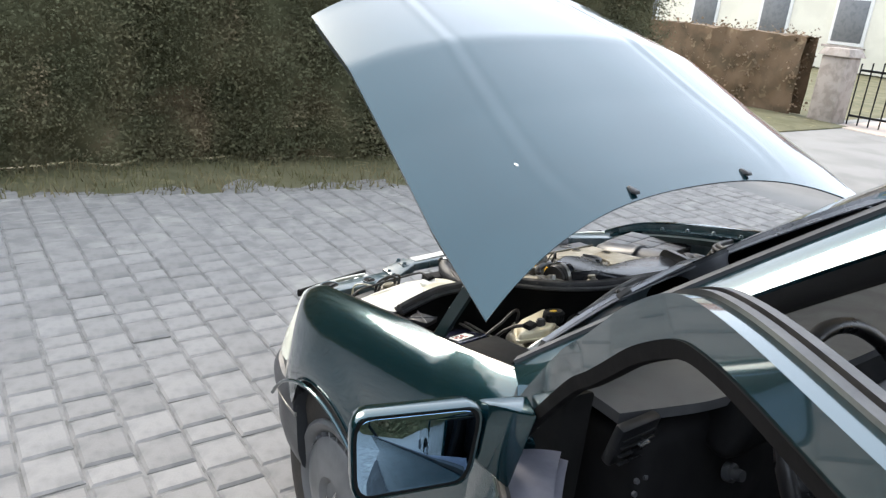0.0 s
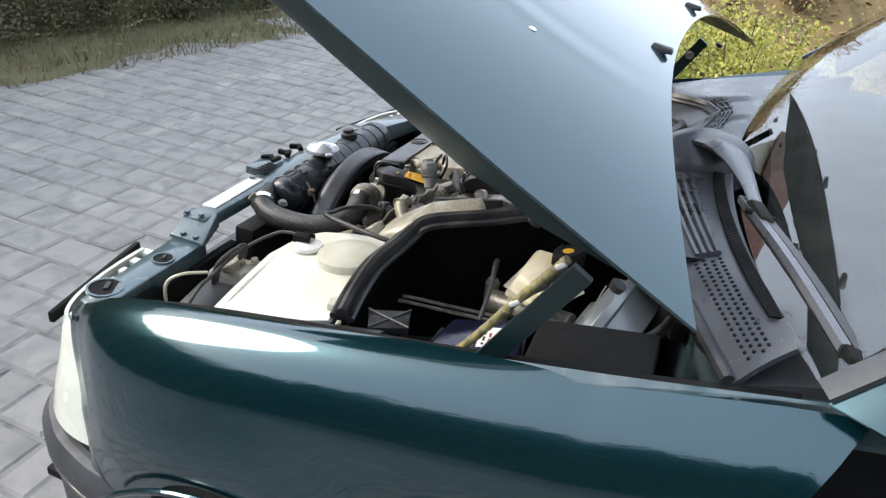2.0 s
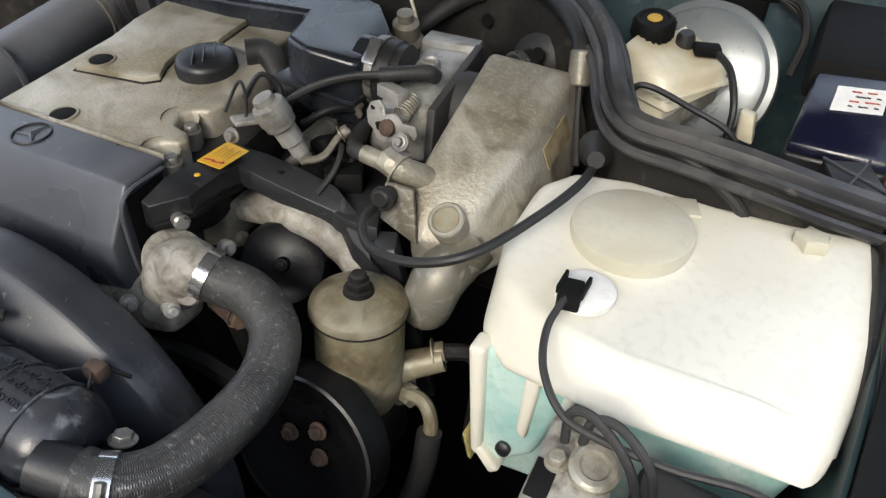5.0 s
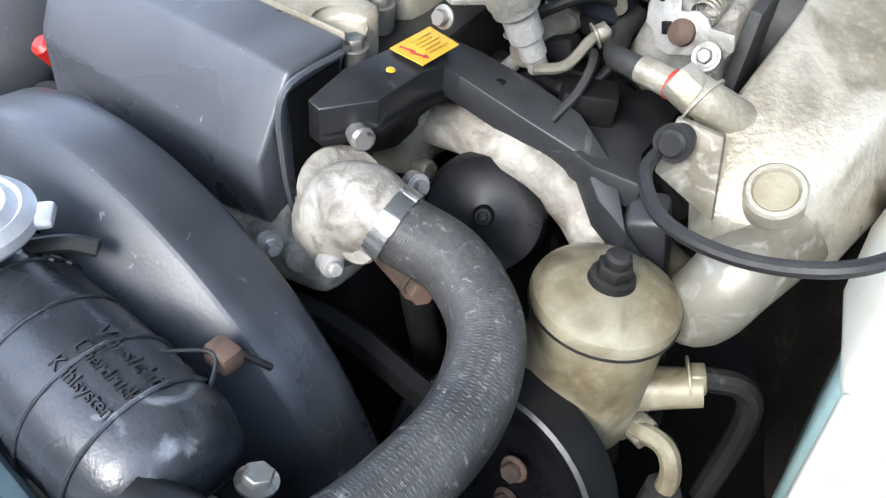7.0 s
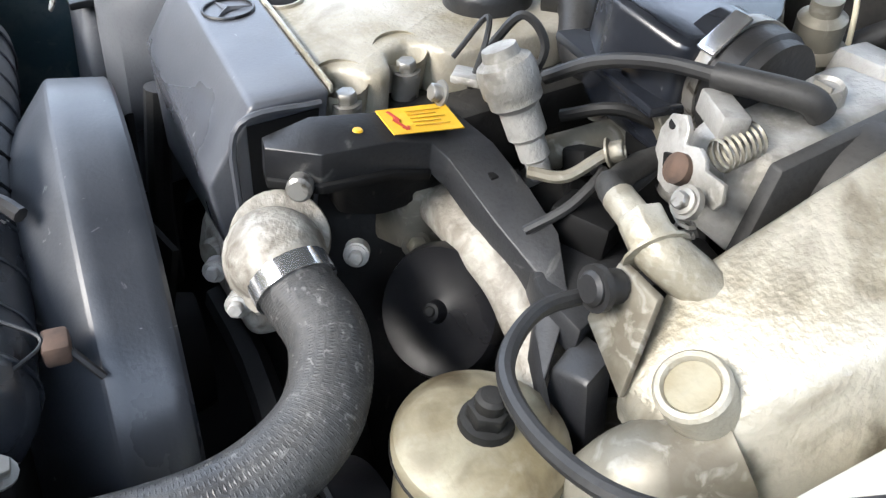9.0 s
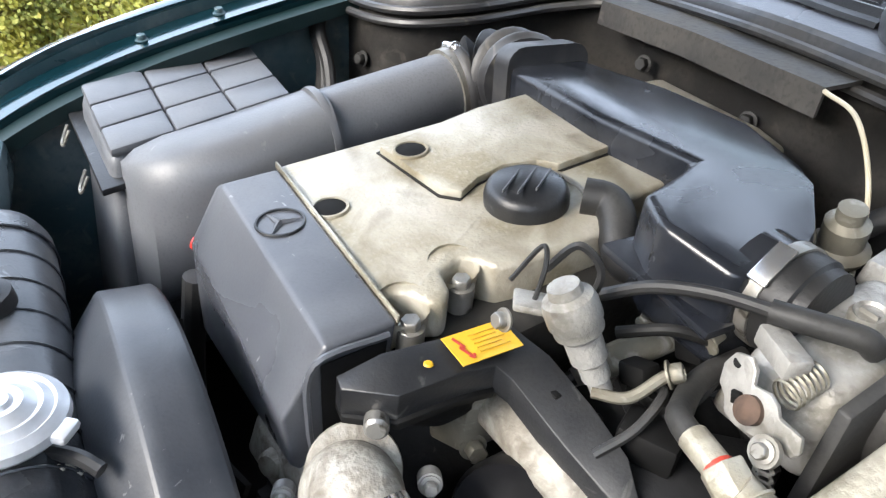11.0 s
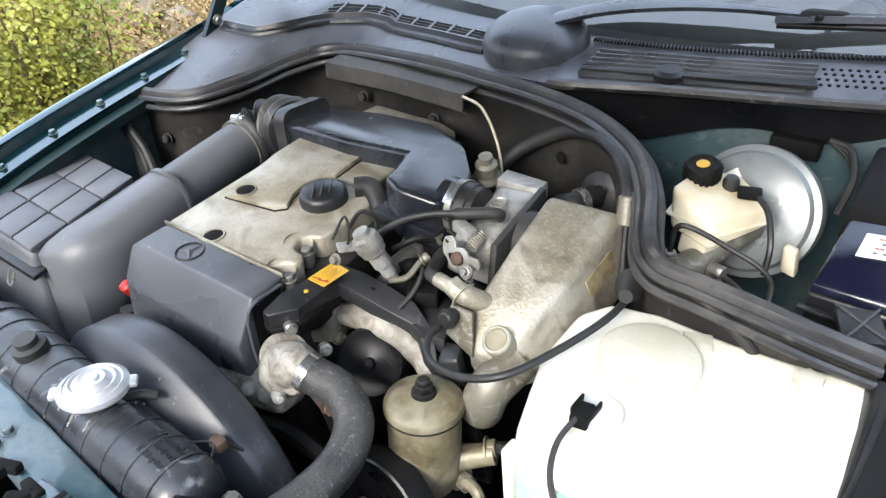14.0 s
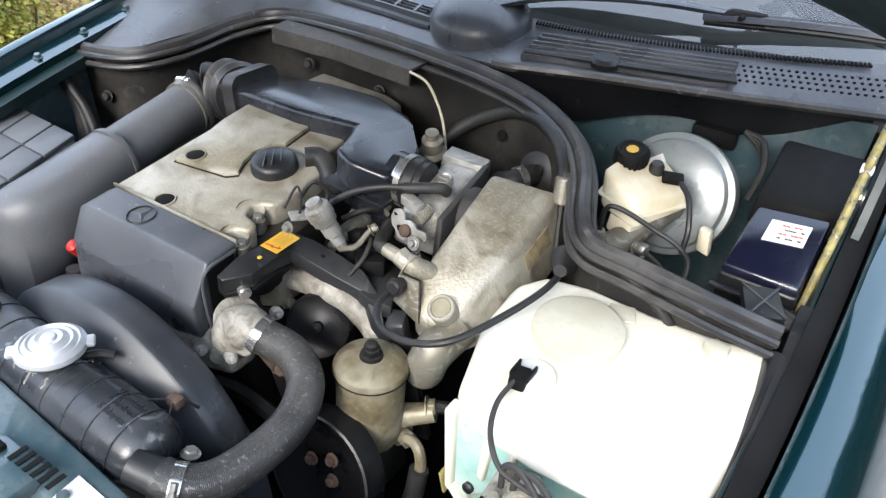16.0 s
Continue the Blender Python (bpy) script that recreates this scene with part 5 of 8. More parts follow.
for i in range(8):
    x = 0.115 + 0.045 * i
    p = [cowl_point((x + 0.66) / 1.325, v) + V(0, 0, 0.0045) for v in (0.42, 0.63)]
    part("cross_bar", sweep(p, [(-0.003, -0.003), (-0.003, 0.002), (0.003, 0.002), (0.003, -0.003)]), COWL, cowl)
tagged(part("vent_slot", joined(*slots), PLASTIC_GREY, cowl, "rows of dark vent slots", smooth=0), kind="stuff")
rim_slots = []
for i in range(90):
    x = -0.60 + 0.5 * i / 89
    p = cowl_point((x + 0.66) / 1.325, 0.86)
    rim_slots.append(box(p + V(0, 0, 0.004), (0.0035, 0.018, 0.003), 0.0, Matrix.Rotation(0.3, 4, "Z")))
tagged(part("edge_slot", joined(*rim_slots), BLACK, cowl, smooth=0), kind="stuff")
part("round_cap", lathe([(0.024, 0), (0.024, 0.008), (0.018, 0.014), (0, 0.015)], cowl_point(0.307, 0.24) + V(0, 0, 0.0), (0, 0.1, 1), 24), PLASTIC, cowl)
step_line = [cowl_point((x + 0.66) / 1.325, 0.30 + 0.10 * min(1, max(0, (x - 0.1) / 0.4))) + V(0, 0, 0.003) for x in (0.06 + 0.56 * i / 30 for i in range(31))]
part("cowl_step", sweep(step_line, [(-0.009, -0.004), (-0.007, 0.001), (0.0, 0.004), (0.004, 0.012), (0.010, 0.012), (0.013, -0.004)]), PLASTIC, cowl, "raised dark rubber step along the cowl")
# wiper: a domed pivot, a tapering arm and the blade lying on the glass
BAY, SEAT = SEAT, Matrix.Identity(4)
wip = part("wiper", lathe([(0.088, -0.03), (0.088, 0.012), (0.082, 0.028), (0.066, 0.043), (0.042, 0.053), (0.018, 0.058), (0, 0.059)], (-0.002, -0.335, 0.972), (0, 0.18, 1), 36), COWL, car, "single windscreen wiper on a domed pivot", smooth=60)
ARM = ((0, 0.046), (0.3, 0.036), (0.6, 0.020), (0.85, 0.011), (1, 0.009))
arm_line = smooth_path([V(-0.015, -0.345, 1.024), V(-0.12, -0.37, 1.052), V(-0.25, -0.398, 1.060), V(-0.385, -0.424, 1.056)], 8)
arm_at = lambda v: arm_line[min(len(arm_line) - 1, int(v * (len(arm_line) - 1) + 0.5))]
part("wiper_arm", sheet(lambda u, v: arm_at(v) + V(0.2, 0.98, 0) * lerp(ARM, v) * (2 * u - 1) + V(0, 0, -0.35 * lerp(ARM, v) * (2 * u - 1) ** 2), 10, len(arm_line) - 1, 0.008), COWL, wip, "broad tapering grey-black arm")
bl_a, bl_b = V(-0.35, -0.412, 1.044), V(-0.688, -0.517, 1.046)
along = (bl_b - bl_a).normalized()
part("blade_joint", joined(hexa([bl_a + along * 0.02 + V(0.004, 0.013, -0.004), bl_a + along * 0.02 + V(-0.004, -0.013, -0.004), bl_a + along * 0.095 + V(-0.004, -0.011, -0.004), bl_a + along * 0.095 + V(0.004, 0.011, -0.004)],
                                [bl_a + along * 0.035 + V(0.003, 0.008, 0.016), bl_a + along * 0.035 + V(-0.003, -0.008, 0.016), bl_a + along * 0.085 + V(-0.003, -0.008, 0.013), bl_a + along * 0.085 + V(0.003, 0.008, 0.013)], 0.003),
                           rod(bl_a + along * 0.06 + V(0.006, 0.018, 0.006), bl_a + along * 0.06 + V(-0.006, -0.018, 0.006), 0.004, 10)), BLACK, wip)
for off, mat in ((0.0065, COWL), (-0.0065, PLASTIC)):
    side_off = V(0.35, 0.93, 0) * off
    part("blade_spine", sweep([bl_a.lerp(bl_b, k / 12) + side_off + V(0, 0, 0.006 * math.sin(math.pi * k / 12)) for k in range(13)], [(-0.0055, -0.004), (-0.0045, 0.005), (0.0045, 0.005), (0.0055, -0.004)]), mat, wip)
part("wiper_blade", tube([bl_a + V(0, 0, -0.008), bl_a.lerp(bl_b, 0.5) + V(0, 0, -0.005), bl_b + V(0, 0, -0.008)], 0.006, 8), RUBBER, wip)
part("blade_end", hexa([bl_b + V(-0.003, -0.010, -0.012), bl_b + V(0.004, 0.009, -0.012), bl_b + along * 0.02 + V(0.004, 0.008, -0.012), bl_b + along * 0.02 + V(-0.003, -0.009, -0.012)],
                       [bl_b + V(-0.003, -0.009, 0.006), bl_b + V(0.004, 0.008, 0.006), bl_b + along * 0.018 + V(0.003, 0.007, 0.003), bl_b + along * 0.018 + V(-0.003, -0.008, 0.003)], 0.002), BLACK, wip)
SEAT = BAY

# inner wings, floor of the bay, front panel
BAY, SEAT = SEAT, LEAN
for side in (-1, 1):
    # The driver's side takes the paint copy with shade in its colour.
    iw = part("inner_wing", sheet(lambda u, v: (lambda y: V(side * (smoother(TOP_X, y) - 0.035 - 0.05 * v), y, smoother(TOP_Z, y) - 0.03 - 0.45 * v))(-0.56 + 1.06 * u), 30, 6, 0.004), PAINT_IN if side > 0 else PAINT_SHADED, car, "painted inner wing, dusty on one side, shade-darkened on the other")
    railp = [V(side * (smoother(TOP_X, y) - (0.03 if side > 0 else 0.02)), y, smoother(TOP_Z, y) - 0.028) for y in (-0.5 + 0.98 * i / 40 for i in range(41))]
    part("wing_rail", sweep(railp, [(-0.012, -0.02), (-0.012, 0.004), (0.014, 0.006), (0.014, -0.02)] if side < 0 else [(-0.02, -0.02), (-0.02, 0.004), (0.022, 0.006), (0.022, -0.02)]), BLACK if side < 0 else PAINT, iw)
    if side > 0:
        part("wing_seam", sweep([p + V(-side * 0.03, 0, -0.018) for p in railp], [(-0.012, -0.012), (-0.012, 0.006), (0.012, 0.008), (0.012, -0.012)]), PAINT_SHADED, iw)
    for i in range(8 if side > 0 else 0):
        q = railp[4 + 4 * i]
        part("wing_bolt", bolt(q + V(0, 0, 0.005), (0, 0.1, 1), 0.006), PAINT_IN, iw)
rl = [V(-0.632, y, smoother(TOP_Z, y) - 0.03) for y in (-0.02 + 0.5 * i / 20 for i in range(21))]
lr = part("wing_cover_rail", sweep(rl, [(-0.014, -0.03), (-0.016, 0.0), (-0.006, 0.006), (0.01, 0.003), (0.014, -0.03)]), PLASTIC, car, "black plastic wing rail with clip")
part("rail_clip", box((-0.628, 0.235, 0.775), (0.02, 0.035, 0.012), 0.003, Matrix.Rotation(-0.3, 4, "X")), PLASTIC_GREY, lr)
SEAT = BAY
# Black boxes added beside the radiator to keep light out of the bay.
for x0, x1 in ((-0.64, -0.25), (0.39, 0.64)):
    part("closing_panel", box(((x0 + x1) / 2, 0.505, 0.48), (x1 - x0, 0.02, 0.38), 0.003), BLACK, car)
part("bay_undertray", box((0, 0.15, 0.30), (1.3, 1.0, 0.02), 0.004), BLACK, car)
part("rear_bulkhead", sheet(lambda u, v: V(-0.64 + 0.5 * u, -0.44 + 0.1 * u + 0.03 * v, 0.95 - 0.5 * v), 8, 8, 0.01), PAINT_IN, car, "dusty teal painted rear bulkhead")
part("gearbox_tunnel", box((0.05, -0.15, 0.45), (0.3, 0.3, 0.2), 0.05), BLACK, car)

# front cross member, stepped
fp = part("front_panel", hexa([(-0.30, 0.535, 0.70), (0.30, 0.50, 0.735), (0.30, 0.56, 0.735), (-0.30, 0.60, 0.70)], [(-0.30, 0.54, 0.725), (0.30, 0.505, 0.765), (0.30, 0.555, 0.765), (-0.30, 0.595, 0.722)], 0.006), PAINT_IN, car, "dusty teal lock panel with holes and bolts")
part("panel_left", hexa([(-0.62, 0.50, 0.66), (-0.335, 0.505, 0.67), (-0.335, 0.578, 0.67), (-0.60, 0.56, 0.66)], [(-0.62, 0.50, 0.698), (-0.335, 0.508, 0.702), (-0.335, 0.575, 0.702), (-0.60, 0.558, 0.695)], 0.005), PAINT_IN, fp)
part("panel_step", hexa([(-0.355, 0.497, 0.70), (-0.265, 0.53, 0.70), (-0.265, 0.605, 0.70), (-0.355, 0.582, 0.70)], [(-0.355, 0.50, 0.708), (-0.265, 0.535, 0.728), (-0.265, 0.60, 0.726), (-0.355, 0.58, 0.708)], 0.003), PAINT_IN, fp)
part("panel_right", hexa([(0.295, 0.47, 0.72), (0.62, 0.44, 0.70), (0.62, 0.50, 0.70), (0.295, 0.545, 0.72)], [(0.295, 0.475, 0.768), (0.62, 0.445, 0.735), (0.62, 0.50, 0.735), (0.295, 0.54, 0.768)], 0.005), PAINT_IN, fp)
lab_q = [V(x, y, 0.7258 + 0.067 * (x + 0.3)) for x, y in ((-0.253, 0.583), (-0.250, 0.551), (-0.090, 0.546), (-0.093, 0.577))]
part("label_plate", hexa([p + V(0, 0, -0.003) for p in lab_q], [p + V(0, 0, 0.0015) for p in lab_q], 0.0004), PAPER, fp, "bright white sticker")
for bx, by, bz in ((-0.345, 0.525, 0.707), (-0.345, 0.555, 0.707), (-0.29, 0.555, 0.725), (-0.29, 0.59, 0.722), (-0.1, 0.57, 0.737), (0.1, 0.55, 0.75)):
    part("panel_bolt", bolt((bx, by, bz), (0, 0, 1), 0.0065), PAINT_IN, fp)
for cup, r_c in (((-0.43, 0.53, 0.701), 0.018), ((-0.555, 0.545, 0.697), 0.027)):
    dc = part("drain_cup", lathe([(r_c * 1.2, -0.003), (r_c * 1.15, 0.003), (r_c, 0.003), (r_c * 0.97, -0.002)], cup, (0, 0, 1), 26, False), PAINT_IN, fp)
    part("cup_hole", lathe([(r_c, 0.0012), (r_c * 0.7, 0.0008), (0, 0.0008)], cup, (0, 0, 1), 24), BLACK, dc, "dark round opening")
    part("cup_clip", box(V(*cup) + V(0.2 * r_c, 0.0, 0.003), (r_c * 0.9, r_c * 0.3, 0.004), 0.001, Matrix.Rotation(0.5, 4, "Z")), PLASTIC, dc)
for i in range(7):
    part("catch_clip", box((0.0 + 0.05 * (i % 3), 0.575 + 0.012 * (i // 3), 0.752), (0.03, 0.012, 0.012), 0.003, Matrix.Rotation(0.4 * i, 4, "Z")), BLACK, fp)
part("bonnet_latch", box((-0.03, 0.585, 0.742), (0.08, 0.05, 0.02), 0.004), PAINT_IN, fp)
for i in range(6):
    part("vent_hole", box((-0.03 - 0.012 * i, 0.568, 0.7535), (0.006, 0.02, 0.001), 0.0), BLACK, fp)

# ---- radiator and fan ----
RAD_A, RAD_B = V(-0.128, 0.480, 0.7213), V(0.325, 0.469, 0.7485)
rad = part("radiator_tank", lathe([(0.0, 0), (0.027, 0.001), (0.037, 0.008), (0.0425, 0.022), (0.0435, 0.1), (0.0435, 0.35), (0.0425, 0.425), (0.037, 0.44), (0, 0.445)], RAD_A, RAD_B - RAD_A, 32), TANK_PLASTIC, car, "black plastic radiator top tank with raised warning text")
rd = (RAD_B - RAD_A).normalized()
for i in range(11):
    c = RAD_A + rd * (0.035 + 0.037 * i)
    ring = [axis_frame(c, rd) @ V(0.0437 * math.cos(a), 0.0437 * math.sin(a), 0) for a in (2 * math.pi * k / 28 for k in range(29))]
    part("tank_rib", tube(ring, 0.0013, 6, 1, smoothed=False), TANK_PLASTIC, rad)
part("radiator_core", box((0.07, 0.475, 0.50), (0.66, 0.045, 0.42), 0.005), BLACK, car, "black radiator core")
neck = RAD_A.lerp(RAD_B, 0.375) + V(0, 0, 0.0)
part("filler_neck", lathe([(0.02, 0.03), (0.021, 0.05), (0.02, 0.06)], neck, (0, 0, 1), 20), PLASTIC, rad)
cap = part("radiator_cap", lathe([(0.016, 0.053), (0.036, 0.054), (0.038, 0.057), (0.037, 0.062), (0.031, 0.066), (0.029, 0.0645), (0.024, 0.0685), (0.021, 0.067), (0.014, 0.072), (0.009, 0.071), (0.007, 0.0735), (0, 0.074)], neck, (0, 0, 1), 36), CAP_ALLOY, rad, "stamped silver metal radiator cap")
for a in (0.9, 0.9 + math.pi):
    part("cap_ear", box(neck + V(0.037 * math.cos(a), 0.037 * math.sin(a), 0.0585), (0.016, 0.018, 0.007), 0.003, Matrix.Rotation(a, 4, "Z")), CAP_ALLOY, cap)
r_s = random.Random(21)
for i in range(9):
    c = neck + rd * r_s.uniform(-0.03, 0.035)
    a0, span = r_s.choice((-1, 1)) * r_s.uniform(0.3, 0.6), r_s.uniform(0.3, 0.9)
    arc = [c + V(0, math.sin(a0 * (1 + span * k / 6)), math.cos(a0 * (1 + span * k / 6))) * 0.0432 + rd * r_s.gauss(0, 0.001) for k in range(7)]
    part("scale_streak", tube(arc, r_s.uniform(0.0008, 0.002), 5, 1, smoothed=False), HOUSING, rad, "white limescale streak")
part("overflow_nipple", tube([neck + V(-0.012, -0.02, 0.035), neck + V(-0.03, -0.035, 0.04), neck + V(-0.042, -0.045, 0.037)], 0.005, 8), RUBBER, rad)
knob = RAD_A.lerp(RAD_B, 0.66) + V(0, 0.005, 0.04)
part("sensor_plug", lathe([(0.02, 0), (0.02, 0.012), (0.013, 0.014), (0.013, 0.022), (0, 0.023)], knob, (0, 0.2, 1), 18), RUBBER, rad)


def raised_text(body, size, m, material, parent, name="raised_text", label="", depth=0.0008):
    cu = bpy.data.curves.new(name, "FONT")
    cu.body, cu.size, cu.extrude = body, size, depth
    cu.align_x = "CENTER"
    tmp = bpy.data.objects.new(name, cu)
    scene.collection.objects.link(tmp)
    bpy.context.view_layer.update()
    me = bpy.data.meshes.new_from_object(tmp.evaluated_get(bpy.context.evaluated_depsgraph_get()))
    bpy.data.objects.remove(tmp)
    bpy.data.curves.remove(cu)
    bm = bmesh.new()
    bm.from_mesh(me)
    bpy.data.meshes.remove(me)
    moved(bm, m)
    return part(name, bm, material, parent, label, smooth=0)


for k, (word, size) in enumerate((("Vorsicht!", 0.0140), ("Überdruck", 0.0102), ("Kühlsystem", 0.0102))):
    a = radians(76 + 16 * k)
    nrm = V(0, -math.cos(a), math.sin(a))
    base = RAD_A + rd * 0.055 + nrm * 0.0433
    xax = -rd
    yax = nrm.cross(xax).normalized()
    m = Matrix(((xax.x, yax.x, nrm.x, base.x), (xax.y, yax.y, nrm.y, base.y), (xax.z, yax.z, nrm.z, base.z), (0, 0, 0, 1)))
    raised_text(word, size, m, PLASTIC, rad)

FC, FR = V(0.072, 0.37, 0.555), 0.236


def shroud_ring(u, v):
    a = radians(-60 + 300 * u)
    prof = ((0.368, -0.03), (0.363, -0.003), (0.366, 0.0), (0.405, 0.002), (0.408, 0.0), (0.455, -0.06))
    k = v * 5
    i = min(4, int(k))
    y = prof[i][0] + (prof[i + 1][0] - prof[i][0]) * (k - i)
    r = FR + prof[i][1] + (prof[i + 1][1] - prof[i][1]) * (k - i)
    return V(FC.x + r * math.cos(a), y, FC.z + r * math.sin(a))


part("fan_shroud", sheet(shroud_ring, 80, 20, 0.003), SHROUD, car, "curved slate-grey plastic fan shroud", smooth=50)
fan = part("cooling_fan", lathe([(0.05, 0.0), (0.055, 0.02), (0.05, 0.04), (0, 0.045)], FC + V(0, 0.0, 0), (0, -1, 0), 24), BLACK, car, "black cooling fan")
for i in range(7):
    a = 2 * math.pi * i / 7
    d, s = V(math.cos(a), 0, math.sin(a)), V(-math.sin(a), 0, math.cos(a))
    part("fan_blade", hexa([FC + d * 0.05 - s * 0.03 + V(0, 0.01, 0), FC + d * 0.2 - s * 0.05 + V(0, 0.02, 0), FC + d * 0.2 + s * 0.05 + V(0, -0.02, 0), FC + d * 0.05 + s * 0.03 + V(0, -0.01, 0)],
                           [FC + d * 0.05 - s * 0.03 + V(0, 0.014, 0), FC + d * 0.2 - s * 0.05 + V(0, 0.024, 0), FC + d * 0.2 + s * 0.05 + V(0, -0.016, 0), FC + d * 0.05 + s * 0.03 + V(0, -0.006, 0)], 0), BLACK, fan)
clip = part("spring_clip", box((-0.087, 0.424, 0.742), (0.018, 0.014, 0.014), 0.003), RUST, car, "rusty spring clip on wire")
part("clip_wire", tube([(-0.07, 0.45, 0.755), (-0.087, 0.43, 0.748), (-0.105, 0.45, 0.745)], 0.0012, 6), RUBBER, clip)
part("clip_spring", tube([(-0.092, 0.418, 0.742), (-0.1, 0.405, 0.725)], 0.0022, 6), RUBBER, clip)
part("radiator_screw", bolt((-0.147, 0.458, 0.728), (0, -0.3, 1), 0.008, 0.007), STEEL, car)

# upper coolant hose
HOSE_LINE = [V(-0.078, 0.303, 0.767), V(-0.102, 0.299, 0.758), V(-0.139, 0.293, 0.748), V(-0.177, 0.312, 0.736), V(-0.198, 0.356, 0.726), V(-0.199, 0.412, 0.721), V(-0.189, 0.463, 0.721), V(-0.17, 0.492, 0.728), V(-0.148, 0.499, 0.732)]
hp = smooth_path(HOSE_LINE, 10)
hose = part("coolant_hose", tube(HOSE_LINE, 0.0225, 24, 10), HOSE, car, "thick ribbed grey-black coolant hose")


def hose_clamp(path, i, r, parent, material=BRIGHT, w=0.006):
    c, d = path[i], (path[min(i + 1, len(path) - 1)] - path[max(0, i - 1)]).normalized()
    ob = part("hose_clamp", lathe([(r, -w), (r + 0.002, -w), (r + 0.002, w), (r, w)], c, d, 28), material, parent, "bright steel hose clamp")
    s = d.orthogonal().normalized()
    part("clamp_screw", rod(c + s * (r + 0.004) + d.cross(s) * -0.01, c + s * (r + 0.004) + d.cross(s) * 0.01, 0.004, 8), STEEL, ob)


hose_clamp(hp, 8, 0.0228, hose)
hose_clamp(hp, len(hp) - 10, 0.0228, hose)
lines = []
hq = smooth_path(HOSE_LINE, 22)
for i in range(8, len(hq) - 6, 1):
    d = (hq[i + 1] - hq[i - 1]).normalized()
    lines.append(lathe([(0.0223, -0.0008), (0.02262, 0), (0.0223, 0.0008)], hq[i], d, 24, False))
part("hose_ribs", joined(*lines), HOSE, hose)
part("hose_inlet", rod(hp[-2], hp[-1] + (hp[-1] - hp[-3]).normalized() * 0.03, 0.02, 16), PLASTIC, rad)


# ---- engine ----
def cover_z(y):
    return 0.83 + 0.15 * (0.25 - y)


def on_cover(x, y, dz=0.0):
    return V(x, y, cover_z(y) + dz)


part("engine_block", hexa([(-0.10, 0.28, 0.40), (0.22, 0.28, 0.40), (0.22, -0.14, 0.45), (-0.10, -0.14, 0.45)], [(0.02, 0.25, 0.775), (0.22, 0.25, 0.775), (0.22, -0.10, 0.82), (0.02, -0.10, 0.82)], 0.02), OILY_SHADE, car, "grimy alloy engine block, blackened for the shade of the bay")
# valve cover with bolt pockets
outline = [(0.226, 0.247), (0.222, -0.1), (0.03, -0.1), (0.024, 0.03), (0.0, 0.07), (0.0, 0.15), (0.006, 0.165), (0.022, 0.17), (0.03, 0.18), (0.022, 0.198), (0.0, 0.203), (-0.008, 0.212), (-0.004, 0.222), (0.012, 0.226), (0.02, 0.238), (0.016, 0.247)]
vc = part("valve_cover", hexa([on_cover(x, y, -0.05) for x, y in outline], [on_cover(x, y) for x, y in outline], 0.006, 3), COVER_METAL, car, "oil-stained cast valve cover")
plate = [(0.217, 0.0), (0.217, 0.05), (0.197, 0.163), (0.108, 0.152), (0.094, 0.14), (0.106, 0.118), (0.112, 0.09), (0.104, 0.062), (0.088, 0.05), (0.090, -0.04), (0.212, -0.04)]
pcx, pcy = sum(x for x, y in plate) / len(plate), sum(y for x, y in plate) / len(plate)
# A slightly larger black outline draws the gap's shade and grime round the plate.
seam = [(x + 0.0022 * (1 if x > pcx else -1), y + 0.0022 * (1 if y > pcy else -1)) for x, y in plate]
part("plate_seam", hexa([on_cover(x, y, -0.004) for x, y in seam], [on_cover(x, y, 0.001) for x, y in seam], 0), OILY_SHADE, vc, "dark outline for the shaded, grimy gap round the raised plate")
part("raised_plate", hexa([on_cover(x, y, -0.001) for x, y in plate], [on_cover(x, y, 0.0075) for x, y in plate], 0.0016, 2), COVER_METAL, vc)
lowp = [(0.022, 0.245), (0.022, 0.205), (0.03, 0.18), (0.005, 0.16), (0.005, 0.075), (0.028, 0.04), (0.03, -0.09), (-0.01, -0.09), (-0.03, 0.05), (-0.035, 0.22), (-0.02, 0.245)]
part("cover_skirt", hexa([on_cover(x, y, -0.09) for x, y in lowp], [on_cover(x, y, -0.03) for x, y in lowp], 0.006, 2), OILY_SHADE, vc)
for x, y in ((0.138, 0.234), (0.175, 0.144)):
    z = 0.0082 if y < 0.2 else 0.0008
    part("bolt_well", lathe([(0.0135, 0), (0.0125, 0.0006), (0.0, 0.0006)], on_cover(x, y, z), (0, 0.15, 1), 20), BLACK, vc, "deep round bolt hole")
    part("well_rim", lathe([(0.0165, -0.001), (0.0155, 0.0015), (0.0135, 0.0015), (0.013, -0.001)], on_cover(x, y, z), (0, 0.15, 1), 22), COVER_METAL, vc)
for x, y in ((-0.008, 0.236), (0.012, 0.186)):
    part("cover_bolt", joined(rod(on_cover(x, y, -0.05), on_cover(x, y, -0.012), 0.0095, 14, 0.001), bolt(on_cover(x, y, -0.013), (0, 0.15, 1), 0.007, 0.009)), STEEL, vc, "zinc hexagon bolt")
    part("bolt_pocket", lathe([(0.019, -0.002), (0.018, -0.03), (0.02, -0.04)], on_cover(x + 0.014, y, 0.0), (-0.25, 0.15, 1), 20, False), COVER_METAL, vc)
rear_cover = [(0.235, -0.12), (0.24, -0.215), (0.08, -0.195), (0.035, -0.175), (0.03, -0.12)]
part("rear_cover", hexa([V(x, y, 0.78) for x, y in rear_cover], [V(x, y, 0.872 + 0.08 * (0.1 - x) * 0.5) for x, y in rear_cover], 0.008, 3), COVER_METAL, vc)
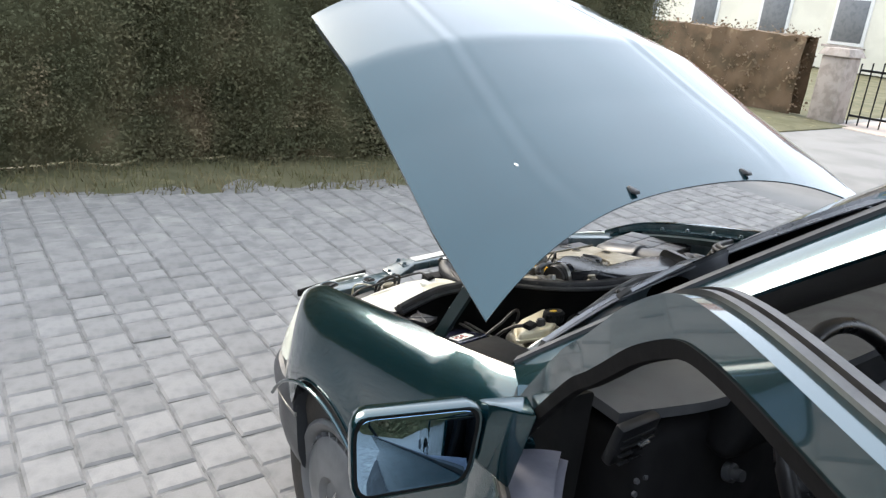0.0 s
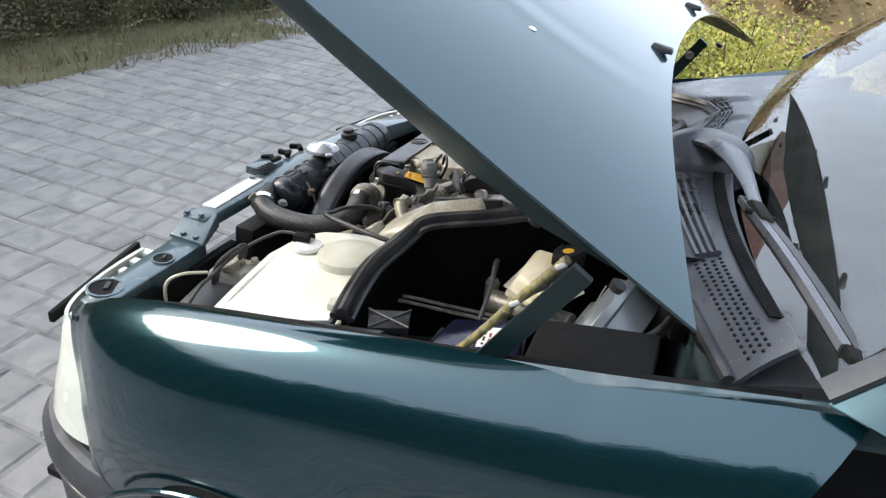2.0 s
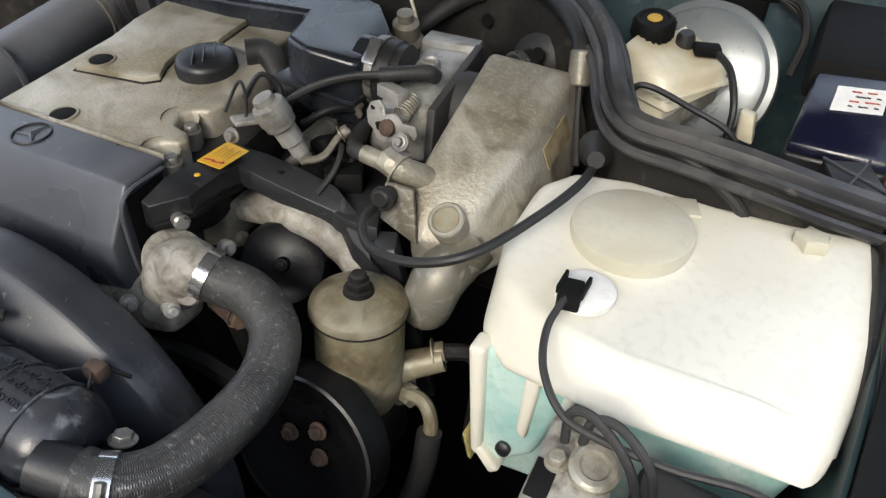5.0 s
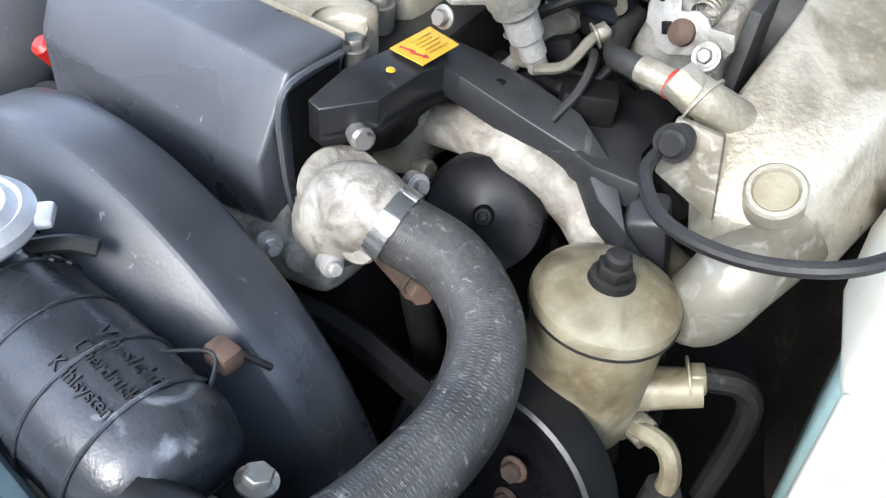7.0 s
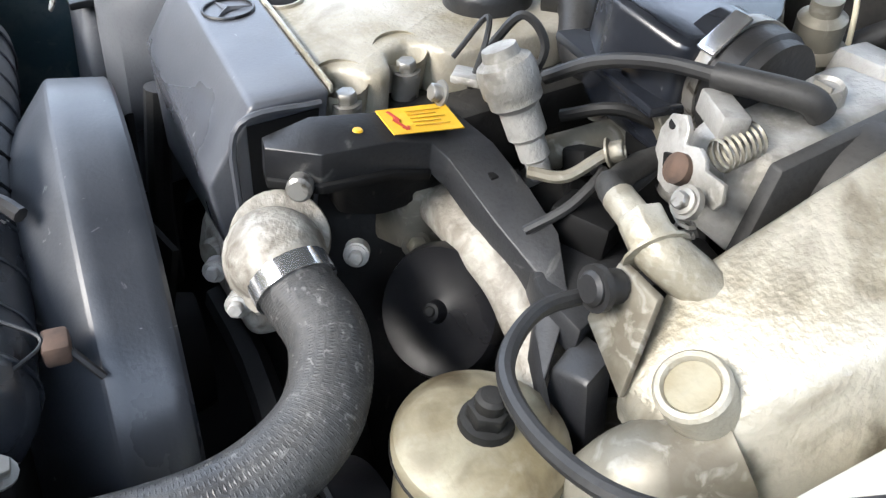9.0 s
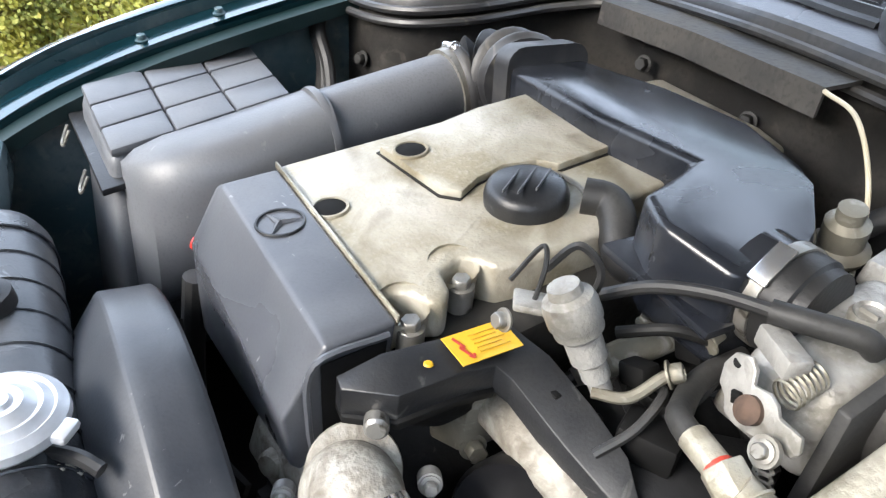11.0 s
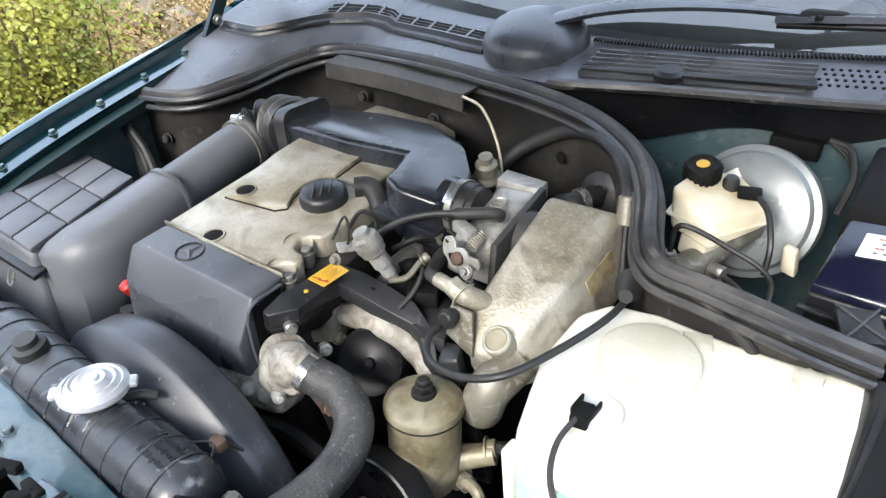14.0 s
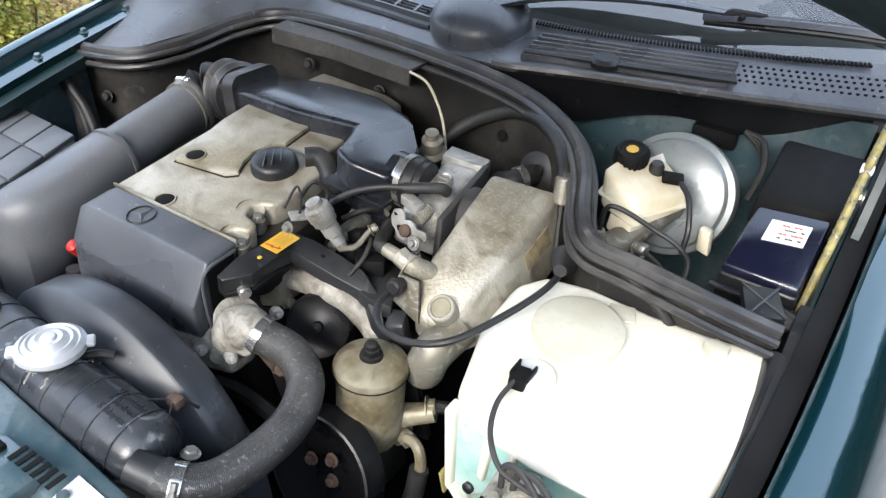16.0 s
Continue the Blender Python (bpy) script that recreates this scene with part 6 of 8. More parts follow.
# oil filler cap
oc = on_cover(0.064, 0.098, -0.003)
part("filler_collar", lathe([(0.046, -0.03), (0.043, -0.004), (0.040, 0.001), (0.030, 0.001)], oc, (0, 0.15, 1), 32), GRIMY, vc)
ocap = part("oil_cap", lathe([(0.031, 0), (0.034, 0.003), (0.034, 0.012), (0.0315, 0.018), (0.027, 0.021), (0.0, 0.022)], oc, (0, 0.15, 1), 36), PLASTIC, car, "round black ribbed oil filler cap")
for i in range(3):
    part("cap_ridge", box(V(0, 0, 0), (0.050 - 0.008 * abs(i - 1), 0.0014, 0.003), 0.0006, Matrix.Translation(oc + V(0.006 * (i - 1), 0.011 * (i - 1) + 0.003, 0.0225 - 0.0018 * (i - 1))) @ Matrix.Rotation(radians(-52), 4, "Z")), AIRBOX, ocap)
ring = [oc + V(0.047 * math.cos(a), 0.047 * math.sin(a), 0.004 - 0.15 * 0.047 * math.sin(a)) for a in (radians(-130 + 100 * i / 14) for i in range(15))]
part("retaining_wire", tube(ring, 0.0022, 6, 1, smoothed=False), STEEL, ocap)

# front cover with emblem
def front_cover_section(x, k):
    """k runs round the section; it tapers to the far end."""
    t = (x + 0.012) / 0.247
    low = 0.70 - 0.06 * t
    end = max(0, (t - 0.93) / 0.07)
    z0 = 0.833 - 0.012 * end
    return [(0.249, z0), (0.298, z0 - 0.006), (0.327 - 0.01 * end, 0.775), (0.318, low + 0.02), (0.30, low), (0.255, low)][k]


fc = bmesh.new()
secs = []
for i in range(13):
    x = -0.012 + 0.247 * i / 12
    secs.append([fc.verts.new((x if k < 3 else x + 0.01, *front_cover_section(x, k))) for k in range(6)])
for a, b in zip(secs, secs[1:]):
    for k in range(6):
        fc.faces.new((a[k], a[(k + 1) % 6], b[(k + 1) % 6], b[k]))
fc.faces.new(secs[0])
fc.faces.new(secs[-1][::-1])
bmesh.ops.recalc_face_normals(fc, faces=fc.faces)
bevelled(fc, 0.0035, 3)
front_cover = part("timing_cover", fc, PLASTIC_COVER, car, "slate-grey plastic front engine cover with round star emblem")
part("cover_edge", box((0.108, 0.2475, 0.832), (0.236, 0.002, 0.006), 0.0005), ALLOY, front_cover)
part("cable_recess", hexa([(-0.0135, 0.262, 0.72), (-0.0135, 0.298, 0.72), (-0.0135, 0.302, 0.815), (-0.0135, 0.257, 0.822)], [(-0.0145, 0.262, 0.72), (-0.0145, 0.298, 0.72), (-0.0145, 0.302, 0.815), (-0.0145, 0.257, 0.822)], 0.0), BLACK, front_cover, "dark cable opening")
ed = [V(-0.015, 0.256, 0.826), V(-0.015, 0.306, 0.818), V(-0.015, 0.31, 0.77), V(-0.015, 0.302, 0.715)]
part("recess_lip", tube(ed, 0.0025, 6, 6), PLASTIC_COVER, front_cover)
part("cover_hook", box((-0.014, 0.305, 0.70), (0.01, 0.012, 0.03), 0.002), PLASTIC_COVER, front_cover)
ec = V(0.134, 0.276, 0.8305)
em = axis_frame(ec, (0, 0.12, 1))
ring = [em @ V(0.0185 * math.cos(a), 0.0185 * math.sin(a), 0.0) for a in (2 * math.pi * i / 32 for i in range(33))]
emb = part("round_emblem", tube(ring, 0.0013, 6, 1, smoothed=False), PLASTIC, front_cover, "moulded ring with three spokes")
for i in range(3):
    a = radians(200 + 120 * i)
    d, s = V(math.cos(a), math.sin(a), 0), V(-math.sin(a), math.cos(a), 0)
    part("emblem_spoke", hexa([em @ (-s * 0.0035), em @ (d * 0.018), em @ (s * 0.0035)], [em @ V(0, 0, 0.0022), em @ (d * 0.017 + V(0, 0, 0.0006)), em @ (s * 0.001 + V(0, 0, 0.002))], 0), PLASTIC_COVER, emb)
part("red_fitting", lathe([(0.009, 0), (0.0105, 0.005), (0.009, 0.024), (0.005, 0.027)], (0.25, 0.30, 0.735), (0, 0.6, 0.8), 16), RED, car, "bright red plastic fitting")
part("dip_tube", tube([(0.245, 0.32, 0.72), (0.25, 0.33, 0.6), (0.24, 0.33, 0.5)], 0.012, 10), RUBBER, car)

# ignition cable duct with warning label
far_edge = [V(-0.024, 0.296, 0.813), V(-0.028, 0.268, 0.825), V(-0.025, 0.215, 0.8205), V(-0.018, 0.170, 0.8165), V(-0.054, 0.152, 0.8045), V(-0.10, 0.150, 0.797), V(-0.138, 0.152, 0.79), V(-0.175, 0.165, 0.772), V(-0.205, 0.195, 0.750)]
near_edge = [V(-0.034, 0.297, 0.811), V(-0.058, 0.270, 0.816), V(-0.056, 0.224, 0.817), V(-0.052, 0.196, 0.8095), V(-0.06, 0.187, 0.801), V(-0.112, 0.180, 0.786), V(-0.153, 0.170, 0.772), V(-0.178, 0.187, 0.757), V(-0.222, 0.20, 0.742)]


def ribbon(far, near, thick, bev=0.003):
    """A flat arm between two edges."""
    bm = bmesh.new()
    down = V(0, 0, -thick)
    rows = [[bm.verts.new(p) for p in (f, n, n + down, f + down)] for f, n in zip(far, near)]
    for a, b in zip(rows, rows[1:]):
        for k in range(4):
            bm.faces.new((a[k], a[(k + 1) % 4], b[(k + 1) % 4], b[k]))
    bm.faces.new(rows[0])
    bm.faces.new(rows[-1][::-1])
    bmesh.ops.recalc_face_normals(bm, faces=bm.faces)
    return bevelled(bm, bev)


arm = part("cable_duct", ribbon(far_edge, near_edge, 0.022), PLASTIC, car, "angular black plastic ignition cable duct")
branch = [(-0.112, 0.162), (-0.136, 0.125), (-0.134, 0.07), (-0.155, 0.045), (-0.18, 0.05), (-0.182, 0.095), (-0.184, 0.14), (-0.2, 0.175), (-0.165, 0.178)]
part("duct_branch", prism(branch, 0.752, 0.774, 0.003), PLASTIC, arm)
part("duct_leg", hexa([(-0.205, 0.175, 0.58), (-0.27, 0.165, 0.58), (-0.275, 0.18, 0.58), (-0.21, 0.19, 0.58)], [(-0.19, 0.165, 0.764), (-0.218, 0.165, 0.772), (-0.225, 0.185, 0.762), (-0.20, 0.19, 0.752)], 0.004), PLASTIC, arm)
stk = [V(-0.0285, 0.226, 0.8212), V(-0.0215, 0.174, 0.8168), V(-0.045, 0.170, 0.8105), V(-0.0545, 0.224, 0.8183)]
on_label = lambda a, b: stk[0].lerp(stk[1], a).lerp(stk[3].lerp(stk[2], a), b)
label_n = (stk[1] - stk[0]).cross(stk[3] - stk[0]).normalized()
label_n = label_n if label_n.z > 0 else -label_n
sl = part("warning_label", hexa([p + label_n * 0.0018 for p in stk], [p + label_n * 0.0025 for p in stk], 0), ORANGE, arm, "orange warning label with red lightning arrow", smooth=0)


def label_stroke(name, a, b, w, mat):
    a, b = on_label(*a), on_label(*b)
    s = (b - a).cross(label_n).normalized() * w
    part(name, hexa([p + label_n * 0.0028 for p in (a - s, b - s, b + s, a + s)], [p + label_n * 0.0032 for p in (a - s, b - s, b + s, a + s)], 0), mat, sl, smooth=0)


zig = [(0.13, 0.12), (0.20, 0.50), (0.13, 0.46), (0.22, 0.86)]
for a, b in zip(zig, zig[1:]):
    label_stroke("arrow_stroke", a, b, 0.0011, RED_INK)
label_stroke("arrow_stroke", (0.17, 0.78), (0.22, 0.88), 0.0009, RED_INK)
label_stroke("arrow_stroke", (0.26, 0.76), (0.22, 0.88), 0.0009, RED_INK)
for i in range(5):
    label_stroke("text_bar", (0.36, 0.2 + 0.14 * i), (0.86 - 0.1 * (i % 2), 0.2 + 0.14 * i), 0.0004, YELLOW)
part("yellow_dot", lathe([(0.0035, 0), (0.0025, 0.001), (0, 0.0012)], (-0.044, 0.243, 0.8205), (0, 0, 1), 12), YELLOW, arm)
part("duct_step", ribbon([p + V(0, 0, -0.02) for p in far_edge[:4]], [p + V(-0.003, 0.0, -0.02) for p in near_edge[:4]], 0.006, 0.001), BLACK, arm)
for p in ((-0.078, 0.165), (-0.10, 0.163), (-0.14, 0.163)):
    part("duct_clip", box((p[0], p[1], lerp(((-0.14, 0.78), (-0.06, 0.806)), p[0]) - 0.006), (0.01, 0.006, 0.006), 0.001), BLACK, arm)

# thermostat housing
house_part = part("thermostat_housing", tube([(-0.046, 0.298, 0.725), (-0.054, 0.299, 0.742), (-0.066, 0.301, 0.755), (-0.084, 0.302, 0.763), (-0.104, 0.300, 0.758)], 0.030, 24, 8, lambda t: (0.94 + 0.1 * math.sin(math.pi * t * 1.4)) if t < 0.7 else 0.94 + 0.1 * math.sin(math.pi * 0.98) - (t - 0.7) * 0.9), HOUSING, car, "mottled white cast thermostat housing", smooth=60)
part("housing_flange", lathe([(0.02, -0.004), (0.0305, -0.003), (0.031, 0.0), (0.030, 0.003), (0.02, 0.004)], (-0.052, 0.294, 0.757), V(-0.65, 0.2, 0.7), 30), HOUSING, house_part)
part("housing_base", hexa([(-0.06, 0.27, 0.68), (0.10, 0.27, 0.64), (0.10, 0.325, 0.64), (-0.06, 0.32, 0.68)], [(-0.055, 0.265, 0.745), (0.08, 0.26, 0.72), (0.08, 0.32, 0.70), (-0.055, 0.31, 0.73)], 0.014, 4), HOUSING, house_part)
for q in ((-0.086, 0.318, 0.745), (-0.03, 0.315, 0.70), (0.03, 0.322, 0.69)):
    part("housing_boss", lathe([(0.011, -0.014), (0.0115, 0.0), (0.009, 0.003), (0, 0.003)], q, (-0.5, 0.8, 0.2), 14), HOUSING, house_part)
for p in ((-0.082, 0.256, 0.757), (-0.072, 0.327, 0.728), (-0.02, 0.33, 0.715)):
    part("housing_bolt", joined(bolt(p, (-0.8, 0.4, 0.3), 0.005, 0.008), lathe([(0.008, -0.01), (0.008, 0)], p, (-0.8, 0.4, 0.3), 16)), CAST_GREY, house_part)
part("sensor", rod((-0.03, 0.268, 0.79), (-0.06, 0.285, 0.795), 0.008, 12, 0.002), STEEL, house_part, "pale bolt sleeve")
part("copper_bolt", joined(bolt((-0.105, 0.281, 0.70), (-0.7, 0.5, 0.2), 0.009, 0.014), rod((-0.07, 0.27, 0.70), (-0.105, 0.281, 0.70), 0.011, 12)), RUST, house_part, "rusty copper-coloured plug")
part("drain_pipe", rod((-0.10, 0.275, 0.69), (-0.11, 0.26, 0.60), 0.012, 12), OILY_SHADE, house_part)

# intake runners and dark pulleys
runner = part("intake_runner", tube([(-0.03, 0.172, 0.745), (-0.081, 0.176, 0.755), (-0.122, 0.171, 0.749), (-0.144, 0.168, 0.736), (-0.166, 0.168, 0.722), (-0.19, 0.178, 0.702), (-0.207, 0.187, 0.66)], 0.0175, 16), HOUSING, car, "pale speckled intake runner")
part("runner_flange", hexa([(-0.0, 0.12, 0.70), (-0.0, 0.21, 0.70), (-0.0, 0.21, 0.77), (-0.0, 0.12, 0.77)], [(-0.035, 0.13, 0.71), (-0.035, 0.20, 0.71), (-0.035, 0.20, 0.765), (-0.035, 0.13, 0.765)], 0.006), GRIMY, runner)
for p in ((-0.035, 0.168, 0.735), (-0.035, 0.14, 0.715), (-0.035, 0.19, 0.715)):
    part("flange_bolt", bolt(p, (-1, 0.2, 0.2), 0.008, 0.012), GRIMY, runner)
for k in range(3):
    part("runner", tube([(-0.02, 0.09 - 0.07 * k, 0.755), (-0.09, 0.09 - 0.07 * k, 0.74), (-0.15, 0.09 - 0.07 * k, 0.70), (-0.20, 0.09 - 0.07 * k, 0.66)], 0.022, 14), OILY_SHADE, runner)
pul = part("tensioner_pulley", lathe([(0.0, 0.012), (0.006, 0.012), (0.008, 0.004), (0.03, 0.0), (0.042, 0.004), (0.046, -0.004), (0.046, -0.028), (0.0, -0.03)], (-0.106, 0.206, 0.716), (-0.35, 0.75, 0.45), 32), PULLEY, car, "black ribbed tensioner pulley")
part("pulley_bolt", bolt((-0.110, 0.214, 0.722), (-0.35, 0.75, 0.45), 0.004, 0.004), OILY_SHADE, pul)
pp = part("pump_pulley", lathe([(0.0, -0.02), (0.03, -0.02), (0.055, -0.012), (0.068, 0.0), (0.077, 0.004), (0.08, -0.004), (0.08, -0.03), (0.0, -0.032)], (-0.205, 0.325, 0.61), (0.05, 1, 0.25), 48), PULLEY, car, "black belt pulley with rusty bolts")
for i in range(3):
    a = 2 * math.pi * i / 3
    part("pulley_bolt", bolt(V(-0.205 + 0.022 * math.cos(a), 0.312, 0.61 + 0.022 * math.sin(a)), (0.05, 1, 0.25), 0.007, 0.008), RUST, pp)
part("pulley_rim", lathe([(0.0745, 0.0035), (0.0772, 0.0052), (0.080, 0.0035), (0.0772, 0.002)], (-0.205, 0.325, 0.61), (0.05, 1, 0.25), 48, False), PLASTIC, pp)
part("drive_belt", tube([(-0.15, 0.318, 0.65), (-0.06, 0.316, 0.66), (0.06, 0.316, 0.62)], 0.011, 6, 3), BLACK, car)

# power steering reservoir
pc = V(-0.217, 0.238, 0)
ps = part("steering_reservoir", lathe([(0.0, 0.60), (0.034, 0.605), (0.042, 0.622), (0.0435, 0.64), (0.0435, 0.728), (0.0, 0.729)], pc, (0, 0, 1), 36), OLIVE_METAL, car, "grimy tan metal power-steering reservoir")
part("reservoir_lid", lathe([(0.047, 0.727), (0.0475, 0.732), (0.046, 0.736), (0.038, 0.741), (0.026, 0.745), (0.012, 0.747), (0, 0.747)], pc, (0, 0, 1), 40), OLIVE_METAL, ps, "domed stained lid")
part("lid_band", lathe([(0.0455, 0.7255), (0.048, 0.7262), (0.048, 0.7275), (0.0455, 0.7285)], pc, (0, 0, 1), 40), OILY_SHADE, ps)
part("lid_nut", joined(lathe([(0.015, 0.746), (0.014, 0.751), (0.0105, 0.752)], pc, (0, 0, 1), 20), prism([(0.0115 * math.cos(math.pi * i / 3), 0.0115 * math.sin(math.pi * i / 3)) for i in range(6)], 0.750, 0.76, 0.001, Matrix.Translation(pc)), lathe([(0.008, 0.759), (0.008, 0.766), (0.006, 0.768), (0, 0.768)], pc, (0, 0, 1), 18)), OILY_SHADE, ps, "oily dark metal lid nut")
part("outlet_port", lathe([(0.017, 0.0), (0.015, 0.02), (0.0135, 0.048), (0.0, 0.048)], pc + V(-0.03, -0.022, 0.645), V(-0.85, -0.45, 0.28), 20), OLIVE_METAL, ps)
part("port_nut", bolt(V(-0.277, 0.196, 0.66), V(-0.85, -0.45, 0.28), 0.012, 0.012), OLIVE_METAL, ps)
part("pump_body", hexa([(-0.26, 0.20, 0.55), (-0.17, 0.20, 0.55), (-0.17, 0.28, 0.55), (-0.26, 0.28, 0.55)], [(-0.25, 0.21, 0.62), (-0.18, 0.21, 0.62), (-0.18, 0.27, 0.62), (-0.25, 0.27, 0.62)], 0.01), OILY_SHADE, ps)
part("pressure_pipe", tube([(-0.262, 0.228, 0.625), (-0.285, 0.232, 0.63), (-0.297, 0.237, 0.615), (-0.298, 0.24, 0.59)], 0.0075, 10), OLIVE_METAL, ps)
part("pressure_hose", tube([(-0.298, 0.24, 0.60), (-0.295, 0.252, 0.54), (-0.28, 0.28, 0.46)], 0.013, 12), RUBBER, ps)
part("return_pipe", tube([(-0.285, 0.19, 0.662), (-0.31, 0.178, 0.66), (-0.322, 0.178, 0.635), (-0.322, 0.19, 0.55)], 0.009, 10), OILY_SHADE, ps)
part("union_nut", bolt((-0.258, 0.222, 0.622), (-0.9, 0.3, 0.1), 0.012, 0.016), ALLOY, ps)

# intake plenum
pl_rows = [[V(-0.238, -0.045, 0.82), V(-0.229, -0.006, 0.905), V(-0.313, -0.055, 0.882), V(-0.333, -0.085, 0.79)],
           [V(-0.226, 0.06, 0.79), V(-0.231, 0.083, 0.872), V(-0.313, 0.066, 0.858), V(-0.340, 0.050, 0.775)],
           [V(-0.214, 0.13, 0.765), V(-0.223, 0.152, 0.822), V(-0.297, 0.153, 0.813), V(-0.323, 0.140, 0.752)],
           [V(-0.238, 0.175, 0.745), V(-0.243, 0.188, 0.782), V(-0.292, 0.180, 0.772), V(-0.303, 0.165, 0.742)]]
pl = bmesh.new()
pv = [[pl.verts.new(p) for p in row] for row in pl_rows]
for a, b in zip(pv, pv[1:]):
    for k in range(4):
        pl.faces.new((a[k], a[(k + 1) % 4], b[(k + 1) % 4], b[k]))
pl.faces.new(pv[0])
pl.faces.new(pv[-1][::-1])
bmesh.ops.recalc_face_normals(pl, faces=pl.faces)
plenum = part("intake_plenum", bevelled(pl, 0.009, 3), ALLOY, car, "stained cast alloy intake plenum", smooth=50)
wall_at = lambda u, v: pl_rows[0][2].lerp(pl_rows[1][2], u).lerp(pl_rows[0][3].lerp(pl_rows[1][3], u), v)
side_n = (wall_at(1, 0) - wall_at(0, 0)).cross(wall_at(0, 1) - wall_at(0, 0)).normalized()
side_n = side_n if side_n.x < 0 else -side_n
tag_q = [wall_at(0.45, 0.2), wall_at(0.98, 0.2), wall_at(0.98, 0.46), wall_at(0.45, 0.5)]
part("plenum_side_label", hexa([p + side_n * 0.001 for p in tag_q], [p + side_n * 0.002 for p in tag_q], 0), STAIN, plenum, "peeling yellowed sticker")
part("plenum_boss", lathe([(0.0175, -0.02), (0.0175, 0.003), (0.016, 0.005), (0.0135, 0.005), (0.012, 0.0015), (0, 0.0015)], (-0.274, 0.176, 0.808), V(0.05, 0.6, 0.8), 28), ALLOY, plenum, "round core plug")
part("plug_face", lathe([(0.0125, 0.0), (0.012, 0.001), (0, 0.001)], V(-0.274, 0.176, 0.808) + V(0.05, 0.6, 0.8).normalized() * 0.0018, V(0.05, 0.6, 0.8), 24), OLIVE_METAL, plenum, "rust-stained plug face")
part("plenum_elbow", tube([(-0.29, 0.15, 0.775), (-0.275, 0.185, 0.75), (-0.265, 0.19, 0.72), (-0.25, 0.165, 0.695), (-0.21, 0.13, 0.68)], 0.026, 20), GRIMY, plenum)
part("fuel_boss", tube([(-0.24, 0.13, 0.815), (-0.22, 0.15, 0.83), (-0.206, 0.156, 0.836)], 0.013, 12), ALLOY, plenum)
part("fuel_union", joined(bolt((-0.213, 0.155, 0.832), V(0.8, -0.1, 0.3), 0.013, 0.022)), ALLOY, plenum)
fl = part("fuel_line", tube([(-0.207, 0.150, 0.832), (-0.158, 0.141, 0.831), (-0.14, 0.12, 0.822), (-0.126, 0.09, 0.82), (-0.12, 0.044, 0.82)], 0.008, 12), RUBBER, car, "black fuel hose with crimped metal sleeve")
part("crimp_sleeve", rod((-0.197, 0.149, 0.832), (-0.166, 0.143, 0.832), 0.0092, 14, 0.001), ALLOY, fl)
part("red_mark", lathe([(0.0098, -0.0018), (0.0099, 0.0018)], (-0.191, 0.1478, 0.832), V(1, -0.2, 0.0), 14, False), RED_INK, fl)

# throttle body
tb = part("throttle_body", hexa([(-0.13, -0.03, 0.83), (-0.205, -0.035, 0.83), (-0.205, 0.085, 0.80), (-0.13, 0.085, 0.80)], [(-0.138, -0.035, 0.882), (-0.198, -0.035, 0.888), (-0.203, 0.08, 0.862), (-0.145, 0.08, 0.860)], 0.01, 3), CAST_GREY, car, "cast throttle body with linkage")
part("throttle_bore", lathe([(0.0355, 0), (0.036, 0.008), (0.0345, 0.01), (0.036, 0.014), (0.035, 0.02), (0.034, 0.03)], (-0.150, 0.028, 0.865), (1, 0.1, 0), 30), RUBBER, tb)
part("flange_gasket", hexa([(-0.207, -0.045, 0.82), (-0.217, -0.045, 0.82), (-0.217, 0.10, 0.79), (-0.207, 0.10, 0.79)], [(-0.200, -0.035, 0.895), (-0.209, -0.035, 0.895), (-0.215, 0.09, 0.868), (-0.206, 0.09, 0.868)], 0.002), RUBBER, tb)
part("plenum_neck", rod((-0.205, 0.02, 0.842), (-0.238, 0.018, 0.842), 0.041, 24, 0.002), RUBBER, tb)
part("top_plate", hexa([(-0.121, -0.078, 0.862), (-0.197, -0.064, 0.866), (-0.203, -0.028, 0.870), (-0.129, -0.037, 0.866)], [(-0.123, -0.077, 0.884), (-0.197, -0.063, 0.890), (-0.203, -0.03, 0.893), (-0.131, -0.039, 0.886)], 0.003), CAST_GREY, tb)
lev = [(-0.1475, 0.104, 0.858), (-0.152, 0.104, 0.869), (-0.162, 0.104, 0.873), (-0.168, 0.105, 0.868), (-0.171, 0.108, 0.861), (-0.183, 0.111, 0.866), (-0.190, 0.113, 0.864), (-0.194, 0.115, 0.860), (-0.210, 0.118, 0.862), (-0.213, 0.119, 0.853), (-0.209, 0.118, 0.846), (-0.195, 0.116, 0.845), (-0.186, 0.114, 0.838), (-0.172, 0.112, 0.833), (-0.162, 0.110, 0.834), (-0.157, 0.108, 0.842), (-0.150, 0.106, 0.846)]
lever = part("throttle_lever", hexa(lev, [(x, y + 0.004, z + 0.001) for x, y, z in lev], 0.001), CAST_GREY, tb, "zinc throttle lever")
part("lever_hole", lathe([(0.0035, 0), (0.003, 0.0006), (0, 0.0006)], (-0.156, 0.1085, 0.866), (0.1, 0.9, 0.35), 12), BLACK, lever)
part("lever_slot", box((-0.166, 0.1145, 0.85), (0.006, 0.003, 0.008), 0.0005, Matrix.Rotation(0.3, 4, "Y")), BLACK, lever)
part("throttle_boss", joined(lathe([(0.0125, -0.03), (0.012, -0.006), (0.010, -0.003), (0.008, -0.005), (0, -0.005)], (-0.170, 0.018, 0.888), (0, 0.25, 1), 22), box((-0.170, 0.018, 0.884), (0.012, 0.002, 0.003), 0)), CAST_GREY, tb, "slotted alloy plug")
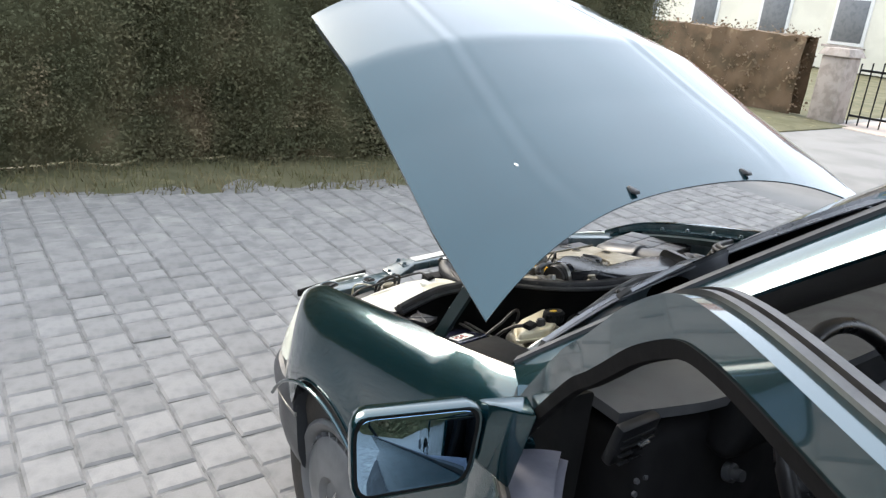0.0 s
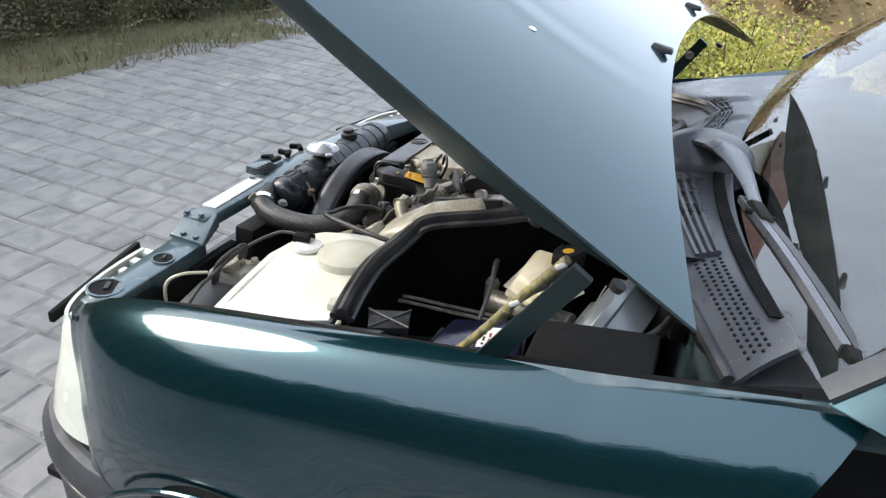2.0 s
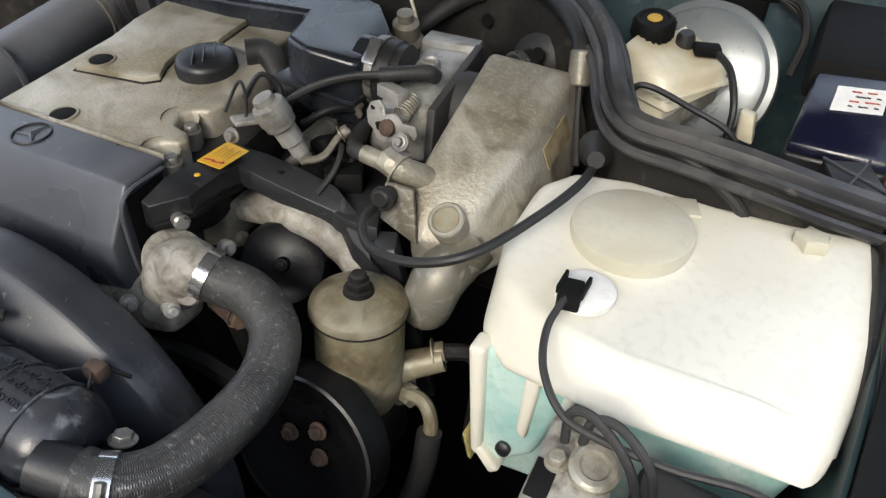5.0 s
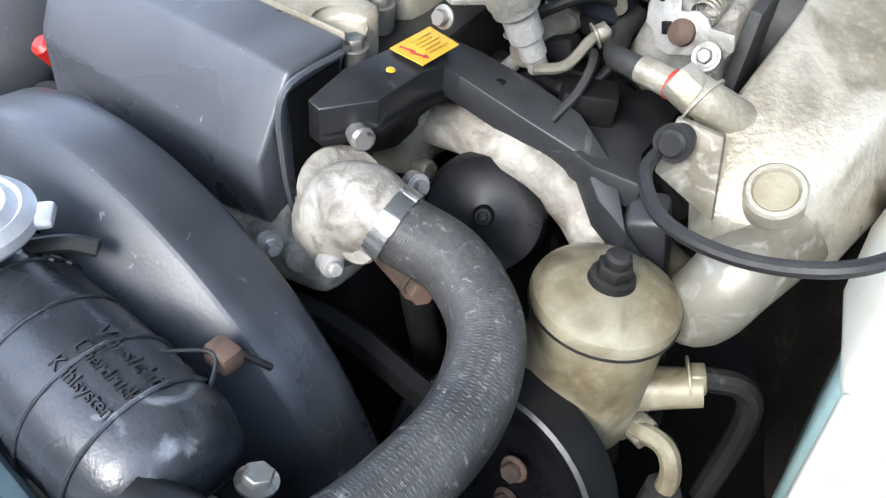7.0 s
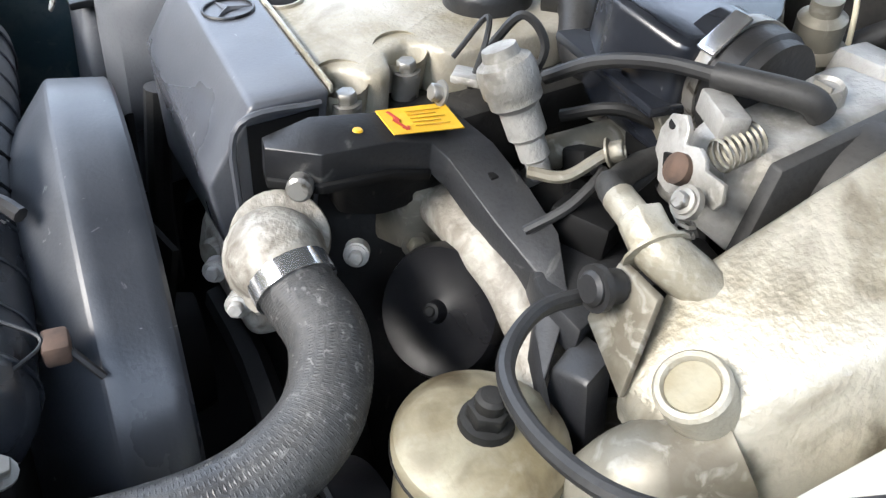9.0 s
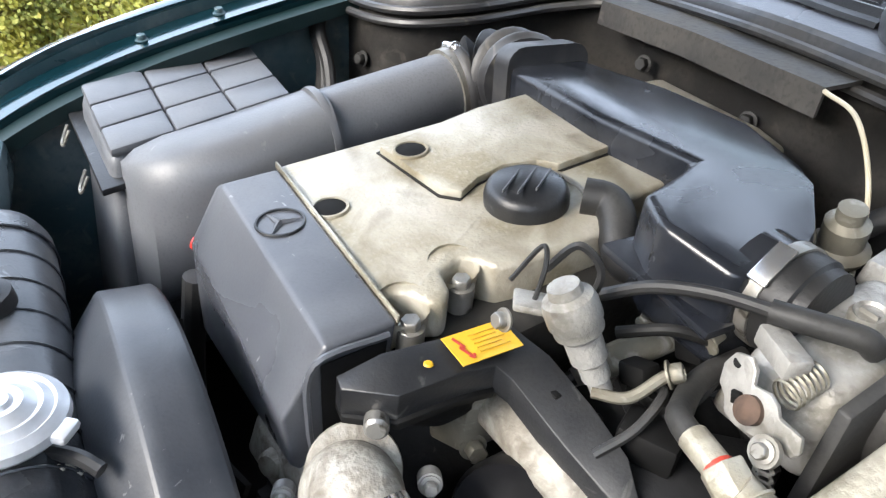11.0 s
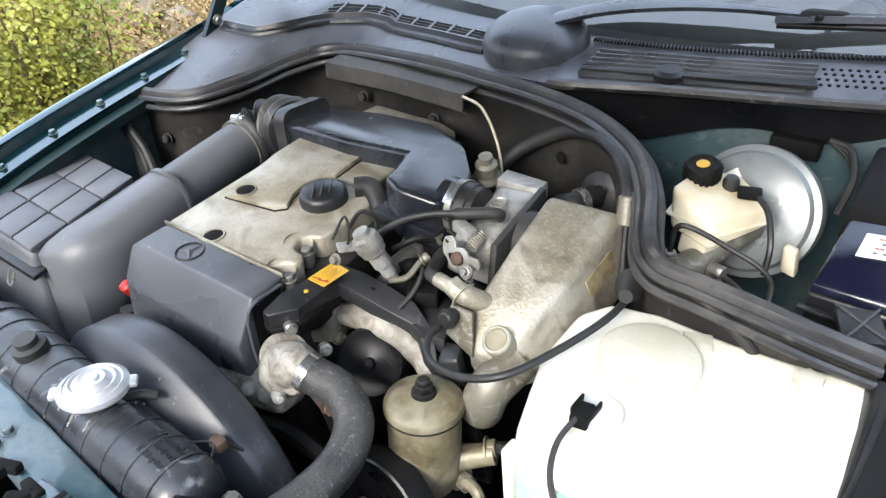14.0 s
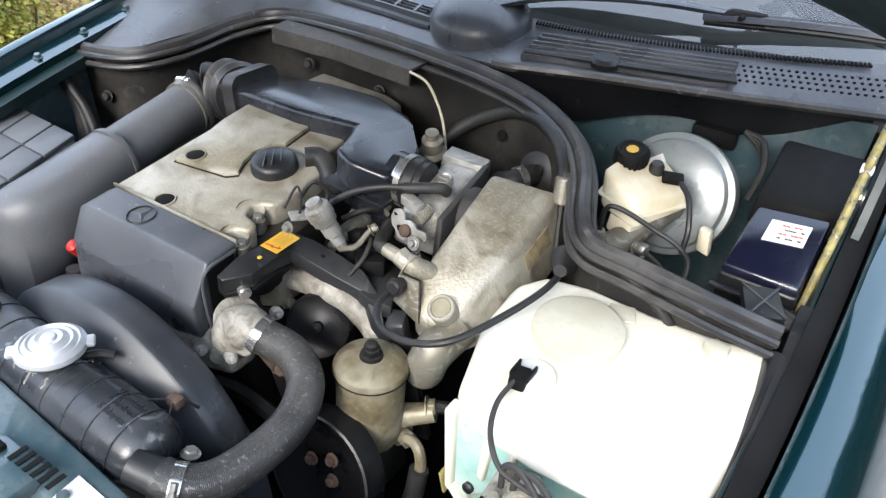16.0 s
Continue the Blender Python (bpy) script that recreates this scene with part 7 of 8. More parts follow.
part("lever_nut", lathe([(0.0085, 0), (0.0085, 0.006), (0.004, 0.008), (0, 0.008)], (-0.178, 0.1155, 0.851), (0.1, 0.9, 0.35), 18), RUST, lever)
for i in range(7):
    part("spring_coil", lathe([(0.0090, -0.0012), (0.0100, 0), (0.0090, 0.0012)], V(-0.182, 0.075 + 0.0035 * i, 0.866 - 0.0012 * i), (0.05, 0.95, -0.3), 18, False), GRIMY, lever)
part("lever_block", box((-0.165, 0.085, 0.873), (0.035, 0.016, 0.014), 0.002, Matrix.Rotation(-0.4, 4, "Z")), CAST_GREY, lever)
part("lever_screw", joined(lathe([(0.009, 0), (0.009, 0.004)], (-0.201, 0.130, 0.848), (0.1, 0.9, 0.4), 16), bolt((-0.201, 0.134, 0.85), (0.1, 0.9, 0.4), 0.005, 0.006)), STEEL, lever)
spring_pts = []
for i in range(60):
    a = i * 0.9
    c = V(-0.201, 0.131, 0.846).lerp(V(-0.212, 0.128, 0.80), i / 59)
    spring_pts.append(c + V(0.005 * math.cos(a), 0.005 * math.sin(a), 0))
part("return_spring", tube(spring_pts, 0.0012, 5, 1, smoothed=False), STEEL, lever)

# idle valve and small pipes
iv = part("idle_valve", lathe([(0, 0.0), (0.0104, 0.0), (0.0116, 0.006), (0.0164, 0.009), (0.018, 0.014), (0.018, 0.026), (0.0164, 0.029), (0.0164, 0.034), (0.0124, 0.038), (0.0124, 0.056), (0.0096, 0.059), (0.0096, 0.072), (0.0076, 0.074), (0.0076, 0.084), (0, 0.084)], (-0.068, 0.169, 0.877), V(-0.026, -0.029, -0.074), 24), CAST_GREY, car, "bright alloy fuel pressure regulator")
part("valve_flange", hexa([(-0.045, 0.185, 0.845), (-0.075, 0.150, 0.845), (-0.055, 0.135, 0.842), (-0.025, 0.170, 0.842)], [(-0.045, 0.185, 0.851), (-0.075, 0.150, 0.851), (-0.055, 0.135, 0.848), (-0.025, 0.170, 0.848)], 0.002), CAST_GREY, iv)
part("valve_bolt", bolt((-0.043, 0.188, 0.838), (0, 1, 0.2), 0.006), STEEL, iv)
part("valve_pipe", tube([(-0.095, 0.150, 0.806), (-0.112, 0.135, 0.81), (-0.118, 0.115, 0.825), (-0.125, 0.105, 0.83)], 0.004, 8), GRIMY, iv)
part("valve_pipe_nut", bolt((-0.118, 0.112, 0.826), (-0.5, -0.5, 0.4), 0.007, 0.01), GRIMY, iv)
part("breather_hose", tube([(0.034, 0.068, 0.868), (0.020, 0.056, 0.868), (0.004, 0.058, 0.862), (-0.010, 0.066, 0.850), (-0.024, 0.068, 0.842), (-0.036, 0.055, 0.84), (-0.046, 0.03, 0.84)], 0.0145, 16), RUBBER, car, "curved black breather hose")
part("vacuum_hose", tube([(-0.053, 0.12, 0.846), (-0.082, 0.105, 0.868), (-0.117, 0.089, 0.881), (-0.154, 0.073, 0.886), (-0.187, 0.055, 0.889)], 0.0046, 10), RUBBER, car, "thin black vacuum hose")
part("hose_boot", tube([(-0.145, 0.077, 0.885), (-0.165, 0.068, 0.888), (-0.187, 0.054, 0.889), (-0.193, 0.045, 0.882)], 0.0078, 12), RUBBER, car)
part("thin_wire", tube([(-0.03, 0.15, 0.86), (-0.045, 0.14, 0.885), (-0.06, 0.13, 0.87), (-0.06, 0.14, 0.84)], 0.003, 6), RUBBER, car)
part("wire_loop", tube([(-0.02, 0.17, 0.85), (-0.028, 0.155, 0.878), (-0.04, 0.16, 0.87), (-0.045, 0.17, 0.84)], 0.0018, 6), RUBBER, car)
for k in range(6):
    r2 = random.Random(k)
    pts = [V(-0.05 - 0.02 * k, 0.12 - 0.03 * k, 0.77)]
    for _ in range(4):
        pts.append(pts[-1] + V(r2.uniform(-0.04, 0.01), r2.uniform(-0.04, 0.03), r2.uniform(-0.03, 0.02)))
    part("harness_cable", tube(pts, 0.006 + 0.001 * (k % 3), 8), RUBBER, car)
part("injector_plug", box((-0.13, 0.125, 0.785), (0.04, 0.03, 0.025), 0.004, Matrix.Rotation(0.5, 4, "Z")), BLACK, car, "black injector plug")
part("injector_plug", box((-0.10, 0.09, 0.78), (0.035, 0.03, 0.025), 0.004, Matrix.Rotation(0.2, 4, "Z")), BLACK, car, "black injector plug")
rail_a, rail_b = V(-0.072, 0.128, 0.800), V(-0.082, -0.06, 0.83)
fr = part("fuel_rail", rod(rail_a, rail_b, 0.0115, 16, 0.002), GRIMY, car, "grimy alloy fuel rail with injectors")
for k in range(4):
    q = rail_a.lerp(rail_b, 0.12 + 0.25 * k)
    part("injector", lathe([(0.009, 0), (0.009, 0.012), (0.0065, 0.014), (0.0065, 0.034), (0.008, 0.036), (0.008, 0.05)], q + V(0.004, 0, -0.004), V(0.55, 0.05, -0.8), 14), CAST_GREY, fr)
    part("injector_plug", box(q + V(-0.022, 0.004, 0.004), (0.024, 0.017, 0.017), 0.003, Matrix.Rotation(0.4, 4, "Y")), BLACK, fr)
    part("rail_bolt", bolt(q + V(0.012, 0.02, 0.006), (0, 0, 1), 0.005, 0.006), STEEL, fr)
    part("injector_wire", tube([q + V(-0.034, 0.004, 0.004), q + V(-0.05, 0.012, 0.012), q + V(-0.055, 0.035, -0.004), q + V(-0.05, 0.06, -0.02)], 0.0035, 8), RUBBER, fr)
part("vent_pipe", tube([(-0.075, 0.118, 0.83), (-0.10, 0.10, 0.845), (-0.112, 0.075, 0.838), (-0.108, 0.045, 0.82)], 0.0042, 10), OILY_SHADE, car, "bent grey metal pipe")
part("pipe_nut", bolt((-0.111, 0.078, 0.838), (0, -0.6, 0.3), 0.009, 0.012), GRIMY, car)
part("egr_fitting", joined(lathe([(0.02, 0), (0.022, 0.006), (0.016, 0.012), (0.016, 0.03), (0.01, 0.034), (0.01, 0.044), (0, 0.045)], (-0.095, -0.07, 0.862), (-0.1, 0.3, 1), 18)), GRIMY, car, "stained metal fitting")
part("brake_vacuum_hose", tube([(-0.05, -0.14, 0.83), (-0.084, -0.185, 0.869), (-0.145, -0.192, 0.905), (-0.205, -0.165, 0.926), (-0.263, -0.122, 0.926), (-0.303, -0.075, 0.912), (-0.313, -0.056, 0.895)], 0.0105, 12), RUBBER, car, "black brake vacuum hose")
part("hose_sleeve", rod((-0.313, -0.056, 0.905), (-0.318, -0.045, 0.87), 0.013, 14, 0.002), GRIMY, car, "grey hose connector")
part("sleeve_pipe", tube([(-0.318, -0.045, 0.872), (-0.325, -0.03, 0.84), (-0.34, 0.0, 0.80)], 0.0045, 8), RUBBER, car)
heater = part("heater_hose", tube([(-0.19, -0.115, 0.83), (-0.215, -0.10, 0.845), (-0.225, -0.13, 0.845), (-0.23, -0.16, 0.84)], 0.017, 14), RUBBER, car, "short black heater hose")
hose_clamp([V(-0.212, -0.105, 0.845), V(-0.222, -0.115, 0.846), V(-0.226, -0.13, 0.846)], 1, 0.0175, heater)
part("heater_grommet", lathe([(0.036, 0), (0.036, 0.01), (0.02, 0.02)], (-0.235, -0.165, 0.84), (0.2, 1, 0.1), 24), RUBBER, car, "black rubber grommet")

# air filter box, snorkel and duct
ab = part("air_filter_box", hexa([(0.39, 0.37, 0.50), (0.56, 0.38, 0.50), (0.65, 0.14, 0.52), (0.44, 0.14, 0.52)], [(0.40, 0.362, 0.775), (0.553, 0.368, 0.793), (0.635, 0.15, 0.805), (0.455, 0.15, 0.797)], 0.014, 3), AIRBOX, car, "grey-black air filter box with ribbed lid")
for (u0, u1) in ((0.01, 0.33), (0.338, 0.662), (0.67, 0.99)):
    for (v0, v1) in ((0.02, 0.322), (0.334, 0.652), (0.664, 0.98)):
        c = lambda u, v: V(0.40, 0.362, 0.775).lerp(V(0.455, 0.15, 0.797), u).lerp(V(0.553, 0.368, 0.793).lerp(V(0.635, 0.15, 0.805), u), v)
        q = [c(u0, v0), c(u1, v0), c(u1, v1), c(u0, v1)]
        part("lid_panel", hexa([p + V(0, 0, -0.004) for p in q], [p + V(0, 0, 0.006) for p in q], 0.0035, 2), AIRBOX, ab)
part("lid_flange", hexa([(0.385, 0.375, 0.74), (0.563, 0.383, 0.755), (0.655, 0.135, 0.77), (0.435, 0.135, 0.765)], [(0.385, 0.375, 0.748), (0.563, 0.383, 0.763), (0.655, 0.135, 0.778), (0.435, 0.135, 0.773)], 0.002), PLASTIC, ab)
for p in ((0.43, 0.383, 0.735), (0.395, 0.30, 0.735), (0.53, 0.387, 0.745), (0.40, 0.36, 0.60)):
    part("wire_clip", tube([V(*p) + V(-0.008, 0.0, 0.012), V(*p) + V(-0.006, 0.008, -0.006), V(*p) + V(0.006, 0.008, -0.006), V(*p) + V(0.008, 0, 0.012)], 0.0018, 6), STEEL, ab)
def snorkel_body():
    """Lofted from the flat side of the filter box to a round spigot."""
    secs = ((0.352, 0.392, 0.695, 0.030, 0.075), (0.338, 0.375, 0.70, 0.046, 0.088), (0.31, 0.366, 0.715, 0.054, 0.086), (0.26, 0.360, 0.745, 0.055, 0.068), (0.20, 0.355, 0.777, 0.051, 0.053), (0.155, 0.353, 0.795, 0.047, 0.047))
    bm = bmesh.new()
    rings = []
    for y, x, z, w, h in secs:
        rings.append([bm.verts.new((x + w * math.copysign(abs(math.cos(a)) ** 0.7, math.cos(a)), y, z + h * math.copysign(abs(math.sin(a)) ** 0.7, math.sin(a)))) for a in (2 * math.pi * i / 28 for i in range(28))])
    for a, b in zip(rings, rings[1:]):
        for i in range(28):
            bm.faces.new((a[i], a[(i + 1) % 28], b[(i + 1) % 28], b[i]))
    bm.faces.new(rings[0])
    bm.faces.new(rings[-1][::-1])
    return bm


sn = part("snorkel", snorkel_body(), AIRBOX, car, "large grey plastic air intake snorkel")
part("snorkel_pipe", rod((0.354, 0.165, 0.795), (0.372, -0.012, 0.823), 0.043, 28, 0.002), AIRBOX, sn)
part("snorkel_step", lathe([(0.0505, 0), (0.0515, 0.004), (0.0505, 0.008), (0.044, 0.009)], (0.353, 0.159, 0.795), (0.03, -1, 0.17), 30), AIRBOX, sn)
part("clamp_band", lathe([(0.046, -0.006), (0.0475, -0.006), (0.0475, 0.006), (0.046, 0.006)], (0.372, -0.012, 0.823), (0.03, -1, 0.17), 32), STEEL, sn, "steel worm-drive clamp")
part("clamp_screw", joined(rod((0.392, -0.014, 0.868), (0.372, -0.014, 0.872), 0.006, 10), bolt((0.372, -0.014, 0.872), (-1, 0, 0), 0.006)), BRIGHT, sn)
bpath = smooth_path([V(0.372, -0.02, 0.824), V(0.368, -0.045, 0.83), V(0.348, -0.066, 0.842), V(0.31, -0.066, 0.854), V(0.275, -0.052, 0.86)], 12)
part("bellows", tube(bpath, 0.049, 28, 1, lambda t: 1 + 0.15 * math.sin(t * 2 * math.pi * 5) * (0.4 + 0.6 * math.sin(math.pi * min(1, t * 1.1))), smoothed=False), SEAL, car, "black rubber bellows with deep folds")


def rounded(w, h, r, n=4):
    out = []
    for cx, cy, a0 in ((w - r, h - r, 0), (-w + r, h - r, 90), (-w + r, -h + r, 180), (w - r, -h + r, 270)):
        for i in range(n + 1):
            a = radians(a0 + 90 * i / n)
            out.append((cx + r * math.cos(a), cy + r * math.sin(a)))
    return out


duct_top = [(0.255, -0.004), (0.255, -0.098), (0.15, -0.126), (0.05, -0.128), (-0.035, -0.092), (-0.072, -0.05), (-0.105, -0.018), (-0.118, 0.0), (-0.118, 0.075), (-0.06, 0.088), (-0.024, 0.070), (-0.014, 0.04), (0.006, -0.014), (0.11, 0.0)]
dz = lambda x, y: 0.900 + 0.05 * (-x) * 0.6 - (0.012 if x < -0.08 else 0)
duct = part("intake_duct", hexa([V(x, y, dz(x, y) - 0.075) for x, y in duct_top], [V(x, y, dz(x, y)) for x, y in duct_top], 0.008, 3), GLOSS_DUCT, car, "glossy oil-smeared black intake duct")
part("duct_collar", sweep([V(0.266, -0.051, 0.863), V(0.242, -0.051, 0.866)], rounded(0.052, 0.046, 0.02)), SEAL, duct)
part("duct_flange", hexa([V(x * 1.0, y, dz(x, y) - 0.045) for x, y in ((-0.02, 0.094), (-0.12, 0.09), (-0.12, -0.02), (-0.02, -0.02))], [V(x, y, dz(x, y) - 0.038) for x, y in ((-0.02, 0.094), (-0.12, 0.09), (-0.12, -0.02), (-0.02, -0.02))], 0.002), GLOSS_DUCT, duct)
part("duct_spout", lathe([(0.036, 0), (0.035, 0.025), (0.034, 0.03)], (-0.098, 0.03, 0.868), (-1, 0, 0), 30), GLOSS_DUCT, duct)
part("spout_hose", rod((-0.118, 0.03, 0.868), (-0.142, 0.028, 0.867), 0.0365, 30, 0.003), RUBBER, duct)
part("clamp_band", lathe([(0.0365, -0.005), (0.038, -0.005), (0.038, 0.005), (0.0365, 0.005)], (-0.122, 0.03, 0.868), (-1, 0, 0), 32), STEEL, duct, "steel clamp with slotted band")
part("clamp_tag", box((-0.122, 0.054, 0.898), (0.014, 0.03, 0.003), 0.001, Matrix.Rotation(radians(-42), 4, "X")), BRIGHT, duct)

# ---- washer tank, sensor, cables ----
t_top = [(-0.385, 0.262), (-0.352, 0.235), (-0.334, 0.18), (-0.333, 0.10), (-0.355, 0.064), (-0.41, 0.053), (-0.49, 0.057), (-0.55, 0.054), (-0.61, 0.046), (-0.638, 0.056), (-0.636, 0.15), (-0.615, 0.265), (-0.56, 0.27), (-0.46, 0.272)]


def tank_z(x, y):
    return 0.834 - 0.09 * max(0, y - 0.05) - 0.18 * max(0, (-0.50 - x) / 0.13) * max(0, y - 0.08)


tank = part("washer_tank", hexa([V(x + 0.006 * (1 if x > -0.45 else 0), y + (0.026 if y > 0.2 else 0), 0.762) for x, y in t_top], [V(x, y, tank_z(x, y)) for x, y in t_top], 0.018, 4), WHITE_TANK, car, "yellowed white plastic washer tank, partly filled")
def tank_slice(outline, y0, y1, bev=0.006):
    return hexa([V(x, y0, z) for x, z in outline], [V(x, y1, z) for x, z in outline], bev, 3)


part("tank_lower", tank_slice([(-0.350, 0.772), (-0.360, 0.660), (-0.378, 0.638), (-0.412, 0.668), (-0.436, 0.745), (-0.445, 0.772)], 0.275, 0.13, 0.008), FLUID, tank, "lower tank with blue-green fluid")
part("tank_lower", tank_slice([(-0.345, 0.77), (-0.36, 0.60), (-0.58, 0.62), (-0.62, 0.77)], 0.25, 0.09, 0.012), FLUID, tank)
for strip in ([(-0.348, 0.775), (-0.358, 0.655), (-0.368, 0.65), (-0.362, 0.775)], [(-0.398, 0.775), (-0.396, 0.70), (-0.405, 0.692), (-0.412, 0.775)], [(-0.358, 0.660), (-0.378, 0.634), (-0.388, 0.642), (-0.366, 0.665)], [(-0.434, 0.775), (-0.428, 0.74), (-0.436, 0.735), (-0.445, 0.775)]):
    part("tank_rib", tank_slice(strip, 0.284, 0.26, 0.004), WHITE_TANK, tank)
part("tank_stain", tank_slice([(-0.3505, 0.675), (-0.3575, 0.648), (-0.361, 0.646), (-0.3545, 0.675)], 0.286, 0.265, 0.001), BRAID, tank, "yellow stained edge")
part("tank_bolt", lathe([(0.007, 0), (0.007, 0.004), (0.004, 0.006), (0, 0.006)], (-0.387, 0.277, 0.668), (0.1, 1, 0.2), 14), PLASTIC, tank)
tcp = V(-0.432, 0.139, tank_z(-0.432, 0.139))
tcap = part("tank_lid", lathe([(0.052, -0.006), (0.053, 0.006), (0.052, 0.011), (0.048, 0.013), (0.0, 0.0145)], tcp, (0, 0.09, 1), 44), WHITE_CAP, tank, "round milky filler lid with tab")
part("lid_tab", box(tcp + V(-0.03, -0.058, 0.006), (0.03, 0.03, 0.004), 0.001, Matrix.Rotation(0.35, 4, "Z")), WHITE_CAP, tcap)
star = [(0.016 * (1 if i % 2 == 0 else 0.72) * math.cos(math.pi * i / 5), 0.016 * (1 if i % 2 == 0 else 0.72) * math.sin(math.pi * i / 5)) for i in range(10)]
part("star_nut", prism(star, 0.0, 0.013, 0.002, Matrix.Translation((-0.572, 0.082, 0.828))), WHITE_CAP, tank)
part("sensor_ring", lathe([(0.024, -0.003), (0.024, 0.003), (0.021, 0.0045), (0, 0.005)], (-0.42, 0.226, tank_z(-0.42, 0.226)), (0, 0.09, 1), 28), PAPER, tank)
plug = part("sensor_plug", box((-0.412, 0.243, tank_z(-0.41, 0.24) + 0.008), (0.018, 0.026, 0.014), 0.002, Matrix.Rotation(0.15, 4, "Z")), BLACK, tank, "black sensor plug")
for s in (-1, 1):
    part("plug_latch", box((-0.412 + s * 0.0095, 0.235, tank_z(-0.41, 0.24) + 0.012), (0.003, 0.024, 0.008), 0.001), BLACK, plug)
part("sensor_cable", tube([(-0.411, 0.254, 0.829), (-0.409, 0.285, 0.822), (-0.418, 0.312, 0.808), (-0.440, 0.332, 0.794), (-0.469, 0.337, 0.789), (-0.519, 0.334, 0.784), (-0.58, 0.325, 0.78), (-0.62, 0.33, 0.74)], 0.003, 8), RUBBER, car, "thin black sensor cable")
gc = V(-0.378, 0.05, 0.845)
part("cable_grommet", lathe([(0.018, 0), (0.018, 0.01), (0.014, 0.016), (0.016, 0.022), (0.011, 0.032), (0.008, 0.05)], gc + V(0.012, -0.015, 0.0), (-0.2, 0.8, 0.2), 20), RUBBER, car, "black ribbed rubber cable grommet")
tcable = [(-0.374, 0.044, 0.843), (-0.375, 0.12, 0.848), (-0.355, 0.192, 0.842), (-0.328, 0.247, 0.834), (-0.284, 0.259, 0.818), (-0.239, 0.252, 0.812), (-0.211, 0.219, 0.811), (-0.204, 0.178, 0.806)]
part("throttle_cable", tube(tcable, 0.0043, 10), RUBBER, car, "curved black throttle cable")
br = part("cable_bracket", hexa([(-0.205, 0.175, 0.79), (-0.25, 0.185, 0.78), (-0.25, 0.19, 0.78), (-0.205, 0.18, 0.79)], [(-0.205, 0.165, 0.825), (-0.235, 0.165, 0.825), (-0.235, 0.17, 0.825), (-0.205, 0.17, 0.825)], 0.0015), GRIMY, car, "bent sheet metal cable bracket")
part("bracket_bush", joined(rod((-0.213, 0.172, 0.816), (-0.212, 0.192, 0.819), 0.009, 14, 0.002), lathe([(0.012, 0), (0.012, 0.004)], (-0.2125, 0.185, 0.818), (0, 1, 0.1), 16)), RUBBER, br)
part("tank_pipe", tube([(-0.385, 0.045, 0.855), (-0.41, 0.05, 0.877), (-0.45, 0.06, 0.872), (-0.50, 0.065, 0.845), (-0.52, 0.06, 0.82)], 0.006, 10), RUBBER, car)

# hydraulic block in front of the tank
ax = part("hydraulic_block", hexa([(-0.50, 0.39, 0.66), (-0.425, 0.385, 0.66), (-0.425, 0.30, 0.66), (-0.48, 0.295, 0.66)], [(-0.492, 0.378, 0.758), (-0.432, 0.384, 0.755), (-0.432, 0.303, 0.772), (-0.477, 0.296, 0.772)], 0.008, 3), HOUSING, car, "corroded alloy hydraulic block with unions")
part("block_cap", lathe([(0.017, -0.004), (0.018, 0.006), (0.015, 0.009), (0.011, 0.009), (0.009, 0.006), (0, 0.006)], (-0.472, 0.345, 0.766), (-0.1, 0.25, 1), 24), ALLOY, ax)
for k in range(3):
    part("block_nut", bolt((-0.447 - 0.012 * (k % 2), 0.313 + 0.018 * k, 0.770 - 0.003 * k), (0, 0.1, 1), 0.0065, 0.01), ALLOY, ax)
part("block_label", box((-0.442, 0.364, 0.7605), (0.016, 0.03, 0.003), 0.001, Matrix.Rotation(-0.2, 4, "X")), BLACK, ax)
for k in range(2):
    part("brake_pipe", tube([(-0.447 - 0.012 * k, 0.335, 0.772), (-0.447 - 0.016 * k, 0.332, 0.798), (-0.465 - 0.018 * k, 0.334, 0.802), (-0.495 - 0.015 * k, 0.345, 0.78), (-0.515, 0.35, 0.72)], 0.0035, 8), RUBBER, ax)
part("pale_pipe", tube([(-0.495, 0.375, 0.755), (-0.53, 0.40, 0.76), (-0.545, 0.42, 0.74), (-0.54, 0.425, 0.68)], 0.003, 8), RESERVOIR, ax)
part("relay_cover", hexa([(-0.62, 0.38, 0.60), (-0.495, 0.385, 0.60), (-0.49, 0.295, 0.60), (-0.62, 0.295, 0.60)], [(-0.615, 0.365, 0.738), (-0.505, 0.375, 0.752), (-0.50, 0.305, 0.755), (-0.615, 0.30, 0.738)], 0.008, 2), PLASTIC, car, "black plastic relay cover")
part("wire_plug", box((-0.42, 0.335, 0.60), (0.035, 0.03, 0.06), 0.004), BLACK, car)

# ---- brake servo, reservoir, fuse box ----
bd = V(0.12, 0.92, 0.36).normalized()
bc = V(-0.41, -0.24, 0.835)
servo = part("brake_servo", lathe([(0.0, 0.004), (0.028, 0.004), (0.033, -0.001), (0.07, -0.003), (0.081, -0.007), (0.085, -0.016), (0.0935, -0.018), (0.0945, -0.030), (0.089, -0.034), (0.087, -0.075), (0.0, -0.085)], bc, bd, 56), BOOSTER, car, "round satin-grey brake servo")
part("servo_sticker", box(bc + axis_frame(V(0, 0, 0), bd).to_3x3() @ V(-0.040, 0.032, 0.0005), (0.045, 0.02, 0.001), 0.0, axis_frame(V(0, 0, 0), bd) @ Matrix.Rotation(0.7, 4, "Z") @ Matrix.Rotation(0.12, 4, "X")), PAPER, servo)
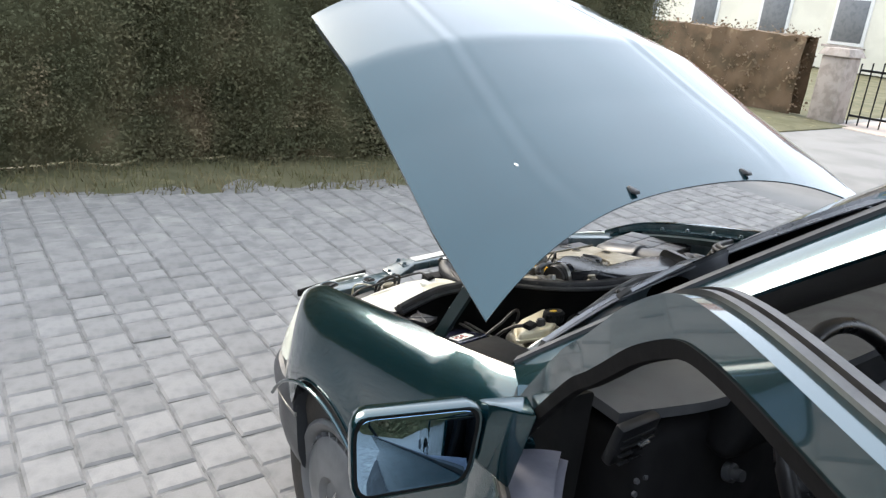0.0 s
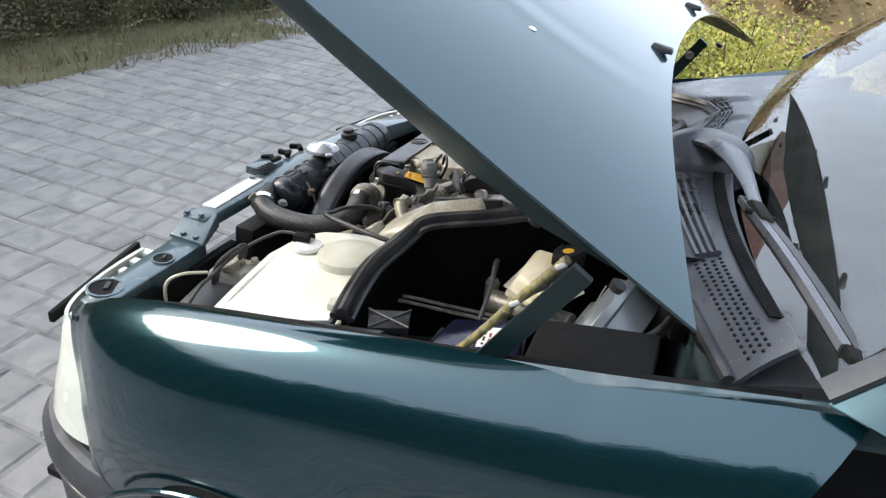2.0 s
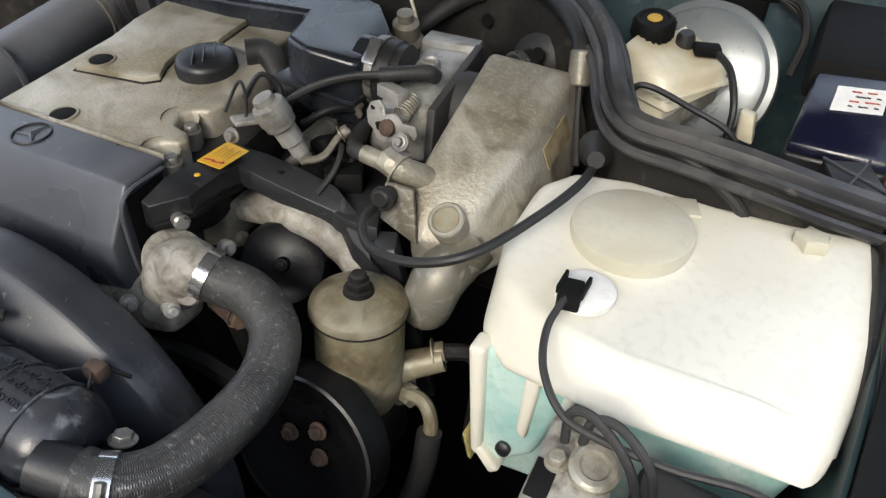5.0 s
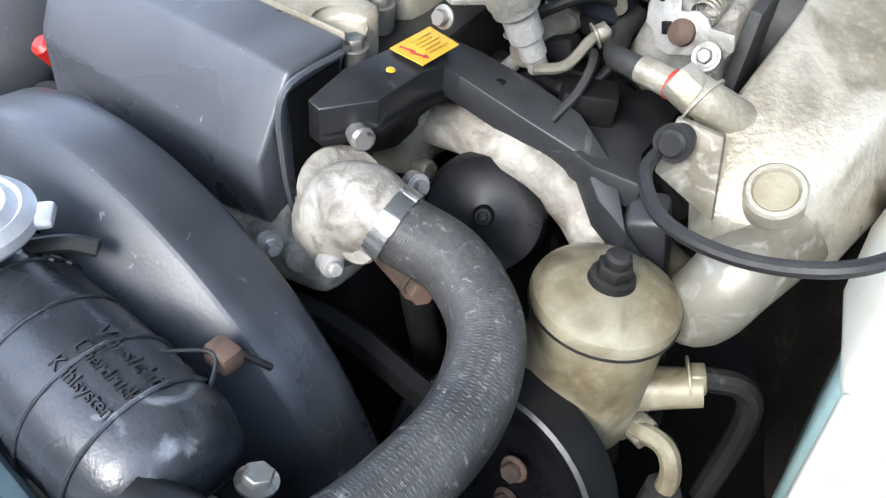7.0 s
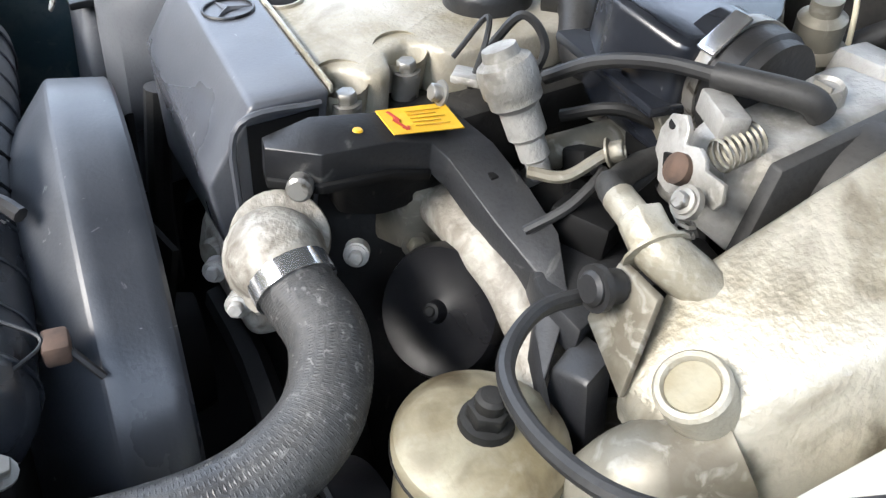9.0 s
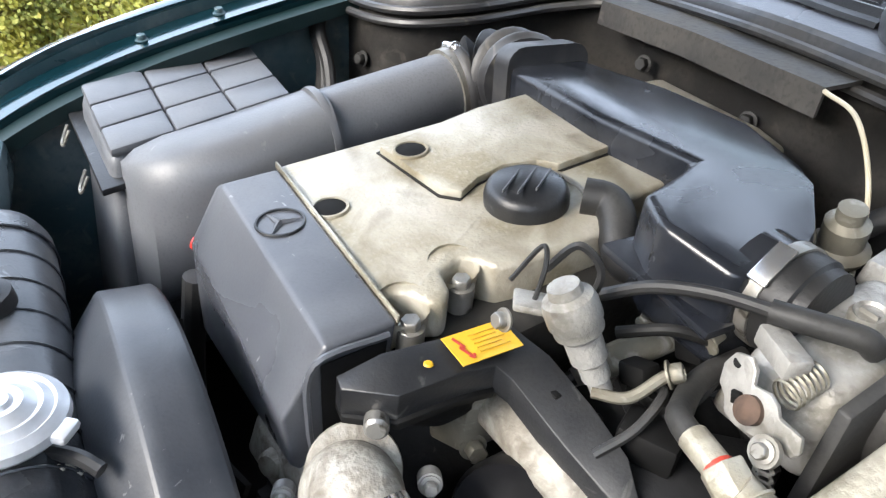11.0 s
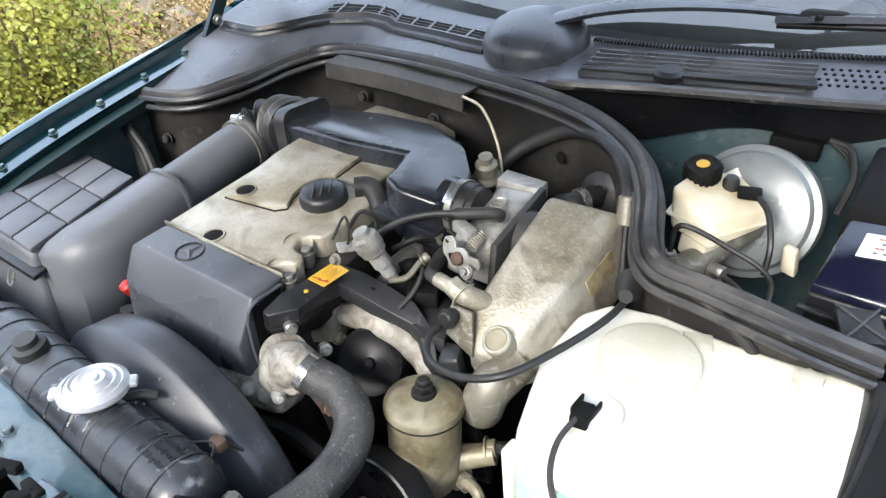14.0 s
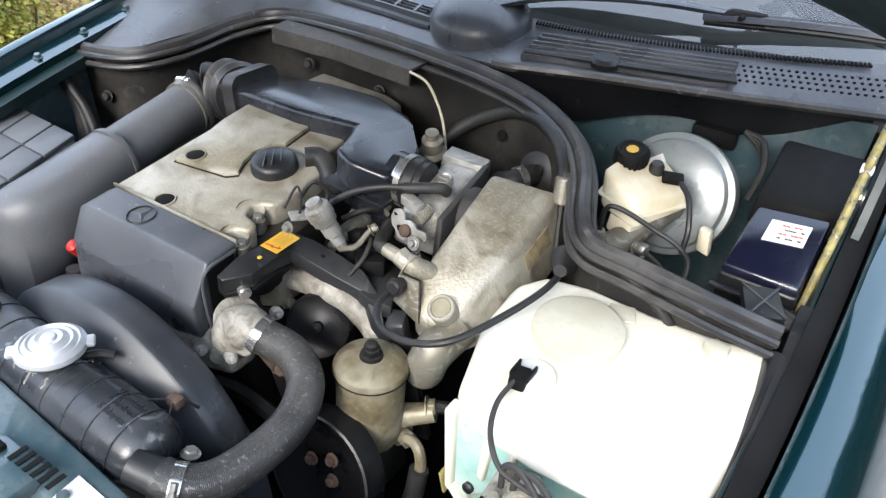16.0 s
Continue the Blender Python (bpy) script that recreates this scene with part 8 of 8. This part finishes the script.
res = part("brake_reservoir", hexa([(-0.345, -0.125, 0.84), (-0.405, -0.112, 0.828), (-0.45, -0.19, 0.842), (-0.39, -0.225, 0.855), (-0.345, -0.18, 0.85)], [(-0.335, -0.14, 0.892), (-0.395, -0.13, 0.868), (-0.455, -0.195, 0.872), (-0.40, -0.23, 0.892), (-0.345, -0.21, 0.897)], 0.008, 3), RESERVOIR, car, "amber-white brake fluid reservoir")
part("reservoir_neck", hexa([(-0.36, -0.125, 0.81), (-0.395, -0.115, 0.805), (-0.415, -0.165, 0.815), (-0.375, -0.18, 0.82)], [(-0.36, -0.135, 0.845), (-0.40, -0.125, 0.838), (-0.425, -0.175, 0.848), (-0.38, -0.19, 0.855)], 0.004), RESERVOIR, res)
part("reservoir_seam", hexa([(-0.337, -0.128, 0.858), (-0.402, -0.112, 0.844), (-0.458, -0.191, 0.852), (-0.396, -0.234, 0.868), (-0.338, -0.205, 0.868)], [(-0.337, -0.129, 0.861), (-0.402, -0.113, 0.847), (-0.458, -0.192, 0.855), (-0.396, -0.235, 0.871), (-0.338, -0.206, 0.871)], 0.001), RESERVOIR, res)
part("reservoir_cap", lathe([(0.020, -0.016), (0.0235, -0.012), (0.0245, 0.0), (0.0235, 0.008), (0.021, 0.011), (0.018, 0.011), (0.016, 0.009), (0, 0.009)], (-0.356, -0.194, 0.90), (0.0, 0.25, 1), 30), BLACK, res, "black knurled cap with yellow centre")
part("cap_disc", lathe([(0.009, 0), (0.008, 0.001), (0, 0.001)], (-0.356, -0.192, 0.910), (0.0, 0.25, 1), 18), YELLOW, res)
for i in range(20):
    a = 2 * math.pi * i / 20
    part("knurl", box(axis_frame(V(-0.356, -0.194, 0.90), (0, 0.25, 1)) @ V(0.024 * math.cos(a), 0.024 * math.sin(a), -0.002), (0.003, 0.004, 0.016), 0.001, Matrix.Rotation(a, 4, "Z")), BLACK, res)
part("sender_cap", lathe([(0.011, 0), (0.011, 0.012), (0.008, 0.018), (0, 0.019)], (-0.395, -0.198, 0.882), (0, 0.2, 1), 18), RUBBER, res)
part("reservoir_plug", box((-0.422, -0.19, 0.886), (0.03, 0.022, 0.012), 0.003, Matrix.Rotation(0.3, 4, "Z")), BLACK, res)
part("plug_cable", tube([(-0.435, -0.185, 0.886), (-0.455, -0.165, 0.875), (-0.47, -0.14, 0.845), (-0.472, -0.13, 0.81)], 0.0042, 8), RUBBER, res)
mc = part("master_cylinder", rod((-0.375, -0.09, 0.795), (-0.425, -0.23, 0.825), 0.02, 20, 0.003), GRIMY, car, "stained alloy brake master cylinder")
part("cylinder_port", joined(rod((-0.365, -0.085, 0.79), (-0.365, -0.085, 0.825), 0.011, 14), bolt((-0.365, -0.085, 0.822), (0, 0, 1), 0.009)), GRIMY, mc)
part("cylinder_port", bolt((-0.41, -0.125, 0.80), (-1, 0.3, 0), 0.01, 0.018), STEEL, mc)
part("brake_line", tube([(-0.365, -0.085, 0.83), (-0.367, -0.088, 0.862), (-0.385, -0.09, 0.868), (-0.43, -0.10, 0.85), (-0.475, -0.105, 0.83), (-0.49, -0.10, 0.80), (-0.485, -0.03, 0.75)], 0.0036, 8), RUBBER, mc)
part("brake_line", tube([(-0.42, -0.122, 0.80), (-0.46, -0.10, 0.79), (-0.478, -0.06, 0.77), (-0.47, 0.02, 0.74)], 0.0036, 8), RUBBER, mc)
for dx in (0.0, 0.016):
    part("brake_pipe", tube([(-0.408 - dx, -0.122, 0.792), (-0.417 - dx, -0.03, 0.788), (-0.424 - dx, 0.045, 0.784), (-0.43 - dx, 0.09, 0.77)], 0.0032, 8), GRIMY, mc)
part("line_tag", hexa([(-0.478, -0.195, 0.785), (-0.50, -0.185, 0.785), (-0.50, -0.205, 0.785), (-0.478, -0.21, 0.785)], [(-0.475, -0.195, 0.822), (-0.493, -0.188, 0.82), (-0.495, -0.208, 0.82), (-0.477, -0.212, 0.822)], 0.004), RESERVOIR, mc)
fb_q = [V(-0.531, -0.079, 0.847), V(-0.628, -0.075, 0.848), V(-0.633, -0.205, 0.89), V(-0.54, -0.19, 0.888)]
fb = part("fuse_box", hexa([V(p.x, p.y, 0.70) for p in fb_q], [p + V(0, 0, -0.012) for p in fb_q], 0.004), PLASTIC, car, "black fuse box with blue-black lid")
lid = part("fuse_lid", hexa([p + V(0, 0, -0.011) for p in fb_q], [p + (sum(fb_q, V(0, 0, 0)) / 4 - p) * 0.05 + V(0, 0, 0.001) for p in fb_q], 0.004, 2), NAVY, fb, "glossy blue-black lid")
fc_ = lambda a, b: fb_q[0].lerp(fb_q[1], a).lerp(fb_q[3].lerp(fb_q[2], a), b)
q = [fc_(0.28, 0.48), fc_(0.80, 0.52), fc_(0.80, 0.82), fc_(0.28, 0.80)]
fbl = part("fuse_label", hexa([p + V(0, 0, 0.0012) for p in q], [p + V(0, 0, 0.002) for p in q], 0), PAPER, lid, "white label with red print", smooth=0)
for i in range(6):
    for k in range(4):
        if (i * 5 + k * 3) % 7 < 5:
            part("print_bar", box(q[0].lerp(q[1], 0.35 + 0.1 * i).lerp(q[3].lerp(q[2], 0.35 + 0.1 * i), 0.2 + 0.2 * k) + V(0, 0, 0.0024), (0.0045, 0.003, 0.0006), 0), RED_INK if k % 2 else INK, fbl)
part("box_shelf", hexa([(-0.53, -0.20, 0.85), (-0.645, -0.205, 0.85), (-0.655, -0.36, 0.88), (-0.53, -0.36, 0.88)], [(-0.535, -0.205, 0.895), (-0.64, -0.21, 0.895), (-0.65, -0.36, 0.925), (-0.535, -0.355, 0.925)], 0.006), BLACK, car, "black plastic box behind the fuse box")
for k in range(3):
    part("box_rib", box((-0.58, -0.068 + 0.008 * k, 0.82 - 0.02 * k), (0.11, 0.01, 0.006), 0.002), PLASTIC, fb)
xc = [V(-0.585, 0.025, 0.855), V(-0.625, 0.005, 0.855), V(-0.605, -0.045, 0.86), V(-0.565, -0.03, 0.86)]
xp = part("cross_cover", hexa([p + V(0, 0, -0.012) for p in xc], xc, 0.002), PLASTIC, car, "small black cover with moulded cross")
for a, b in ((0, 2), (1, 3)):
    part("cross_rib", tube([xc[a] + V(0, 0, 0.001), xc[b] + V(0, 0, 0.001)], 0.0015, 6, 1), PLASTIC_GREY, xp)
for k in range(3):
    part("wire_loom", tube([(-0.62, -0.02 + 0.01 * k, 0.845), (-0.645, 0.0, 0.85 - 0.006 * k), (-0.648, 0.03 + 0.01 * k, 0.84), (-0.63, 0.05, 0.82), (-0.61, 0.02, 0.80)], 0.006, 8), RUBBER, car, "black cable loom")
part("loom_cover", hexa([(-0.60, 0.05, 0.80), (-0.655, 0.06, 0.80), (-0.65, 0.30, 0.73), (-0.625, 0.30, 0.73)], [(-0.625, 0.055, 0.85), (-0.655, 0.06, 0.845), (-0.65, 0.30, 0.765), (-0.628, 0.30, 0.765)], 0.006), PLASTIC, car)
part("servo_plug", hexa([(-0.40, -0.34, 0.885), (-0.465, -0.365, 0.875), (-0.465, -0.385, 0.875), (-0.40, -0.36, 0.885)], [(-0.40, -0.335, 0.915), (-0.465, -0.36, 0.905), (-0.465, -0.385, 0.905), (-0.40, -0.36, 0.915)], 0.004), BLACK, car, "black multi-pin connector")
for k in range(3):
    part("plug_cable", tube([(-0.475, -0.36, 0.915), (-0.505, -0.35, 0.91 - 0.006 * k), (-0.52, -0.32, 0.88), (-0.515, -0.29, 0.84)], 0.005, 8), RUBBER, car)
# hoses by the far inner wing
for k, (dx, r_) in enumerate(((0, 0.009), (0.02, 0.011), (0.04, 0.008))):
    part("wing_hose", tube([(0.62 + dx * 0.4, 0.045, 0.86), (0.60 + dx * 0.5, 0.06, 0.83), (0.565 + dx * 0.6, 0.06, 0.79), (0.53 + dx, 0.07, 0.74), (0.51 + dx, 0.08, 0.68)], r_, 10), RUBBER, car, "black hose along the inner wing")
part("wing_bracket", box((0.64, 0.03, 0.845), (0.05, 0.02, 0.03), 0.004), RUST, car)


SEAT = Matrix.Identity(4)

# ---- paving setts, the nearest ones each on their own ----
paving = part("paving", box((-2.4, -2.0, -0.0105), (14.2, 13.0, 0.03), 0.0), SAND, None)
tagged(paving, "yard paved with worn grey setts in straight courses", "paving", kind="structure")
SETT_W = 0.168


def sett_geometry(w, l, h=0.018, b=0.010):
    x, y = w / 2, l / 2
    v = [(-x, -y, 0), (x, -y, 0), (x, y, 0), (-x, y, 0), (-x, -y, h - b * 0.7), (x, -y, h - b * 0.7), (x, y, h - b * 0.7), (-x, y, h - b * 0.7),
         (-x + b, -y + b, h), (x - b, -y + b, h), (x - b, y - b, h), (-x + b, y - b, h)]
    f = [(0, 1, 5, 4), (1, 2, 6, 5), (2, 3, 7, 6), (3, 0, 4, 7), (4, 5, 9, 8), (5, 6, 10, 9), (6, 7, 11, 10), (7, 4, 8, 11), (8, 9, 10, 11)]
    return v, f


prng = random.Random(11)
lengths = (0.112, 0.135, 0.16, 0.185, 0.21)
sett_meshes = []
for L in lengths:
    v, f = sett_geometry(SETT_W - 0.008, L - 0.008)
    me = bpy.data.meshes.new("sett")
    me.from_pydata(v, [], f)
    me.materials.append(SETT)
    sett_meshes.append(me)
far_v, far_f = [], []
singles = 0
for col in range(-22, 34):
    x = -0.785 + SETT_W * col
    y = -3.4 + prng.uniform(0, 0.15)
    top = (verge_y(x) if x < 4.4 else 4.0) - 0.05
    while y < top:
        k = prng.randrange(5)
        L = lengths[k]
        cy = y + L / 2
        y += L
        under_bed = x > 1.72 and cy < bed_front(x) - 0.03
        if under_bed or x > 4.6:
            continue
        z, rx, ry, rz = -0.006 + prng.uniform(-0.004, 0.003), prng.gauss(0, 0.012), prng.gauss(0, 0.012), prng.gauss(0, 0.012)
        if -1.75 < x < -0.2 and 0.45 < cy < 2.9 and singles < 290:
            ob = new("sett", sett_meshes[k])
            ob.matrix_world = Matrix.LocRotScale((x, cy, z), Euler((rx, ry, rz)), None)
            ob.parent = paving
            singles += 1
        elif not (-0.7 < x < 0.7 and cy < 0.5):
            v, f = sett_geometry(SETT_W - 0.008, L - 0.008)
            m = Matrix.LocRotScale((x, cy, z), Euler((rx, ry, rz)), None)
            i = len(far_v)
            far_v += [tuple(m @ Vector(p)) for p in v]
            far_f += [tuple(i + q for q in g) for g in f]
tagged(raw("setts", far_v, far_f, SETT, paving), kind="stuff")
